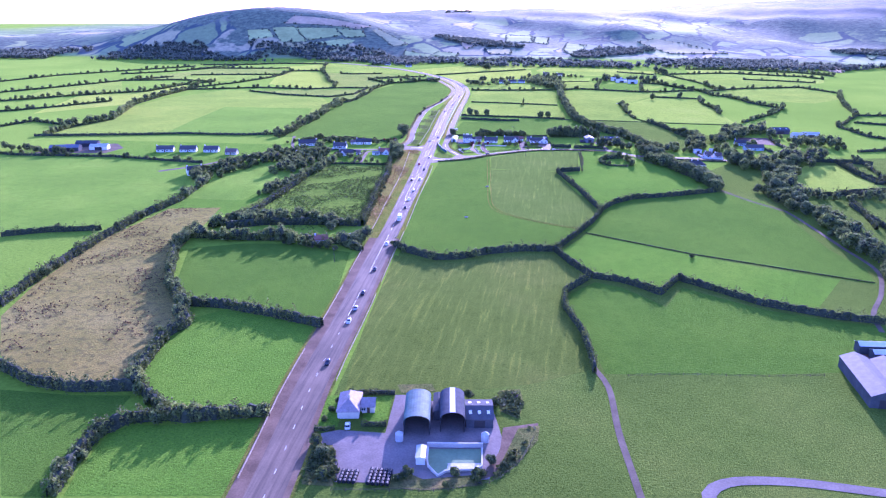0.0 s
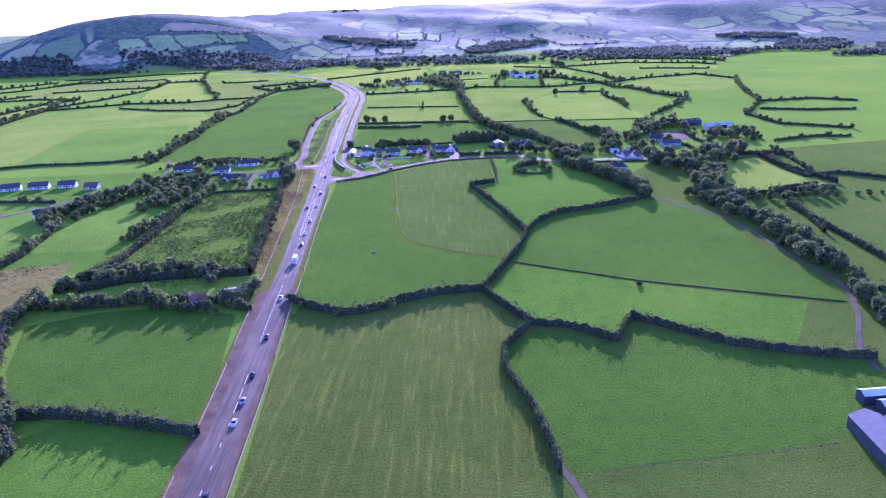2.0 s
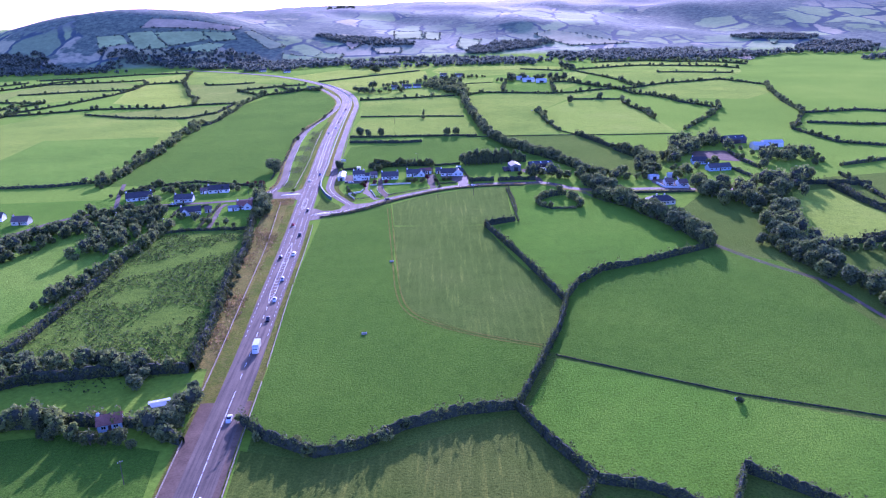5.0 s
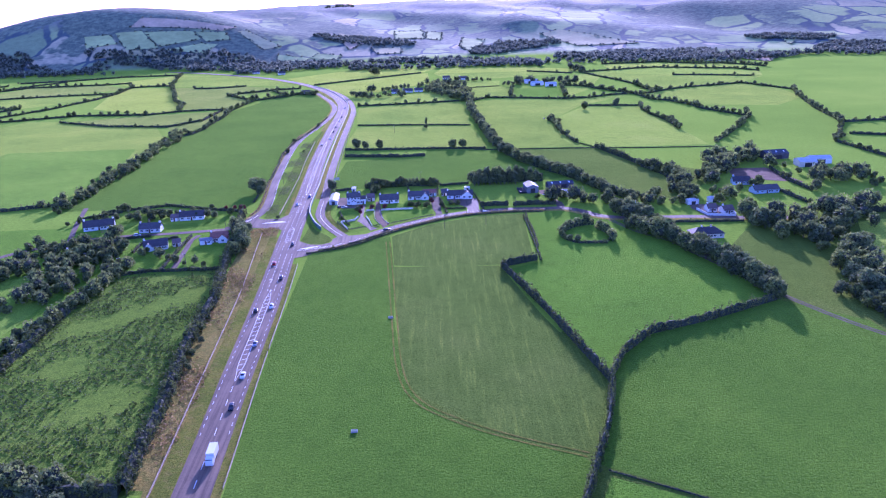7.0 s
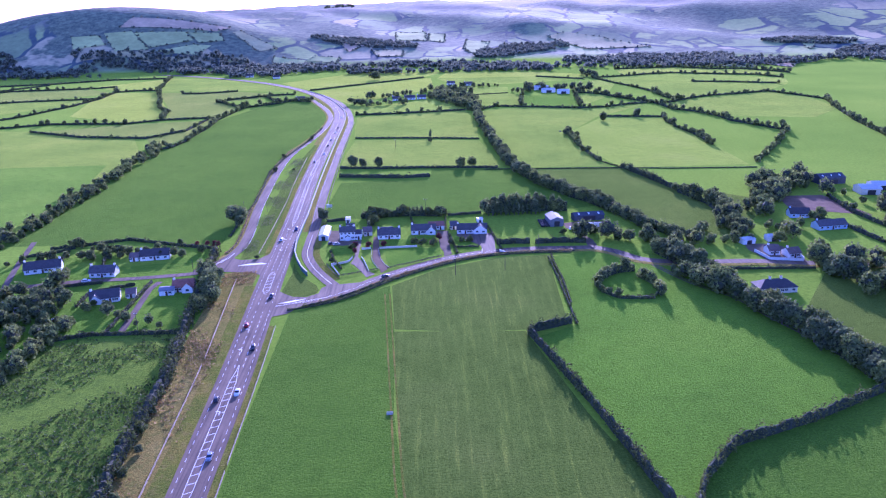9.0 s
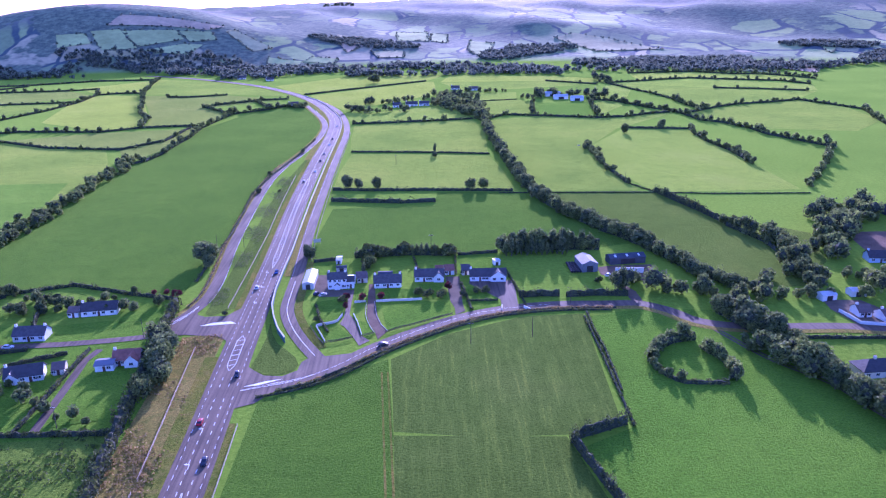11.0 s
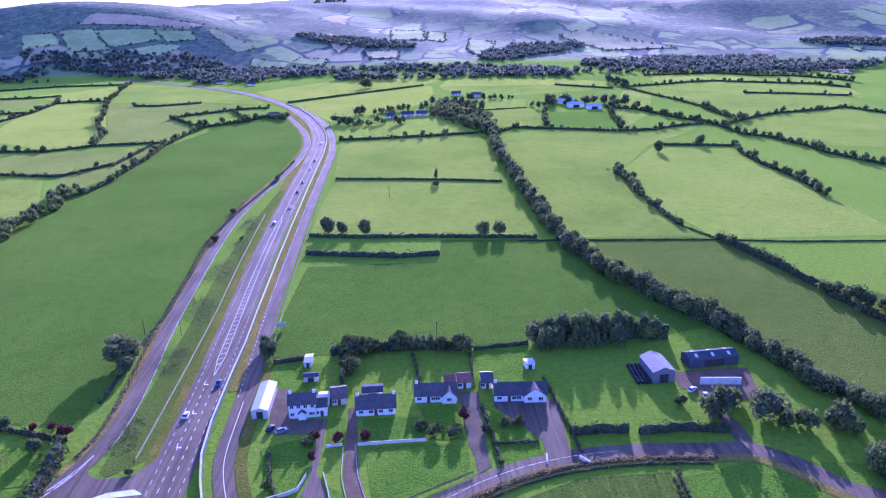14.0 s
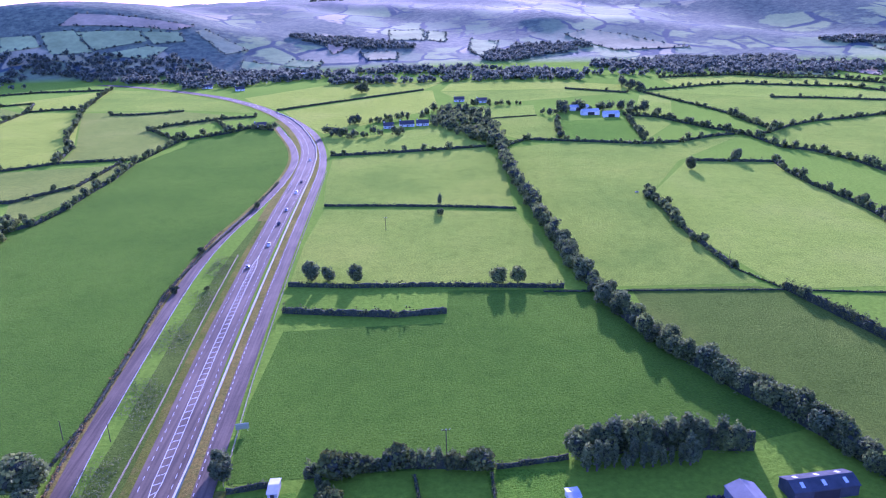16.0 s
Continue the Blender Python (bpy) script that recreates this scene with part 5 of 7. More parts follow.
def hill_woods():
    """Woods of uneven depth along the foot of the hills, kept off the main road, thinning out up the slope."""
    rng = np.random.default_rng(5)
    far = MAIN[MAIN[:, 1] > 1000]
    parts = []
    while len(parts) < 5200:
        x = rng.uniform(-1500, 1300)
        foot = 0.88 * (1640 - 0.3 * max(0.0, x / 0.88 - 200)) - (90 if -330 < x < 250 else 20)
        up = len(parts) > 3000
        if up and x < -300:
            continue
        y = foot + (rng.uniform(60, 420) if up else rng.uniform(-60, 120))
        d = y - np.interp(x, far[::-1, 0], far[::-1, 1])
        if -620 < x < -190 and -60 < d < 22:
            continue
        if noise.noise(Vector((x / 170, y / 130, 1.7))) < (0.27 if up else -0.2):
            continue
        if up and (land_height(np.array(x), np.array(y)) > 55 or rng.uniform() < 0.25):
            continue
        hh = rng.uniform(5, 13) if not up else rng.uniform(4, 9)
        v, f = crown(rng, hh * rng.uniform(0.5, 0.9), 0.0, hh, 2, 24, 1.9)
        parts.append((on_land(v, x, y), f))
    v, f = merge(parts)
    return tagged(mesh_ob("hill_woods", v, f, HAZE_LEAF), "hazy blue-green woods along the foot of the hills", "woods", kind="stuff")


def hill_field(corners, mat, label):
    """A four-sided field lying on the slope, with hedgerow trees along its edges."""
    a, b, c, d = (np.array(p, float) for p in corners)
    k = 15
    g = np.linspace(0, 1, k)
    p = np.array([(a * (1 - u) + b * u) * (1 - w) + (d * (1 - u) + c * u) * w for w in g for u in g])
    v = np.c_[p, land_height(p[:, 0], p[:, 1]) + 1.2]
    f = [(i * k + j, i * k + j + 1, i * k + k + j + 1, i * k + k + j) for i in range(k - 1) for j in range(k - 1)]
    tagged(mesh_ob("hill_field", v, f, mat), label, "field", kind="structure")
    rng = np.random.default_rng(int(abs(a[0])))
    parts = []
    for x, y in resample([a, b, c, d, a], 8.0):
        if rng.uniform() < 0.55:
            hh = rng.uniform(2.0, 5.0)
            w, q = crown(rng, hh * 0.8, 0.0, hh, 1, 14, 1.5)
            parts.append((on_land(w, x + rng.uniform(-3, 3), y + rng.uniform(-3, 3)), q))
    w, q = merge(parts)
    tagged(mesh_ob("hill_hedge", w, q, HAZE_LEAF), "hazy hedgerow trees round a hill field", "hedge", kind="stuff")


# Paler leaf for the distance: haze is mixed into its colours.
HAZE_LEAF = leaves("hazed_woods_leaves", (0.15, 0.18, 0.14), (0.32, 0.36, 0.25))
hill_woods()
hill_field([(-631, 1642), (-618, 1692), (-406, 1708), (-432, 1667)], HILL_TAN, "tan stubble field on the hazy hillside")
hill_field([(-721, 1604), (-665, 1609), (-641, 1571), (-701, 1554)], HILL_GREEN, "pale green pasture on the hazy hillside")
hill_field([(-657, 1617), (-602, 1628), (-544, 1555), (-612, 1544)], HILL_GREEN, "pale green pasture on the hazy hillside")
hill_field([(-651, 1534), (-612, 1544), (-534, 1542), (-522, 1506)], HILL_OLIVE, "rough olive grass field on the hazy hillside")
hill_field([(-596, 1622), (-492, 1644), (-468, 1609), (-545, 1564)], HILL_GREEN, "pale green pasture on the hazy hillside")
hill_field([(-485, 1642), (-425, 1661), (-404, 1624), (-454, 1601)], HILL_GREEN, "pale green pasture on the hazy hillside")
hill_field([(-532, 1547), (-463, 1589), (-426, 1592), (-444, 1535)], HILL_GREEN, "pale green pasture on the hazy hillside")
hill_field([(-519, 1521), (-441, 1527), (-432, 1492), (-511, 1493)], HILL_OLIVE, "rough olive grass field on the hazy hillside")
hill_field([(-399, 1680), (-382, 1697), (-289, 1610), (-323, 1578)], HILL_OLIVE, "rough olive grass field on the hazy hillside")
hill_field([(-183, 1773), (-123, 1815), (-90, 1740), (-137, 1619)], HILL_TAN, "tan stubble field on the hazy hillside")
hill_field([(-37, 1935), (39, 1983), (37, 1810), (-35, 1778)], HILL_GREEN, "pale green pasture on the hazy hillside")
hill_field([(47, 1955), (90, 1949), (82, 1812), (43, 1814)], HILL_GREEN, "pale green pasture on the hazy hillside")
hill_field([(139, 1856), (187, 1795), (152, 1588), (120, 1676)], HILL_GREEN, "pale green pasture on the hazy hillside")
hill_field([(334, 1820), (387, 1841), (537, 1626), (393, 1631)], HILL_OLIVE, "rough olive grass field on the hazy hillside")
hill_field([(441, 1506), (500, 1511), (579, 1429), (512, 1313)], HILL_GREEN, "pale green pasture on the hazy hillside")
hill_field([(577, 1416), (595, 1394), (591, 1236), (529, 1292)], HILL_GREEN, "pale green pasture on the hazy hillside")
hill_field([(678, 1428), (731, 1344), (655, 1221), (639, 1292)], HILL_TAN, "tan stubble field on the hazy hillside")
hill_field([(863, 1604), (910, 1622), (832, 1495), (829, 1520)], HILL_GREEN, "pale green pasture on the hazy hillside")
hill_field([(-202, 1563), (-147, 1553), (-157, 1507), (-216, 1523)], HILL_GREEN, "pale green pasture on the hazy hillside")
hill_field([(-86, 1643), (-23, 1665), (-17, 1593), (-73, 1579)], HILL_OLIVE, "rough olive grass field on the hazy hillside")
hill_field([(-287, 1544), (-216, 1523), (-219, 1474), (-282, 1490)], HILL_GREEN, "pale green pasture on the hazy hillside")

# ---------- built things: materials ----------
RENDER_WHITE = plain("white_render", (0.78, 0.77, 0.74), 0.08, 0.5, 0.85, grain=5.0, bumps=0.05)
RENDER_CREAM = plain("cream_render", (0.66, 0.6, 0.5), 0.1, 0.5, 0.85, grain=5.0, bumps=0.05)
RENDER_BLUE = plain("pale_blue_render", (0.5, 0.58, 0.7), 0.1, 0.5, 0.85, grain=5.0, bumps=0.05)
CONCRETE = plain("concrete", (0.42, 0.4, 0.38), 0.18, 0.12, 0.9, grain=3.0, bumps=0.3)
PALE_CONCRETE = plain("pale_concrete", (0.62, 0.58, 0.5), 0.15, 0.4, 0.85, grain=4.0, bumps=0.2)
SLATE = plain("slate", (0.088, 0.078, 0.076), 0.25, 0.8, 0.6, grain=5.0, bumps=0.4, obj=True)
TILE_RED = plain("red_tiles", (0.3, 0.13, 0.085), 0.25, 0.8, 0.75, grain=5.0, bumps=0.4)
TILE_BROWN = plain("brown_tiles", (0.17, 0.12, 0.1), 0.25, 0.8, 0.75, grain=5.0, bumps=0.4)
TILE_PALE = plain("pale_tiles", (0.34, 0.27, 0.26), 0.2, 0.8, 0.75, grain=5.0, bumps=0.4)
TIN_BLUE = plain("blue_tin", (0.18, 0.185, 0.205), 0.15, 0.4, 0.65, 0.0, 4.0, 0.2)
TIN_SLATE = plain("slate_blue_tin", (0.205, 0.19, 0.195), 0.15, 0.4, 0.7, 0.0, 4.0, 0.2, 0.15)
TIN_GREEN = plain("green_tin", (0.09, 0.16, 0.15), 0.25, 0.4, 0.75, 0.0, 4.0, 0.2)
TIN_PALE = plain("pale_tin", (0.5, 0.51, 0.5), 0.12, 0.4, 0.6, 0.0, 4.0, 0.2)
TIN_GREY = plain("grey_tin", (0.085, 0.09, 0.1), 0.2, 0.4, 0.85, 0.0, 4.0, 0.2, 0.06)
DARK_IN = plain("dark_boards", (0.05, 0.045, 0.045), 0.12, 0.6, 0.9)
GLASS = plain("window_glass", (0.03, 0.035, 0.045), 0.1, 1.0, 0.08, spec=0.6, bumps=0.0)
FRAME_WHITE = plain("white_frame", (0.75, 0.75, 0.73), 0.05, 2.0, 0.5, bumps=0.0)
DOOR_DARK = plain("dark_door", (0.1, 0.05, 0.04), 0.1, 2.0, 0.5, bumps=0.0)
BLACK_WRAP = plain("black_plastic_wrap", (0.02, 0.02, 0.024), 0.2, 1.0, 0.5, grain=6.0, bumps=0.3, spec=0.3)
SLURRY = plain("green_water", (0.22, 0.30, 0.15), 0.15, 0.15, 0.8, grain=1.0, bumps=0.05, spec=0.05)
TYRE = plain("tyre_rubber", (0.02, 0.02, 0.02), 0.2, 4.0, 0.8)
STEEL = plain("galvanised_steel", (0.55, 0.56, 0.57), 0.1, 2.0, 0.4, 0.7)
LAMP_GLASS = plain("headlamp_glass", (0.7, 0.7, 0.7), 0.05, 4.0, 0.1, bumps=0.0)
POLE_WOOD = plain("pole_wood", (0.11, 0.085, 0.065), 0.25, 1.0, 0.9)
DARK_TIMBER = plain("dark_fence_timber", (0.09, 0.065, 0.055), 0.25, 1.0, 0.85)


# ---------- helpers ----------
def part(name, vf, mat, parent, label=""):
    """One mesh of its own under a thing or a part."""
    ob = mesh_ob(name, vf[0], vf[1], mat, parent)
    if label:
        ob["label"] = label
    return ob


def box(x0, x1, y0, y1, z0, z1, inset=0.0):
    """A box; inset draws the top in on every side."""
    i = inset
    v = [(x0, y0, z0), (x1, y0, z0), (x1, y1, z0), (x0, y1, z0), (x0 + i, y0 + i, z1), (x1 - i, y0 + i, z1), (x1 - i, y1 - i, z1), (x0 + i, y1 - i, z1)]
    return np.array(v, float), [(0, 3, 2, 1), (4, 5, 6, 7), (0, 1, 5, 4), (1, 2, 6, 5), (2, 3, 7, 6), (3, 0, 4, 7)]


def tube(r, z0, z1, sides=14, cx=0.0, cy=0.0, r1=None):
    """An upright round bar with closed ends."""
    a = np.linspace(0, 2 * math.pi, sides, endpoint=False)
    r1 = r if r1 is None else r1
    v = [(cx + math.cos(t) * r, cy + math.sin(t) * r, z0) for t in a] + [(cx + math.cos(t) * r1, cy + math.sin(t) * r1, z1) for t in a]
    f = [(i, (i + 1) % sides, sides + (i + 1) % sides, sides + i) for i in range(sides)]
    return np.array(v), f + [tuple(range(sides, 2 * sides)), tuple(reversed(range(sides)))]


def join(parts):
    vs, fs, o = [], [], 0
    for v, f in parts:
        vs.append(np.asarray(v, float))
        fs += [tuple(i + o for i in t) for t in f]
        o += len(v)
    return np.vstack(vs), fs


def turned(vf, m):
    return np.array([tuple(m @ Vector(p)) for p in vf[0]]), vf[1]


def spot(line, s):
    """The point and the heading at s metres along a line."""
    d = np.concatenate([[0], np.cumsum(np.hypot(*np.diff(line, axis=0).T))])
    i = int(np.clip(np.searchsorted(d, s) - 1, 0, len(line) - 2))
    t = line[i + 1] - line[i]
    u = t / np.hypot(*t)
    return line[i] + u * (s - d[i]), u


def length_of(line):
    return float(np.hypot(*np.diff(line, axis=0).T).sum())


# ---------- road markings ----------
def dashes(line, off, width, dash, gap, s0, s1, z):
    out = []
    s = s0
    while s + dash <= s1:
        a, u = spot(line, s)
        b, w = spot(line, s + dash)
        n, m = np.array([u[1], -u[0]]), np.array([w[1], -w[0]])
        q = [a + n * (off - width / 2), a + n * (off + width / 2), b + m * (off + width / 2), b + m * (off - width / 2)]
        out.append(([(p[0], p[1], z) for p in q], [(0, 1, 2, 3)]))
        s += dash + gap
    return out


def marking(name, parts, label):
    v, f = join(parts)
    return tagged(mesh_ob(name, v, f, PAINT_LINE), label, "road marking", kind="structure")


def ladder(line, off, half, s0, s1, z, step=4.2, taper=12.0):
    """Two lines with slanting rungs, drawn together at both ends."""
    out = []
    s = s0
    while s < s1:
        k = min(1.0, (s - s0) / taper, (s1 - s) / taper)
        a, u = spot(line, s)
        n = np.array([u[1], -u[0]])
        h = max(0.12, half * k)
        for side in (-1, 1):
            b, w = spot(line, s + step)
            k2 = min(1.0, (s + step - s0) / taper, max(0, (s1 - s - step)) / taper)
            h2 = max(0.12, half * k2)
            m = np.array([w[1], -w[0]])
            q = [a + n * (off + side * h - 0.09), a + n * (off + side * h + 0.09), b + m * (off + side * h2 + 0.09), b + m * (off + side * h2 - 0.09)]
            out.append(([(p[0], p[1], z) for p in q], [(0, 1, 2, 3)]))
        if h > 0.5:
            c, d = a + n * (off - h + 0.14) - u * 0.5, a + n * (off + h - 0.14) + u * 0.5
            q = [c - u * 0.15, d - u * 0.15, d + u * 0.15, c + u * 0.15]
            out.append(([(p[0], p[1], z + 0.004) for p in q], [(0, 1, 2, 3)]))
        s += step
    return out


S_OF = lambda y: float(np.interp(y, MAIN[:, 1], np.concatenate([[0], np.cumsum(np.hypot(*np.diff(MAIN, axis=0).T))])))
MZ = 0.142
marking("centre_line", dashes(MAIN, 0.3, 0.2, 2.4, 9.6, S_OF(-330), S_OF(-110), MZ) + dashes(MAIN, 0.2, 0.24, 7.5, 2.5, S_OF(-106), S_OF(-70), MZ) + dashes(MAIN, 0.1, 0.22, 5, 1.0, S_OF(-50), S_OF(20), MZ) + dashes(MAIN, 0.0, 0.2, 4, 5, S_OF(24), S_OF(92), MZ), "worn white dashed centre line")
marking("road_ladder", ladder(MAIN, 0.0, 1.25, S_OF(95), S_OF(182), MZ), "white hatched strip between the lanes")
marking("road_ladder", ladder(MAIN, -0.4, 1.5, S_OF(254), S_OF(283), MZ, 4.2, 2.0), "white hatched strip between the lanes")
marking("road_ladder", ladder(MAIN, 0.0, 1.25, S_OF(362), S_OF(560), MZ), "white hatched strip between the lanes")
marking("turn_lane_line", dashes(MAIN, -1.5, 0.2, 2, 3, S_OF(182), S_OF(250), MZ) + dashes(MAIN, 1.6, 0.2, 2, 3, S_OF(182), S_OF(252), MZ) + dashes(MAIN, -1.5, 0.2, 2, 3, S_OF(286), S_OF(356), MZ) + dashes(MAIN, 1.4, 0.2, 2, 3, S_OF(286), S_OF(356), MZ), "white dashed turning-lane lines")
marking("centre_line", dashes(MAIN, 0.0, 0.16, 7, 2, S_OF(565), S_OF(1200), MZ), "white dashed centre line")
for o in (-4.5, 4.5):
    marking("edge_line", dashes(MAIN, o, 0.13, 2.2, 2.6, S_OF(60), S_OF(900), MZ), "white dashed edge line")
marking("edge_line", dashes(OLD, 2.75, 0.15, 5, 0.05, 36, length_of(OLD) - 30, 0.158), "pale kerb line along the old road")
marking("edge_line", dashes(SLIP, 2.5, 0.16, 1.6, 2.2, 20, length_of(SLIP) - 90, 0.15), "white dashed edge line")
marking("centre_line", dashes(SLIP, 0.12, 0.2, 4.8, 0.05, length_of(SLIP) - 88, length_of(SLIP) - 4, 0.15), "solid white centre line")
marking("centre_line", dashes(SIDE, 0.0, 0.12, 3.0, 0.6, 34, 150, 0.158), "worn white centre line")
marking("road_ladder", ladder(SIDE, 0.0, 0.9, 8, 34, 0.158, 1.1, 16.0), "white painted wedge at the junction mouth")
marking("road_ladder", ladder(OLD, 0.12, 0.8, 3, 21, 0.158, 1.1, 10.0), "white painted wedge at the junction mouth")
marking("road_ladder", ladder(OLD, 0.0, 0.9, 5, 30, 0.158, 2.2, 14.0), "white hatched wedge on the old road")


for pts in ([(-66, 241.6), (-61, 242.2), (-53, 246.4), (-59, 245)], [(-95, 294), (-80, 295.6), (-83, 298), (-90, 297)]):
    patch("painted_island", pts, 0.166, PAINT_LINE, "solid white painted island at the junction mouth", "road marking")


def arrow(x, y, ang, turn):
    m = pose(x, y, MZ, 0, 0, ang)
    v = [(-0.12, -1.8, 0), (0.12, -1.8, 0), (0.12, 0.6, 0), (-0.12, 0.6, 0), (0.12, 0.12, 0), (0.12, 0.7, 0), (turn * 0.9, 0.9, 0), (turn * 0.9, 0.5, 0), (turn * 0.8, 1.3, 0), (turn * 0.8, 0.1, 0), (turn * 1.6, 0.7, 0)]
    vv = np.array([tuple(m @ Vector(p)) for p in v])
    return vv, [(0, 1, 2, 3), (4, 5, 6, 7), (8, 9, 10)]


marking("lane_arrow", [arrow(-72.0, 196, 3, -1), arrow(-73.0, 215, 3, -1), arrow(-69.5, 150, 3, -1)], "white turning arrows on the road")
marking("lane_arrow", [arrow(-77.2, 318, 183, -1), arrow(-77.7, 337, 183, -1), arrow(-78.6, 356, 183, -1)], "white turning arrows on the road")

# ---------- junction surfaces, drives and yards ----------
patch("junction", [(-113, 289), (-106.5, 303), (-100, 309.5), (-98.5, 305.5), (-95, 303.5), (-86, 304), (-80, 314), (-77, 325), (-72, 300), (-70, 270), (-76, 262), (-78.5, 274), (-81, 280), (-85, 283.5), (-98.4, 285.9), (-107, 285.5)], 0.134, ASPHALT, "grey asphalt at the road junction", "road")
patch("junction", [(-71, 225), (-68.9, 258.4), (-64.4, 253.4), (-60.2, 249.3), (-53.7, 248.4), (-48.8, 252.4), (-48.2, 258.6), (-46, 262), (-29.5, 264.9), (-33, 258), (-40.8, 246), (-53.7, 239), (-60, 230)], 0.137, ASPHALT, "grey asphalt at the road junction", "road")
patch("driveway", [(-27.7, 271.1), (-30.8, 279.7), (-34.8, 289), (-37, 292.1), (-35.8, 298.7), (-35.5, 330), (-33.5, 330), (-33.7, 301.4), (-31.3, 296.4), (-29.3, 288.6), (-27.6, 280.6), (-23.7, 275.2)], 0.12, OLD_ASPHALT, "smooth asphalt house drive", "driveway")
patch("driveway", [(-27.1, 336), (-24.3, 336), (-22.9, 312.6), (-21.6, 299), (-19.5, 289.9), (-17, 283.4), (-20.6, 276), (-22.2, 283.8), (-24.4, 290.2), (-26.2, 300.1), (-26.6, 312.8)], 0.122, EARTH, "reddish gravel house drive", "driveway")
patch("driveway", [(9.0, 343), (15.8, 343), (15.2, 310), (15.7, 301.4), (11.4, 297.6), (11.5, 305.1), (10, 312.6)], 0.12, GRAVEL, "pale gravel house drive", "driveway")
patch("driveway", [(32.3, 300.3), (32.1, 313.4), (20, 333), (20, 336), (41, 336), (40.7, 327.1), (39.1, 304.9)], 0.12, OLD_ASPHALT, "smooth asphalt house drive", "driveway")
patch("yard", [(-51.1, 323.7), (-53.8, 350), (-47.6, 350), (-44.9, 330.4), (-34.3, 330), (-34.6, 321.8), (-47, 321.9)], 0.118, GRAVEL, "pale gravel yard beside the white house", "yard")
patch("yard", [(84, 340), (90, 335), (96, 330), (108, 332), (112, 352), (92, 352), (84, 350)], 0.118, EARTH, "muddy farmyard", "yard")
patch("driveway", [(88, 336), (94.2, 317.6), (94, 300), (89.6, 300), (89, 317)], 0.122, GRAVEL, "pale gravel farm entrance", "driveway")
for pts in ([(-57, 352), (-55, 366), (-38, 368), (-38, 350), (-44, 347)], [(-52, 315), (-36, 321), (-37, 302), (-39, 294), (-46, 291)], [(-45, 290), (-38, 292), (-31, 279), (-40, 275)], [(-33, 330), (-27.5, 330), (-27.2, 314), (-32.5, 314)], [(-22, 329), (-4, 329), (-3, 316), (-22.5, 315)], [(-21, 313), (-3, 314), (9.8, 312), (9.5, 299), (-17, 284)], [(-4, 335), (8, 335), (9, 315), (-2, 316)], [(16.5, 333), (31, 320), (31.5, 302), (17, 299)], [(15, 345), (34, 346), (36, 372), (14, 374)], [(-31, 296), (-25.5, 292), (-21, 282), (-24, 277), (-28, 281)]):
    patch("lawn", pts, 0.114, LAWN, "clipped bright green house lawn", "lawn")
tagged(ribbon("road_verge", SIDE[8:34], 3.1, 5.2, 0.112, DRYVERGE), "sandy verge with dry grass along the side road", "verge", kind="structure")
tagged(ribbon("road_verge", SLIP[-24:-2], -6.5, -3.1, 0.112, VERGE), "rough grass verge along the slip road", "verge", kind="structure")
for pts in ([(-202, 300), (-180, 306), (-178, 318), (-200, 316)], [(-196, 281), (-170, 279), (-171, 285), (-196, 289)], [(-150, 300), (-132, 303), (-124, 297), (-128, 294), (-150, 296)], [(-165, 226), (-136, 236), (-128, 258), (-150, 262), (-158, 245)], [(-138, 216), (-102, 224), (-104, 256), (-126, 254)], [(-130, 300), (-112, 302), (-118, 322), (-136, 320)]):
    patch("lawn", pts, 0.114, LAWN, "bright green bungalow garden", "lawn")


# ---------- walls, fences, poles ----------
def wall_run(name, pts, h, w, mat, label, h_end=None, cap=True):
    """A garden or retaining wall with a coping, along the points."""
    line = resample(pts, 3.0)
    n = normals(line)
    hs = np.linspace(h, h if h_end is None else h_end, len(line))
    root = new(name)
    k = len(line)

    def strip(o, lift0, lift1):
        v = []
        for p, q, z in zip(line, n, hs):
            a, b = p - q * o, p + q * o
            v += [(*a, z * lift0[0] + lift0[1]), (*b, z * lift0[0] + lift0[1]), (*b, z + lift1), (*a, z + lift1)]
        f = []
        for i in range(k - 1):
            c = 4 * i
            f += [(c, c + 1, c + 5, c + 4), (c + 1, c + 2, c + 6, c + 5), (c + 2, c + 3, c + 7, c + 6), (c + 3, c, c + 4, c + 7)]
        return np.array(v), f + [(3, 2, 1, 0), (4 * k - 4, 4 * k - 3, 4 * k - 2, 4 * k - 1)]

    part("wall_body", strip(w / 2, (0, -0.1), 0), mat, root)
    if cap:
        part("coping", strip(w / 2 + 0.06, (1, 0.003), 0.1), PALE_CONCRETE, root, "pale concrete coping")
    return tagged(root, label, "wall")


POST_MESH = {}


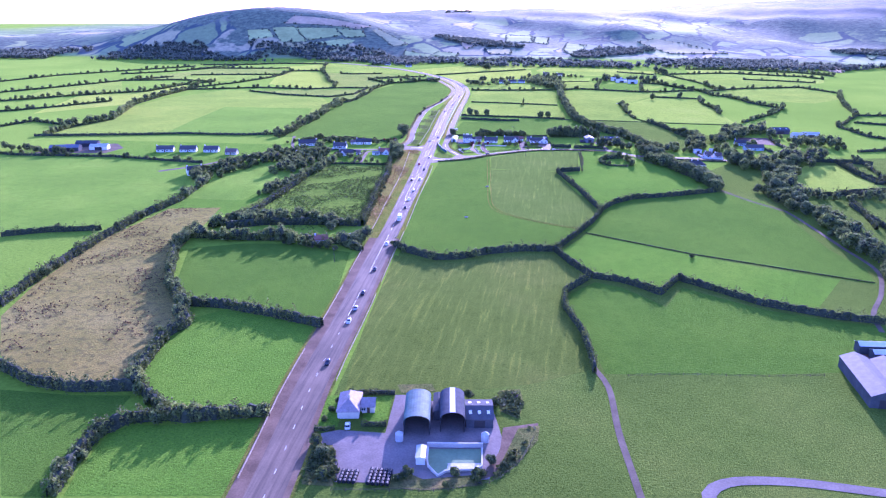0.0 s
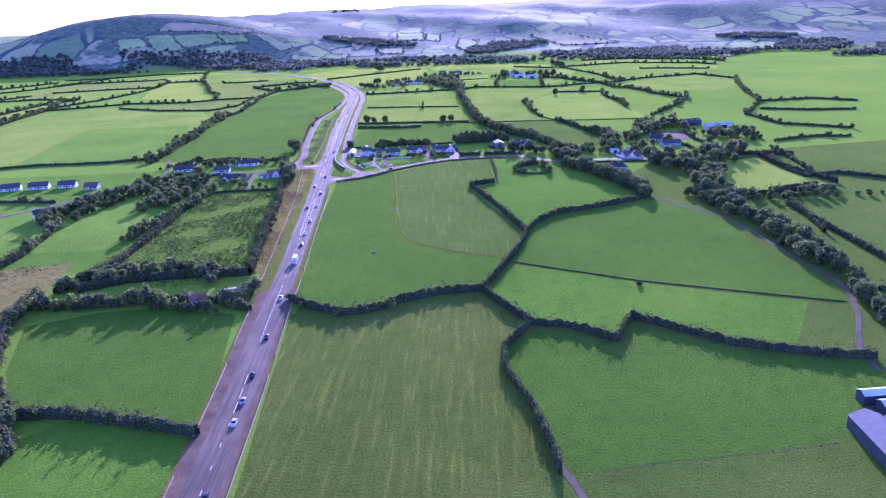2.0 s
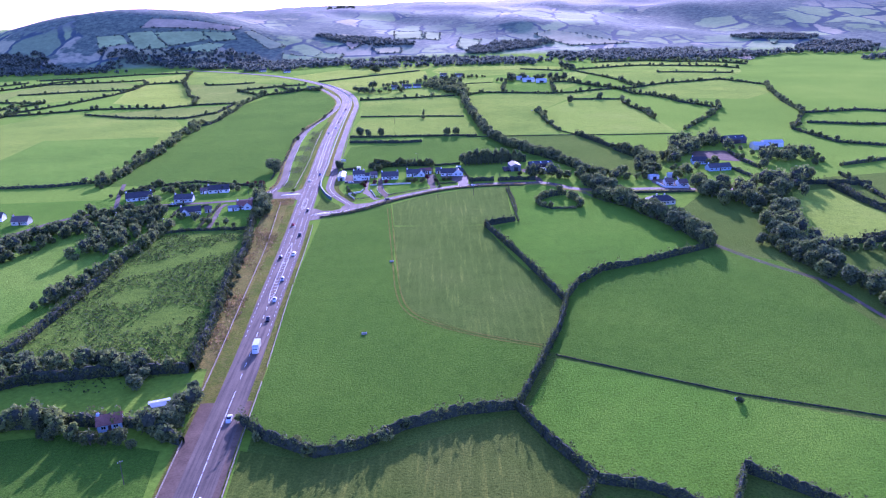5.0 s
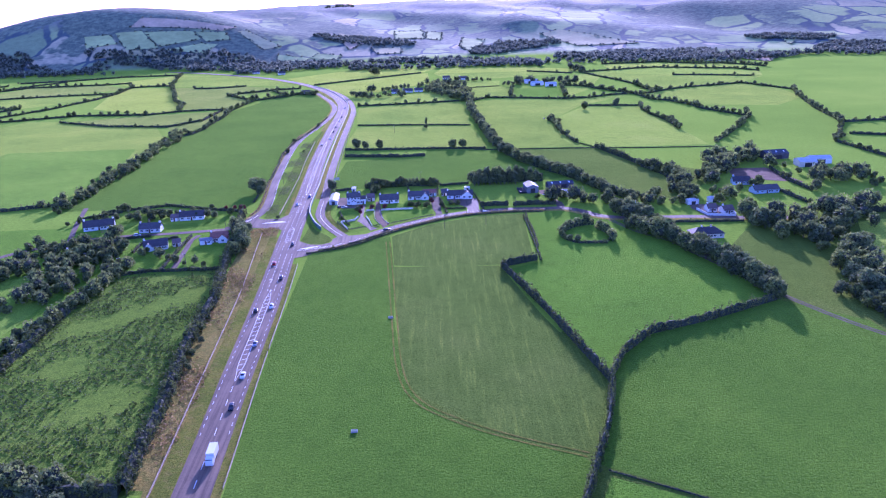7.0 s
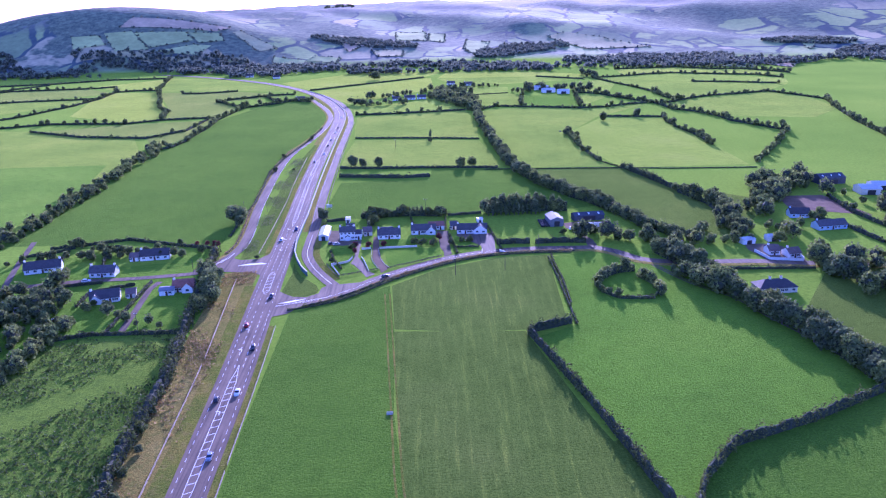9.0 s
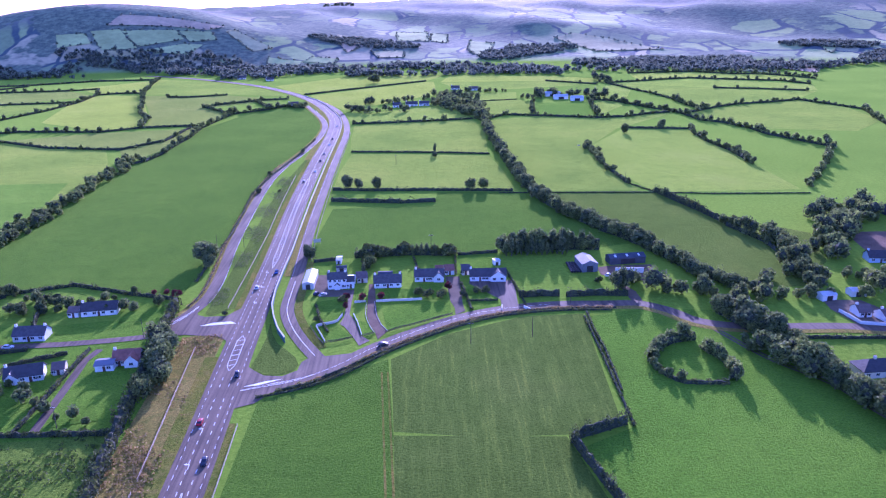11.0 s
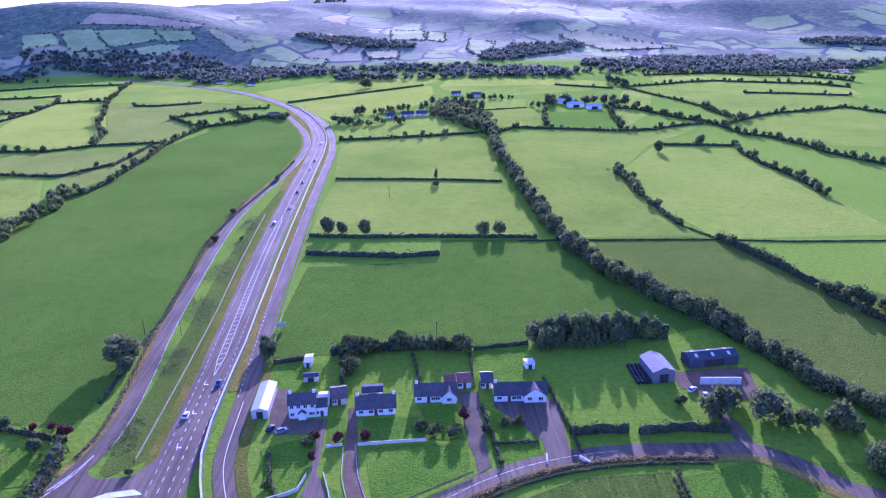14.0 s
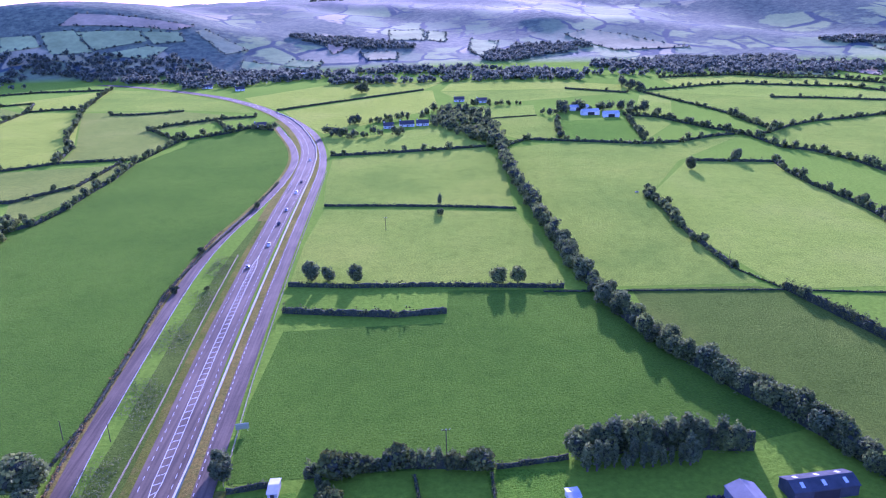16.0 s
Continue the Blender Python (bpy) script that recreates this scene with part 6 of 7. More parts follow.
def rail_fence(pts, label, mat, h=1.15, gap=3.0, rails=(0.45, 0.85, 1.1), thick=0.1, group="timber fences", post=0.14):
    line = resample(pts, gap)
    root = new("fence")
    if (mat.name, h) not in POST_MESH:
        me = bpy.data.meshes.new("post")
        v, f = box(-post / 2, post / 2, -post / 2, post / 2, -0.3, h, 0.02)
        me.from_pydata(v.tolist(), [], f)
        me.materials.append(mat)
        POST_MESH[mat.name, h] = me
    for p in line:
        ob = new("post", POST_MESH[mat.name, h])
        ob.location = (p[0], p[1], 0)
        ob.parent = root
    n = normals(line)
    for z in rails:
        v, f = [], []
        for i, (p, q) in enumerate(zip(line, n)):
            a, b = p + q * (post / 2 + 0.002), p + q * (post / 2 + 0.05)
            v += [(*a, z - thick), (*b, z - thick), (*b, z + thick * 0.4), (*a, z + thick * 0.4)]
            if i:
                c = 4 * i - 4
                f += [(c, c + 1, c + 5, c + 4), (c + 1, c + 2, c + 6, c + 5), (c + 2, c + 3, c + 7, c + 6), (c + 3, c, c + 4, c + 7)]
        part("rail", (np.array(v), f), mat, root)
    return tagged(root, label, "fence", group)


def offset_run(line, s0, s1, off0, off1, step=12.0):
    out = []
    for s in np.arange(s0, s1 + 0.1, step):
        p, u = spot(line, float(s))
        o = off0 + (off1 - off0) * (s - s0) / max(1, s1 - s0)
        out.append((p[0] + u[1] * o, p[1] - u[0] * o))
    return out


for y0, y1, a, b in ((-330, -235, -10.5, -10.0), (-225, -130, -9.5, -9.5), (-118, -60, -9.5, -9.5), (-52, -12, -10, -10), (14, 100, -11.5, -12.5), (100, 190, -12.5, -14), (190, 276, -14, -17)):
    rail_fence(offset_run(MAIN, S_OF(y0), S_OF(y1), a, b), "pale timber post-and-rail fence beside the main road", TIMBER)
for y0, y1, a, b in ((-330, -240, 9.5, 9.2), (-165, -70, 8.4, 8.2), (-64, 22, 8.2, 8.4), (32, 120, 8.4, 8.4), (120, 222, 8.4, 9.2)):
    rail_fence(offset_run(MAIN, S_OF(y0), S_OF(y1), a, b), "pale timber post-and-rail fence beside the main road", TIMBER)
rail_fence(offset_run(MAIN, S_OF(312), S_OF(420), -12, -10), "weathered timber fence on the grass strip", TIMBER)
rail_fence(offset_run(MAIN, S_OF(420), S_OF(575), -10, -11), "weathered timber fence on the grass strip", TIMBER)
rail_fence([(-66.5, 748), (-65.2, 675), (-64.6, 600), (-63.8, 539), (-62.6, 490), (-61.2, 430), (-59.6, 395), (-58.4, 372)], "pale timber fence along the slip road", TIMBER)
rail_fence([(-18, 281.7), (-12.5, 285.7), (-6.8, 288.3), (1, 293.1), (10.1, 298.1)], "dark timber post-and-rail garden fence", DARK_TIMBER, 1.3, 2.2)
rail_fence([(-41, 274.3), (-35.8, 275.6), (-30.6, 278)], "dark timber post-and-rail garden fence", DARK_TIMBER, 1.3, 2.2)
rail_fence([(-49, 291), (-45, 280), (-41.5, 273)], "dark timber post-and-rail garden fence", DARK_TIMBER, 1.3, 2.2)
rail_fence([(-26.8, 279), (-22.5, 281.5)], "dark timber post-and-rail garden fence", DARK_TIMBER, 1.3, 2.2)
rail_fence([(52, -150), (70, -147), (104, -145), (124, -142)], "grey wire-and-post field fence", DARK_TIMBER, 1.1, 5.0, (0.5, 0.95), 0.03)
rail_fence([(17, -195), (13, -209), (6, -219), (-8, -225), (-40, -228)], "thin dark wire fence round the farmyard", DARK_TIMBER, 1.1, 4.0, (0.5, 0.95), 0.03)
wall_run("road_wall", [(-153, 1054), (-131, 1010), (-111.5, 953), (-95, 890), (-85, 843), (-79.6, 799), (-77, 740), (-76.5, 676), (-75.8, 614), (-74.6, 540), (-73.6, 487), (-71.8, 421)], 0.7, 0.45, CONCRETE, "long low concrete wall between main and slip road", 0.8)
wall_run("road_wall", [(-71.8, 421), (-70.4, 385), (-70.2, 357), (-69.6, 330), (-68, 311), (-65, 298), (-61, 285), (-57, 276)], 0.8, 0.45, TIN_GREEN, "dark-faced retaining wall with a white top", 2.4)
wall_run("garden_wall", [(-46.5, 290.1), (-38.3, 293.4), (-36.5, 300.4)], 1.1, 0.12, RENDER_CREAM, "low rendered garden wall")
wall_run("garden_wall", [(-46.5, 290.1), (-41, 274.3)], 0.9, 0.12, RENDER_CREAM, "low rendered garden wall")
wall_run("garden_wall", [(-31.9, 301.3), (-29.6, 292.4), (-27.2, 280.5)], 0.7, 0.12, RENDER_WHITE, "low white garden wall beside a drive")
wall_run("garden_wall", [(-23, 314.4), (-15.1, 314.8), (-2.5, 315.3)], 1.0, 0.12, RENDER_CREAM, "low rendered garden wall")
wall_run("garden_wall", [(-32.5, 314), (-27.5, 314.5)], 1.0, 0.12, RENDER_CREAM, "low rendered garden wall")
wall_run("garden_wall", [(-23.7, 315), (-22.2, 300), (-19.8, 290), (-17, 284)], 0.35, 0.12, PALE_CONCRETE, "pale kerb wall beside a drive", cap=False)
wall_run("garden_wall", [(-27.2, 314), (-26.8, 300), (-24.8, 290), (-22.4, 283)], 0.35, 0.12, PALE_CONCRETE, "pale kerb wall beside a drive", cap=False)
wall_run("garden_wall", [(41.2, 303), (43.5, 300)], 1.1, 0.35, RENDER_WHITE, "white gate wall")
wall_run("garden_wall", [(32, 305), (31.5, 301)], 1.1, 0.35, RENDER_WHITE, "white gate wall")
wall_run("farm_wall", [(-15.8, -203.5), (-4, -202.6), (1.3, -202)], 1.6, 0.4, CONCRETE, "concrete yard wall above the slurry pit")
wall_run("farm_wall", [(91.2, 341.9), (104.7, 340.8)], 2.6, 0.5, RENDER_WHITE, "roofless whitewashed wall")


def service_pole(x, y, h=8.0, arm=0.0, ang=0.0):
    root = new("service_pole")
    root.matrix_basis = pose(x, y, 0, 0, 0, ang)
    part("shaft", tube(0.14, -0.4, h, 10, r1=0.09), POLE_WOOD, root)
    if arm:
        part("crossarm", box(-arm / 2, arm / 2, -0.24, -0.12, h - 0.6, h - 0.44), POLE_WOOD, root)
        for o in (-0.45, 0.0, 0.45):
            part("insulator", tube(0.07, h - 0.438, h - 0.16, 8, o * arm, -0.18), FRAME_WHITE, root, "pale ceramic insulator")
    return tagged(root, "dark wooden electricity pole", "pole", "electricity poles")


for x, y, h, arm, ang in ((15.7, 270, 9, 1.6, 10), (40.3, 274.1, 9, 0, 0), (62.3, 306.9, 7.5, 0, 0), (3.4, 381, 9.5, 2.4, 0), (-98, 397, 6.8, 0, 0), (-113, 399, 6.8, 0, 0), (-18.9, 598, 8, 1.6, 0), (-151, 213.6, 9, 1.8, 30), (-119.7, 218.9, 8, 1.2, 0), (-114.6, 285, 8, 0, 0), (-86, -36, 8, 1.4, 40), (9.6, 333, 7, 0, 0), (146.8, 524.9, 7, 0, 0)):
    service_pole(x, y, h, arm, ang)


# ---------- buildings ----------
def gabled(x0, x1, y0, y1, eaves, ridge, along="x", over=0.35, thick=0.18):
    """Walls with gables and a two-slope roof, as two meshes' data."""
    if along == "x":
        ym = (y0 + y1) / 2
        v = [(x0, y0, 0), (x1, y0, 0), (x1, y1, 0), (x0, y1, 0), (x0, y0, eaves), (x1, y0, eaves), (x1, y1, eaves), (x0, y1, eaves), (x0, ym, ridge - 0.05), (x1, ym, ridge - 0.05)]
        f = [(0, 1, 5, 4), (1, 2, 6, 9, 5), (2, 3, 7, 6), (3, 0, 4, 8, 7)]
        d = (ridge - eaves) / (ym - y0)
        a, b = x0 - over, x1 + over
        r = []
        for s in (0, thick):
            r += [(a, y0 - over, eaves - over * d + s), (b, y0 - over, eaves - over * d + s), (b, ym, ridge + s), (a, ym, ridge + s), (b, y1 + over, eaves - over * d + s), (a, y1 + over, eaves - over * d + s)]
    else:
        xm = (x0 + x1) / 2
        v = [(x0, y0, 0), (x1, y0, 0), (x1, y1, 0), (x0, y1, 0), (x0, y0, eaves), (x1, y0, eaves), (x1, y1, eaves), (x0, y1, eaves), (xm, y0, ridge - 0.05), (xm, y1, ridge - 0.05)]
        f = [(0, 1, 5, 8, 4), (1, 2, 6, 5), (2, 3, 7, 9, 6), (3, 0, 4, 7)]
        d = (ridge - eaves) / (xm - x0)
        a, b = y0 - over, y1 + over
        r = []
        for s in (0, thick):
            r += [(x0 - over, b, eaves - over * d + s), (x0 - over, a, eaves - over * d + s), (xm, a, ridge + s), (xm, b, ridge + s), (x1 + over, a, eaves - over * d + s), (x1 + over, b, eaves - over * d + s)]
        r = [r[i] for i in (1, 0, 3, 2, 5, 4, 7, 6, 9, 8, 11, 10)]
    g = [(3, 2, 1, 0), (5, 4, 2, 3), (6, 7, 8, 9), (9, 8, 10, 11), (0, 1, 7, 6), (4, 5, 11, 10), (1, 2, 8, 7), (2, 4, 10, 8), (3, 0, 6, 9), (5, 3, 9, 11)]
    return (np.array(v, float), f), (np.array(r, float), g)


def hipped(x0, x1, y0, y1, eaves, ridge, over=0.4):
    h = (y1 - y0) / 2
    v = [(x0 - over, y0 - over, eaves), (x1 + over, y0 - over, eaves), (x1 + over, y1 + over, eaves), (x0 - over, y1 + over, eaves), (x0 + h, (y0 + y1) / 2, ridge), (x1 - h, (y0 + y1) / 2, ridge)]
    low = [(x, y, z - 0.18) for x, y, z in v[:4]]
    f = [(0, 1, 5, 4), (1, 2, 5), (2, 3, 4, 5), (3, 0, 4), (9, 8, 7, 6), (0, 6, 7, 1), (1, 7, 8, 2), (2, 8, 9, 3), (3, 9, 6, 0)]
    return np.array(v + low, float), f


def window(root, x, z, w, h, y=0.0, face=-1):
    """A framed window set on a wall that looks along the local y axis."""
    o = y + face * 0.05
    a, b = sorted((y + face * 0.003, o))
    fr = join([box(x - w / 2, x + w / 2, a, b, z, z + 0.08), box(x - w / 2, x + w / 2, a, b, z + h - 0.08, z + h), box(x - w / 2, x - w / 2 + 0.08, a, b, z + 0.08, z + h - 0.08), box(x + w / 2 - 0.08, x + w / 2, a, b, z + 0.08, z + h - 0.08), box(x - 0.04, x + 0.04, a, b, z + 0.08, z + h - 0.08)])
    win = part("window", fr, FRAME_WHITE, root, "white-framed window")
    c, d = sorted((y + face * 0.004, y + face * 0.02))
    for s in (-1, 1):
        lo, hi = (x - w / 2 + 0.08, x - 0.04) if s < 0 else (x + 0.04, x + w / 2 - 0.08)
        part("pane", box(lo, hi, c, d, z + 0.08, z + h - 0.08), GLASS, win)
    part("sill", box(x - w / 2 - 0.1, x + w / 2 + 0.1, *sorted((y + face * 0.003, y + face * 0.14)), z - 0.1, z - 0.004), PALE_CONCRETE, win)


def front_door(root, x, y=0.0, w=1.0, h=2.1):
    d = part("door", box(x - w / 2, x + w / 2, y - 0.05, y - 0.003, 0, h), DOOR_DARK, root, "dark panelled front door")
    part("door_handle", box(x + w / 2 - 0.15, x + w / 2 - 0.08, y - 0.09, y - 0.052, 1.0, 1.12), STEEL, d)


def house(p, ang, L, D, eaves, ridge, wall, roof, label, windows=3, storeys=1, chimneys=1, wing=None, hip=False, porch=False, cat="house", doorx=None):
    """A house whose front's left corner stands at p; wing: (x0, x1, out, ridge) a gable that comes forward."""
    root = new("house" if cat == "house" else "outbuilding")
    root.matrix_basis = pose(p[0], p[1], 0, 0, 0, ang)
    w, r = gabled(0, L, 0, D, eaves, ridge)
    if hip:
        w = box(0, L, 0, D, 0, eaves)
        r = hipped(0, L, 0, D, eaves + 0.02, ridge)
    part("wall", w, wall, root)
    part("roof", r, roof, root)
    for i in range(chimneys):
        cx = (0.5, L - 0.5, L * 0.5)[i]
        if hip:
            cx = L * (0.35 + 0.3 * i)
        ch = part("chimney", box(cx - 0.45, cx + 0.45, D / 2 - 0.35, D / 2 + 0.35, ridge - 0.9, ridge + 1.0), wall, root, "rendered chimney")
        for o in (-0.2, 0.2):
            part("chimney_pot", tube(0.12, ridge + 1.003, ridge + 1.4, 10, cx + o, D / 2), TILE_RED, ch, "clay chimney pot")
    free = [(0.0, L)] if not wing else [(0.0, wing[0]), (wing[1], L)]
    span = max(free, key=lambda q: q[1] - q[0])
    dx = doorx if doorx is not None else (span[0] + span[1]) / 2
    for s in range(storeys):
        z = 0.95 + 2.6 * s
        k = max(1, windows)
        for i in range(k):
            x = span[0] + (span[1] - span[0]) * (i + 0.5) / k
            if s == 0 and abs(x - dx) < 1.1:
                x += 1.6 if x + 2.4 < span[1] else -1.6
            window(root, x, z, min(1.5, (span[1] - span[0]) / k * 0.6), 1.1)
    front_door(root, dx)
    if wing:
        a, b, out, rz = wing
        ww, rr = gabled(a, b, -out, D * 0.45, eaves, rz, "y")
        part("wing_wall", ww, wall, root)
        part("wing_roof", rr, roof, root)
        k = 2 if b - a > 5 else 1
        for i in range(k):
            window(root, a + (b - a) * (i + 0.5) / k, 0.95, 1.5, 1.15, -out)
    if porch:
        ww, rr = gabled(dx - 1.2, dx + 1.2, -1.5, -0.003, 2.2, 3.1, "y", 0.15, 0.12)
        pw = part("porch", ww, wall, root, "small gabled front porch")
        part("porch_roof", rr, roof, pw)
    for i in range(2):
        window(root, L * (0.3 + 0.4 * i), 0.95, 1.2, 1.0, D, 1)
    return tagged(root, label, cat, "houses" if cat == "house" else "outbuildings")


def shed(p, ang, L, D, eaves, ridge, wall, roof, label, along="x", door=True, lights=0):
    root = new("shed")
    root.matrix_basis = pose(p[0], p[1], 0, 0, 0, ang)
    w, r = gabled(0, L, 0, D, eaves, ridge, along, 0.2, 0.1)
    part("wall", w, wall, root)
    rf = part("roof", r, roof, root)
    if door:
        part("door", box(L * 0.3, L * 0.7, -0.06, -0.003, 0, min(eaves * 0.85, 3.2)), DARK_IN, root, "dark sheeted door")
    for i in range(lights):
        x = L * (i + 0.5) / lights
        if along == "x":
            d = (ridge - eaves) / (D / 2)
            for k in (0.25, 0.75):
                y = D * k
                z = eaves + d * min(y, D - y)
                v = [(x - 0.5, y - 0.8, 0), (x + 0.5, y - 0.8, 0), (x + 0.5, y + 0.8, 0), (x - 0.5, y + 0.8, 0)]
                vv = [(a, b, eaves + d * min(b, D - b) + 0.115) for a, b, c in v] + [(a, b, eaves + d * min(b, D - b) + 0.14) for a, b, c in v]
                part("skylight", (np.array(vv), [(0, 1, 5, 4), (1, 2, 6, 5), (2, 3, 7, 6), (3, 0, 4, 7), (4, 5, 6, 7)]), RENDER_WHITE, rf, "pale translucent roof light")
    return tagged(root, label, "shed", "sheds")


def arch_barn(p, ang, W, L, eave, rise, mat, label, strip=False):
    """A hay barn with a round tin roof, open at the front."""
    root = new("hay_barn")
    root.matrix_basis = pose(p[0], p[1], 0, 0, 0, ang)
    k = 14
    ring = [(W / 2 - math.cos(math.pi * i / k) * (W / 2 + 0.15), eave + math.sin(math.pi * i / k) * rise) for i in range(k + 1)]
    v = [(x, y, z + o) for o in (0, 0.12) for y in (-0.3, L) for x, z in ring]
    m = k + 1
    f = []
    for i in range(k):
        f += [(i, i + 1, m + i + 1, m + i), (2 * m + i + 1, 2 * m + i, 3 * m + i, 3 * m + i + 1), (i + 1, i, 2 * m + i, 2 * m + i + 1), (m + i, m + i + 1, 3 * m + i + 1, 3 * m + i)]
    rf = part("roof", (np.array(v), f), mat, root)
    if strip:
        c = [(x, z) for x, z in ring[6:9]]
        sv = [(x, y, z + o) for o in (0.13, 0.17) for y in (-0.2, L - 0.2) for x, z in c]
        part("skylight", (np.array(sv), [(6, 7, 10, 9), (7, 8, 11, 10), (0, 6, 9, 3), (2, 5, 11, 8), (0, 1, 7, 6), (1, 2, 8, 7)]), RENDER_WHITE, rf, "bright translucent roof strip")
    for x in (0.0, W - 0.15):
        part("side_wall", box(x, x + 0.15, 0.0, L, 0, eave + 0.02), TIN_GREY, root)
        for i in range(4):
            part("post", box(x - 0.06, x + 0.21, L * i / 3.02, L * i / 3.02 + 0.2, 0, eave - 0.003), DARK_IN, root)
    back = [(x, L - 0.12, z) for x, z in ring] + [(W, L - 0.12, 0), (0, L - 0.12, 0)]
    n = len(back)
    bv = back + [(x, y + 0.1, z) for x, y, z in back]
    part("back_wall", (np.array(bv), [tuple(range(n)), tuple(reversed(range(n, 2 * n)))] + [(i, (i + 1) % n, n + (i + 1) % n, n + i) for i in range(n)]), DARK_IN, root)
    return tagged(root, label, "barn", "farm barns")


# houses along the side road
house((-45.7, 331), 3, 8.6, 6.6, 5.0, 7.2, RENDER_WHITE, SLATE, "white two-storey house with a slate roof and porch", 4, 2, 2, porch=True)
house((-36.9, 331.6), 3, 3.2, 5.0, 3.6, 5.2, RENDER_WHITE, SLATE, "white slate-roofed side wing of a house", 1, 1, 0, cat="outbuilding")
shed((-37, 337.5), 3, 3.4, 5.5, 2.4, 3.0, RENDER_WHITE, TIN_PALE, "small white flat-topped outhouse")
shed((-57.6, 331.7), 0, 5.2, 18, 3.0, 3.9, TIN_PALE, TIN_PALE, "long pale tin shed beside a gravel yard", "y")
house((-24.4, 330.7), 2, 12.6, 7.4, 2.6, 5.4, RENDER_WHITE, SLATE, "white bungalow with a dark slate roof", 4, 1, 2)
shed((-23, 341), 2, 6.8, 5.5, 2.5, 3.2, RENDER_CREAM, TIN_GREY, "grey flat-roofed rear extension")
house((-32.7, 337.9), 8, 4.8, 8, 2.5, 4.3, RENDER_CREAM, TILE_BROWN, "brown-roofed garage beside a bungalow", 1, 1, 0, cat="outbuilding")
house((-5.6, 337.6), -2, 13.8, 7.2, 2.6, 5.2, RENDER_WHITE, SLATE, "long white bungalow with a front gable", 3, 1, 1, wing=(9.0, 13.6, 1.0, 4.9))
house((4.5, 345.2), -2, 3.6, 5.0, 2.6, 4.4, RENDER_WHITE, TILE_RED, "red-roofed rear wing of a bungalow", 1, 1, 0, cat="outbuilding")
house((9.2, 345.4), 4, 4.4, 6.5, 2.5, 4.2, RENDER_WHITE, TILE_RED, "small white garage with a red roof", 1, 1, 0, cat="outbuilding")
house((20.5, 336), -2, 17.0, 7.4, 2.6, 5.2, RENDER_WHITE, SLATE, "long white bungalow with a wide front gable", 3, 1, 1, wing=(9.6, 16.8, 1.0, 5.3))
house((17.2, 344.8), 0, 3.8, 7.5, 2.4, 4.2, RENDER_CREAM, SLATE, "slate-roofed garden store behind a bungalow", 1, 1, 0, cat="outbuilding")
shed((34.1, 357), 6, 3.2, 4.0, 2.2, 2.5, RENDER_WHITE, TIN_PALE, "small white garden cabin")
shed((-45.2, 365), 0, 2.6, 6.5, 2.2, 2.7, TIN_PALE, TIN_PALE, "narrow white tin garden shed")
shed((-44, 354), 4, 5.0, 3.0, 2.2, 2.7, CONCRETE, TIN_GREY, "low grey concrete outhouse")
shed((75.5, 343.7), 5, 7.8, 12.5, 4.2, 5.8, TIN_BLUE, TIN_BLUE, "blue tin farm shed with a gable front", "y")
shed((91.6, 353), 6, 18.4, 7.0, 3.2, 4.6, TIN_GREY, TIN_GREY, "long grey tin farm shed behind trees", lights=3)
house((125.2, 289.7), 3, 10.2, 6.4, 2.6, 5.0, RENDER_BLUE, SLATE, "small pale blue cottage among trees", 3, 1, 2)
# bungalows across the main road
house((-201, 291.6), 16, 17.2, 7.6, 2.6, 5.6, RENDER_WHITE, SLATE, "long white bungalow with a dark roof", 5, 1, 2)
house((-165.6, 284.2), 2, 12.2, 7.2, 2.6, 5.2, RENDER_WHITE, SLATE, "white bungalow with a dark slate roof", 4, 1, 2)
house((-153.7, 307.0), 4, 4.2, 6, 2.4, 4.0, RENDER_WHITE, TILE_BROWN, "small brown-roofed garage beside a bungalow", 1, 1, 0, cat="outbuilding")
house((-148.5, 307.4), 7, 14.6, 7.4, 2.6, 5.2, RENDER_WHITE, SLATE, "long white bungalow with a dark roof", 4, 1, 1)
house((-150.8, 248.4), 15, 12.4, 7.2, 2.6, 5.4, RENDER_WHITE, SLATE, "white bungalow on a sloping lawn", 3, 1, 1, wing=(0.3, 4.5, 1.0, 4.6))
house((-136.8, 254.4), 14, 4.0, 6.5, 2.4, 3.9, RENDER_CREAM, TILE_BROWN, "brown-roofed garage with pale walls", 1, 1, 0, cat="outbuilding")
house((-117.5, 260.3), 6, 9.6, 7.0, 2.6, 5.2, RENDER_WHITE, TILE_RED, "white bungalow with a red tiled roof", 2, 1, 1, wing=(4.5, 9.4, 2.0, 4.9))
house((-122.5, 256.4), 6, 6.4, 5.5, 2.5, 3.2, RENDER_WHITE, TIN_BLUE, "white garage with a pale blue roof", 1, 1, 0, cat="outbuilding")
house((-187, 238), 30, 11.6, 7.0, 2.8, 5.2, RENDER_WHITE, TIN_PALE, "white cottage with a pale roof", 3, 1, 1)
house((-322, 246), 13, 15, 7.5, 2.6, 5.4, RENDER_WHITE, SLATE, "white bungalow with a dark roof", 4, 1, 1)
house((-301, 249), 9, 14.6, 7.5, 2.6, 5.4, RENDER_WHITE, SLATE, "white bungalow with a dark roof", 4, 1, 1)
house((-251, 154), 32, 12, 7.5, 4.6, 7.0, RENDER_WHITE, SLATE, "white two-storey farmhouse with a dark roof", 3, 2, 2)
house((-279, 251), 5, 13, 7.5, 2.6, 5.4, RENDER_WHITE, SLATE, "white bungalow with a dark roof", 4, 1, 1)
house((-255, 242), 0, 10, 7.0, 2.6, 5.2, RENDER_CREAM, TILE_BROWN, "cream bungalow with a brown roof", 3, 1, 1)
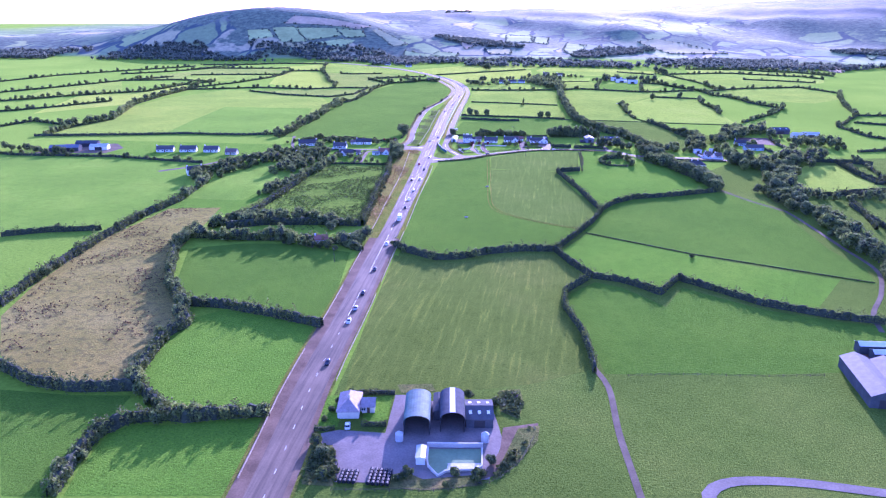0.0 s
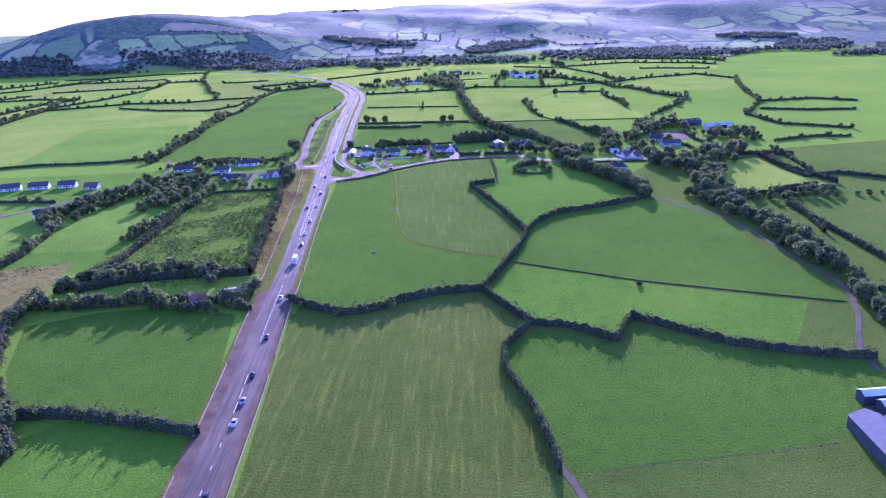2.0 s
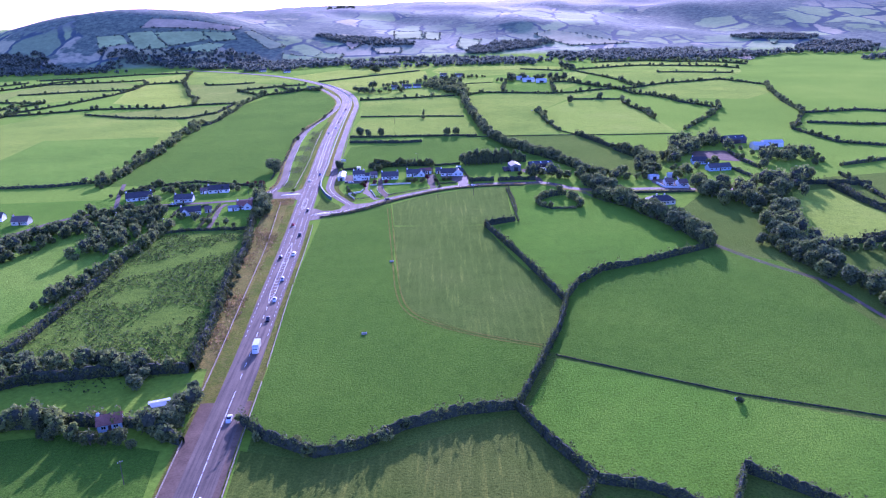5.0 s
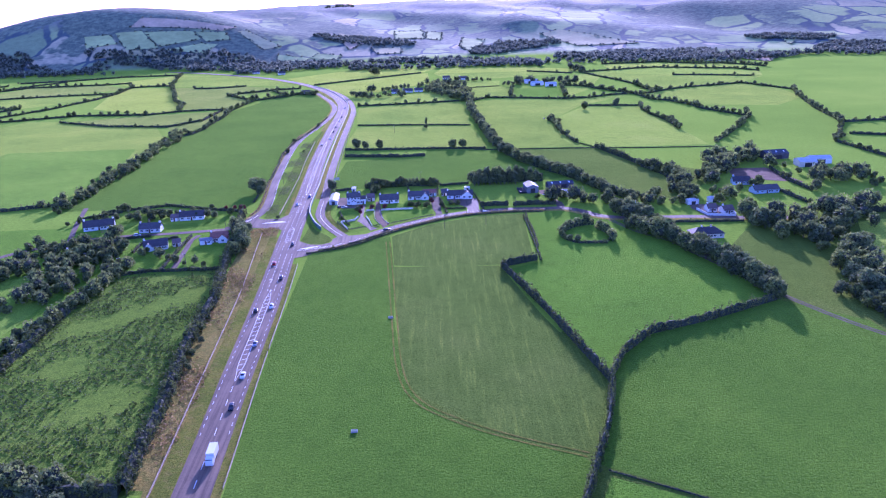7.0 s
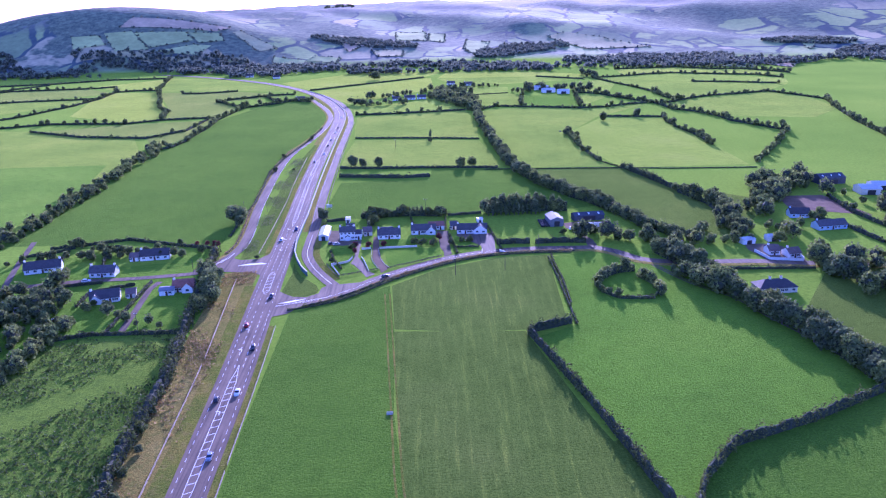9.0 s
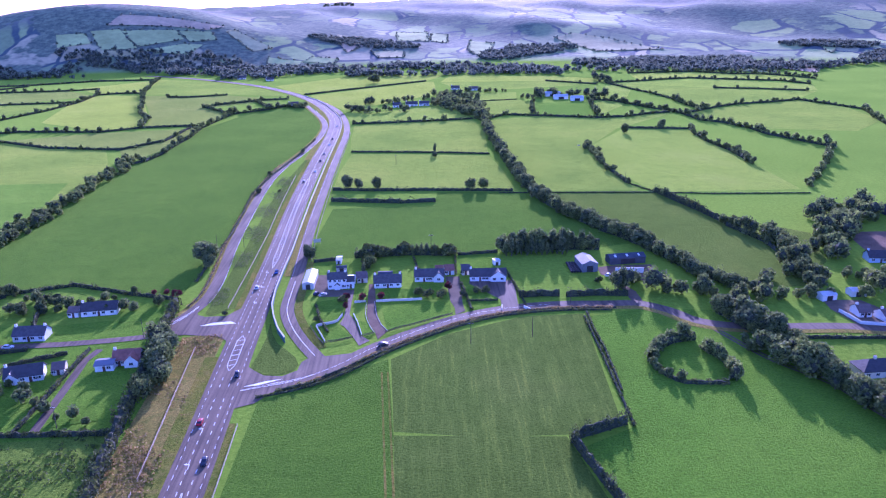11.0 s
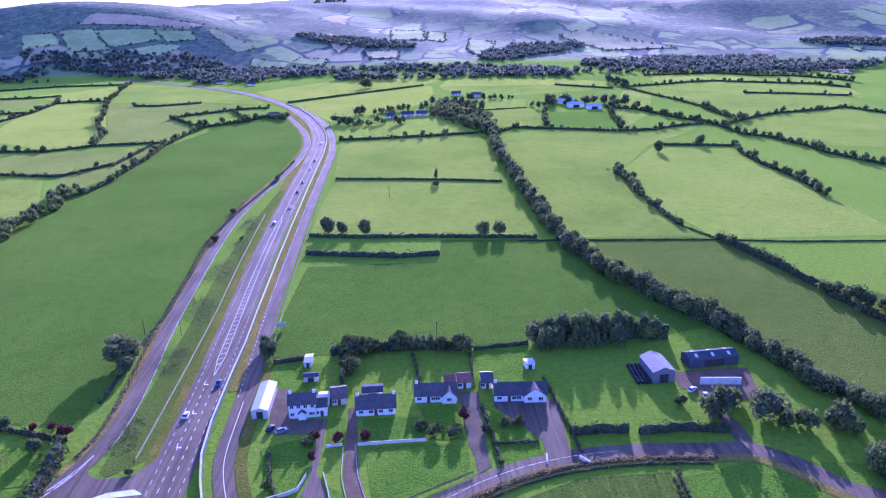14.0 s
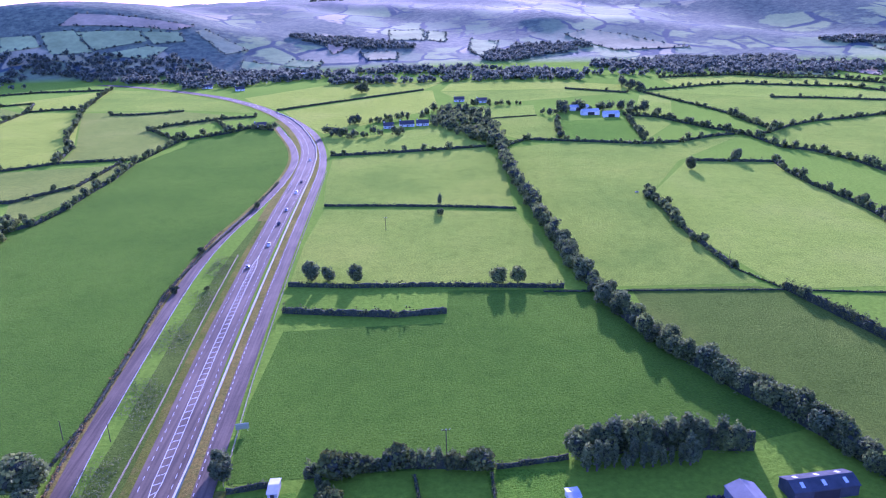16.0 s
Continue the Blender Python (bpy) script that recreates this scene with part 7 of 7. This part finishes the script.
# cottage among trees
house((-104.2, -8), 17, 7.4, 6.0, 2.6, 4.6, RENDER_BLUE, TILE_RED, "small pale blue cottage with a rusty roof", 2, 1, 1)
shed((-91.2, 2.5), 19, 6.8, 4.4, 2.2, 2.6, RENDER_CREAM, TIN_PALE, "open-fronted shed with a bright white roof")
# cluster along the lane of trees
house((149.1, 232.4), 3, 17.4, 8.2, 2.7, 5.6, RENDER_CREAM, SLATE, "broad cream bungalow with a hipped roof", 5, 1, 2, hip=True)
house((176.7, 282.3), 0, 5.4, 7, 2.5, 4.6, RENDER_WHITE, TILE_BROWN, "brown-roofed cottage inside white walls", 2, 1, 1)
house((184.5, 277), 8, 6.4, 7, 2.5, 4.6, RENDER_WHITE, TILE_BROWN, "brown-roofed cottage inside white walls", 2, 1, 1)
shed((171, 300), 10, 7, 5, 2.6, 3.6, RENDER_WHITE, TIN_PALE, "small white shed with a bright roof")
shed((186, 304), 0, 7, 5, 2.6, 3.6, RENDER_WHITE, TIN_PALE, "small white shed with a bright roof")
house((222.5, 319.8), 7, 17.4, 7.6, 2.6, 5.0, RENDER_BLUE, SLATE, "long pale bungalow beside a lane", 5, 1, 1)
house((219, 346), -8, 11.4, 7.6, 2.6, 5.2, RENDER_BLUE, SLATE, "pale blue cottage with a slate roof", 3, 1, 1)
shed((276.8, 420), 7, 19, 12, 4.4, 6.6, TIN_GREY, TIN_GREY, "large grey tin farm shed", lights=3)
shed((288.5, 391), -5, 13, 12, 4.0, 6.0, RENDER_CREAM, TIN_PALE, "pale-roofed farm shed in a farmyard")
shed((302, 401), -5, 16, 9, 4.0, 5.6, RENDER_WHITE, TIN_PALE, "pale-roofed farm shed in a farmyard")
wall_run("garden_wall", [(172, 289), (174, 276), (190, 272), (192, 284)], 1.4, 0.35, RENDER_WHITE, "white yard wall round two cottages")
patch("yard", [(170, 292), (173, 275), (191, 271), (193, 286), (188, 300), (172, 302)], 0.118, GRAVEL, "pale gravel cottage yard", "yard")

shed((-420, 236), 12, 26, 10, 3.6, 5.6, TIN_GREY, TIN_BLUE, "long grey farm shed among trees")
shed((-388, 248), 12, 16, 9, 3.4, 5.2, RENDER_WHITE, TIN_PALE, "pale-roofed farm shed in a yard")
shed((-410, 262), 12, 20, 9, 3.6, 5.4, TIN_GREY, TIN_GREY, "long grey farm shed among trees")
patch("farmyard", [(-430, 228), (-366, 236), (-362, 262), (-380, 284), (-428, 276)], 0.13, GRAVEL, "pale farmyard among sheds", "yard")
far_trees([(-470, 240), (-440, 244), (-430, 232), (-410, 226), (-395, 232)], 4.0, 7, 3.0, "dark trees round a farmyard", 200, 0.7)
# far farmsteads
for x, y, a, L in ((-12, 932, 8, 14), (4, 936, -4, 12), (-28, 925, 5, 10), (178, 968, 4, 18), (196, 952, -3, 16), (172, 1000, 0, 20), (-158, 950, 12, 12), (52, 1095, 0, 12), (78, 1080, 5, 12), (-298, 1300, 10, 14), (-242, 1262, 20, 12), (-176, 1425, 0, 16), (-480, 1480, 5, 30), (-560, 1490, 0, 26)):
    if L > 15:
        shed((x, y), a, L, 9, 4, 6, RENDER_WHITE, TIN_PALE, "far farm shed with a pale roof")
    else:
        house((x, y), a, L, 7, 2.8, 5.6, RENDER_WHITE, SLATE, "far white farmhouse with a dark roof", 3, 1, 1)

# ---------- roadside farm ----------
patch("farmyard", [(-50.3, -199.5), (-45, -197), (-30, -197.2), (-30.7, -172.8), (-27.8, -172.5), (4.2, -182), (7.3, -197.2), (4, -218), (-16.4, -222), (-40, -224), (-45, -217.7)], 0.118, YARD, "grey concrete and gravel farmyard", "yard")
patch("farmyard", [(7.2, -190), (18.5, -186), (18, -192.9), (14, -196), (10.5, -207), (5.5, -216), (-4, -221.5), (-14.6, -222.4), (1.3, -217), (6.5, -203.6)], 0.12, EARTH, "bare brown earth beside the farmyard", "yard")
patch("lawn", [(-40.4, -175), (-31.6, -173.5), (-30.5, -193), (-38.7, -193)], 0.124, LAWN, "bright clipped farmhouse lawn", "lawn")
patch("lawn", [(-54, -176), (-47.8, -174.5), (-46, -195), (-52.5, -197)], 0.124, LAWN, "farmhouse garden with clipped bushes", "lawn")
hedge([(-38.6, -193.6), (-30.4, -193)], 1.7, 1.6, 40, 0.3, None, "clipped dark garden hedge")
hedge([(-47, -173.5), (-31, -172)], 1.8, 1.8, 20, 0.35, None, "clipped dark garden hedge")
hedge([(-53, -198), (-46.5, -197)], 1.5, 1.5, 40, 0.3, None, "clipped dark garden hedge")
house((-40.2, -189.4), 97, 12.5, 7.0, 2.7, 5.6, RENDER_CREAM, TILE_PALE, "cream farmhouse with a pale hipped roof", 3, 1, 1, hip=True)
house((-39.8, -186), 8, 4.2, 6.0, 2.5, 4.2, RENDER_CREAM, TILE_PALE, "low rear wing of the farmhouse", 1, 1, 0, cat="outbuilding")
arch_barn((-24, -197.5), 5.5, 8.2, 17, 4.6, 2.4, TIN_GREEN, "open hay barn with a rounded green tin roof")
arch_barn((-12.7, -194.6), 5.5, 7.8, 16, 4.6, 2.6, TIN_GREY, "open hay barn with a rounded dark tin roof", True)
shed((-15.6, -188), 5.5, 2.8, 12, 3.4, 3.8, TIN_GREY, TIN_GREY, "tin lean-to between two barns", "y", False)
shed((-4.7, -191.4), 5.5, 8.8, 12.5, 3.2, 4.6, TIN_GREY, TIN_GREY, "slate-grey tin cattle shed with roof lights", lights=3)
patch("pit_ledge", [(-8.6, -211.4), (1.2, -210.4), (1.4, -213.3), (-8.6, -215.1)], 0.142, PALE_CONCRETE, "pale dried edge of the slurry pit", "pit")
patch("slurry_pit", [(-15.2, -204.6), (0.9, -203), (1.5, -213.5), (-8.7, -215.4), (-10.9, -218.3), (-14.5, -213.2)], 0.13, SLURRY, "green slurry pit behind the barns", "pit")
wall_run("farm_wall", [(-15.4, -204.6), (-14.7, -213.2), (-11, -218.6), (-8.7, -215.7), (1.6, -213.8), (1.1, -203)], 0.8, 0.4, PALE_CONCRETE, "pale concrete rim of the slurry pit")
shed((-18.0, -213.2), 4, 2.7, 6.6, 2.4, 2.7, RENDER_WHITE, TIN_PALE, "white box trailer body in the yard", "y", False)
for x, y in ((-24.9, -200.8), (1.8, -198.4)):
    root = new("silo")
    root.matrix_basis = pose(x, y, 0)
    part("drum", tube(1.25, 0, 2.6, 18), TIN_PALE, root)
    part("cone", tube(1.3, 2.603, 3.5, 18, r1=0.15), TIN_PALE, root)
    tagged(root, "small pale round feed silo", "silo", "feed silos")


def bale(x, y, z=0.0, ang=0.0, proto=[]):
    if not proto:
        a = np.linspace(0, 2 * math.pi, 16, endpoint=False)
        v, f = [], []
        for k, (r, o) in enumerate(((0.5, -0.6), (0.62, -0.5), (0.64, 0.5), (0.5, 0.6))):
            v += [(math.cos(t) * r, o, 0.64 + math.sin(t) * r) for t in a]
            if k:
                f += [((k - 1) * 16 + i, (k - 1) * 16 + (i + 1) % 16, k * 16 + (i + 1) % 16, k * 16 + i) for i in range(16)]
        ob = mesh_ob("silage_bale", v, f + [tuple(range(16)), tuple(range(48, 64))], BLACK_WRAP)
        proto.append(tagged(ob, "round black-wrapped silage bale", "bale", "silage bales"))
        ob.matrix_basis = pose(x, y, z, 0, 0, ang)
        return ob
    return copy_thing(proto[0], pose(x, y, z, 0, 0, ang))


for i in range(4):
    for j in range(4):
        bale(-38.4 + i * 1.36, -224.0 + j * 1.5, 0.12, random.uniform(-6, 6))
for i in range(5):
    for j in range(5):
        bale(-30.2 + i * 1.36, -224.0 + j * 1.5, 0.12, random.uniform(-6, 6))
for i in range(4):
    for j in range(9):
        bale(70.6 + i * 1.36, 344 + j * 1.5, 0.0, random.uniform(-6, 6))

# ---------- large farm ----------
patch("farmyard", [(141, -133), (148, -116), (172, -108), (190, -130), (190, -195), (150, -195)], 0.118, EARTH, "muddy farmyard with concrete aprons", "yard")
for x, w, rf, ln in ((130.6, 9.6, TIN_SLATE, 31), (140.6, 9.0, TIN_SLATE, 29), (150.2, 11.0, TIN_SLATE, 28)):
    shed((x, -164), -3, w, ln, 4.4, 6.4, TIN_GREY, rf, "long tin cattle shed in a row of sheds", "y")
shed((144.5, -121.5), 2, 12.6, 4.6, 3.6, 4.6, TIN_GREY, RENDER_WHITE, "open shed with a bright white roof")
shed((147.5, -127.5), 2, 12.6, 4.4, 3.2, 4.2, TIN_GREY, RENDER_WHITE, "open shed with a bright white roof")
shed((146, -176), -4, 8, 7, 3.2, 4.2, TIN_BLUE, TIN_PALE, "pale-roofed lean-to at the farm")

# ---------- vehicles ----------
CAR_PAINT = {"white": plain("white_car_paint", (0.75, 0.75, 0.75), 0.03, 1.0, 0.25, bumps=0.0, spec=0.6), "dark": plain("dark_car_paint", (0.03, 0.032, 0.04), 0.05, 1.0, 0.25, bumps=0.0, spec=0.6), "silver": plain("silver_car_paint", (0.42, 0.43, 0.45), 0.03, 1.0, 0.25, 0.6, bumps=0.0), "red": plain("red_car_paint", (0.42, 0.03, 0.03), 0.05, 1.0, 0.25, bumps=0.0, spec=0.6), "blue": plain("blue_car_paint", (0.05, 0.09, 0.25), 0.05, 1.0, 0.25, bumps=0.0, spec=0.6)}
CARS = {}


def loft(sections):
    """Skin over cross-sections of (x, half width, z low, z high)."""
    v, f = [], []
    for k, (x, hw, a, b) in enumerate(sections):
        v += [(x, -hw, a), (x, hw, a), (x, hw, (a + b) / 2), (x, hw * 0.9, b), (x, -hw * 0.9, b), (x, -hw, (a + b) / 2)]
        if k:
            for i in range(6):
                j = (i + 1) % 6
                f.append((6 * k - 6 + i, 6 * k + i, 6 * k + j, 6 * k - 6 + j))
    n = len(v)
    return np.array(v), f + [(5, 4, 3, 2, 1, 0), tuple(range(n - 6, n))]


def wheel(root, x, y, r=0.31, w=0.2):
    m = pose(x, y, r, 90)
    t = part("wheel", turned(tube(r, -w / 2, w / 2, 14), m), TYRE, root)
    part("rim", turned(tube(r * 0.6, -w / 2 - 0.01, w / 2 + 0.01, 10), m), STEEL, t, "alloy rim")


def car(x, y, heading, colour, z=0.13):
    m = pose(x, y, z, 0, 0, heading)
    if colour in CARS:
        return copy_thing(CARS[colour], m)
    root = new("car")
    part("body", loft([(-2.1, 0.7, 0.35, 0.8), (-1.9, 0.84, 0.2, 0.92), (-0.9, 0.88, 0.18, 0.95), (0.9, 0.88, 0.18, 0.93), (1.7, 0.84, 0.2, 0.8), (2.1, 0.7, 0.12, 0.62)]), CAR_PAINT[colour], root)
    part("glasshouse", loft([(-1.75, 0.66, 0.9, 0.95), (-1.2, 0.72, 0.9, 1.38), (0.3, 0.72, 0.9, 1.38), (1.0, 0.68, 0.9, 0.95)]), GLASS, root, "dark tinted car windows")
    part("roof", loft([(-1.25, 0.6, 1.383, 1.41), (-0.9, 0.66, 1.383, 1.46), (0.1, 0.66, 1.383, 1.46), (0.35, 0.58, 1.383, 1.41)]), CAR_PAINT[colour], root)
    for sx in (-1.3, 1.3):
        for sy in (-0.78, 0.78):
            wheel(root, sx, sy)
    for sy in (-0.5, 0.5):
        part("headlight", box(2.02, 2.1, sy - 0.16, sy + 0.16, 0.5, 0.62), LAMP_GLASS, root, "clear headlight")
    tagged(root, f"{colour} saloon car on the road", "car", "cars")
    root.matrix_basis = m
    CARS[colour] = root
    return root


def truck(x, y, heading):
    root = new("lorry")
    root.matrix_basis = pose(x, y, 0.13, 0, 0, heading)
    part("cargo_box", box(-4.0, 1.9, -1.2, 1.2, 0.9, 3.4), CAR_PAINT["white"], root)
    part("cab", loft([(2.0, 1.15, 0.5, 2.7), (3.2, 1.15, 0.5, 2.6), (3.9, 1.1, 0.5, 1.8)]), CAR_PAINT["white"], root)
    part("windscreen", box(3.35, 3.62, -0.95, 0.95, 1.75, 2.3), GLASS, root)
    part("chassis", box(-3.9, 3.4, -0.5, 0.5, 0.5, 0.88), DARK_IN, root)
    for sx in (-2.8, -1.6, 2.8):
        for sy in (-1.0, 1.0):
            wheel(root, sx, sy, 0.158, 0.28)
    return tagged(root, "white box lorry on the main road", "lorry")


def on_road(y, off, colour, rev=False):
    p, u = spot(MAIN, S_OF(y))
    a = math.degrees(math.atan2(u[1], u[0])) + (180 if rev else 0)
    return car(p[0] + u[1] * off, p[1] - u[0] * off, a, colour)


for y, off, c, r in ((-152, 2.2, "dark", True), (-113, 2.0, "white", True), (-99, 2.1, "silver", True), (-80, 2.0, "dark", True), (-47, 2.2, "dark", True), (-4, 2.0, "white", True), (76, 2.4, "dark", True), (98, 2.3, "white", True), (124, 2.4, "silver", True), (162, 3.2, "white", True), (158, -3.0, "dark", False), (197, 3.0, "dark", True), (219, -3.0, "red", False), (250, 3.2, "dark", True), (335, -3.2, "white", False), (355, 3.0, "blue", True), (579, 2.4, "white", True), (617, 2.2, "dark", True), (646, 2.4, "silver", True), (688, 2.4, "white", True), (717, 2.4, "dark", True), (790, 2.4, "white", True), (546, -2.6, "silver", False)):
    on_road(y, off, c, r)
p, u = spot(MAIN, S_OF(46.7))
truck(p[0] + u[1] * 2.2, p[1] - u[0] * 2.2, math.degrees(math.atan2(u[1], u[0])) + 180)
car(-42.7, -195, 100, "white", 0.12)
car(-18.4, 270.6, 30, "dark", 0.15)
car(-50.5, 325, 70, "dark", 0.12)
car(-47, 323.5, 30, "silver", 0.12)
car(-165, 279, 5, "white", 0.02)
car(87, 338, 40, "white", 0.12)
car(90, 334, 70, "silver", 0.12)

# ---------- field things ----------
for x, y in ((104.6, -6.2), (-22.8, 58.1), (-13.3, 144.7), (142.6, 659.7)):
    root = new("cattle_trough")
    root.matrix_basis = pose(x, y, 0.1)
    part("tank", join([box(-1.0, 1.0, -0.5, -0.4, 0, 0.6), box(-1.0, 1.0, 0.4, 0.5, 0, 0.6), box(-1.0, -0.9, -0.4, 0.4, 0, 0.6), box(0.9, 1.0, -0.4, 0.4, 0, 0.6), box(-0.9, 0.9, -0.4, 0.4, 0, 0.1)]), CONCRETE, root)
    part("water", box(-0.898, 0.898, -0.398, 0.398, 0.1, 0.48), SLURRY, root)
    tagged(root, "small concrete cattle trough in a pasture", "trough", "cattle troughs")
root = new("road_sign")
root.matrix_basis = pose(-58.6, 399, 0.1, 0, 0, 8)
part("panel", box(-2.0, 2.0, -0.06, 0.06, 0.9, 2.9), STEEL, root, "grey back of a metal sign panel")
for x in (-1.5, 1.5):
    part("sign_post", tube(0.06, 0, 2.88, 8, x, 0.13), STEEL, root)
tagged(root, "large roadside sign seen from behind", "sign")


# ---------- rough ground round the roadside farm ----------
SCRUB = grass("scrub_grass", (0.09, 0.1, 0.03), (0.14, 0.13, 0.04), (0.24, 0.17, 0.07), tuft=0.6, clump=(0.05, 0.06, 0.02), patch=0.12)
for pts, z in (([(-51, -206), (-45, -205.6), (-40.6, -218.7), (-40, -226), (-49, -226)], 0.124), ([(-25, -219), (-20.5, -217), (-15, -220), (0.8, -216), (2.5, -221), (-14, -225), (-24, -225)], 0.126), ([(12, -190), (19, -187.5), (18.2, -196.4), (12.2, -208.7), (4.8, -218), (8, -206)], 0.128), ([(-31.3, -165.4), (-19, -163.4), (-17, -168.6), (-28.8, -171.4)], 0.12), ([(5, -166), (12.5, -164), (14, -174), (12, -184), (6, -180)], 0.122)):
    patch("rough_ground", pts, z, SCRUB, "rough brown scrub beside the farmyard", "scrub")
for pts, n in (([(-51, -206), (-45, -206), (-40.6, -218), (-40, -225), (-49, -225)], 160), ([(-24, -219.6), (-15, -221), (1, -217), (2, -221), (-14, -224.4), (-24, -224.4)], 160), ([(12, -191), (18.6, -188), (17.6, -196), (12, -208), (5, -217.6), (9, -205)], 150), ([(5, -167), (12, -165), (13.4, -174), (11.6, -183), (6.4, -179)], 90)):
    tufts(pts, n, 0.8, HEDGE_LEAF, "low brambles and weeds beside the farmyard", "brambles")
patch("manure_heap_ground", [(6.5, -168), (9.4, -166.2), (12, -168), (11.4, -172), (8, -173)], 0.13, DARK_IN, "dark wet silage clamp floor", "ground")
for x, y, h in ((-47, -212, 3.4), (-43, -220, 2.6), (-22, -221, 2.0), (-8, -222.5, 1.8), (0, -219.5, 2.0), (8, -211, 1.6), (14, -199, 1.5), (2, -216.4, 2.2)):
    tree(x, y, h, "bush", 1.2)["group"] = "farmyard bushes"

# ---------- hedges and trees beyond the field lane ----------
hedge([(236, 118), (235, 61), (234, -3)], 3.6, 2.8, 10, 0.5)
hedge([(207, -27), (222, -26), (250, -30)], 3.6, 2.8, 10, 0.5)
hedge([(291, 261), (282, 208), (284, 186)], 3.2, 2.8, 8, 0.5)
hedge([(282, 186), (312, 194), (340, 165)], 3.2, 2.8, 8, 0.5)
far_trees([(240, 130), (273, 131), (310, 133)], 9, 5.0, 2.0, "dark green hedgerow trees", 220, 0.7)
belt([(204, -12), (198, -32), (193, -55), (190, -78)], 4.0, 7.5, 3.0, ("round", "round", "willow"), "trees along the field lane")

# gardens and drives of the bungalows
for pts, h in (([(-132, 214), (-132, 241), (-132, 275)], 1.8), ([(-156, 246), (-157, 263), (-139, 272)], 1.8),
               ([(-184, 271), (-169, 273), (-156, 276)], 1.7), ([(-215, 319), (-198, 327), (-193, 333)], 1.8),
               ([(-164, 298), (-174, 329), (-167, 330)], 2.8), ([(-192, 314), (-194, 328)], 2.0)):
    hedge(pts, h, 1.6, 12, 0.34, None, "clipped dark green garden hedge beside a bungalow")
for pts in ([(-126, 217), (-128, 243), (-130, 266), (-128, 275)], [(-222, 347), (-212, 308), (-200, 267)]):
    tagged(ribbon("garden_drive", np.array(pts, float), -1.5, 1.5, 0.158, OLD_ASPHALT),
           "narrow asphalt drive past a garden hedge", "drive", kind="structure")
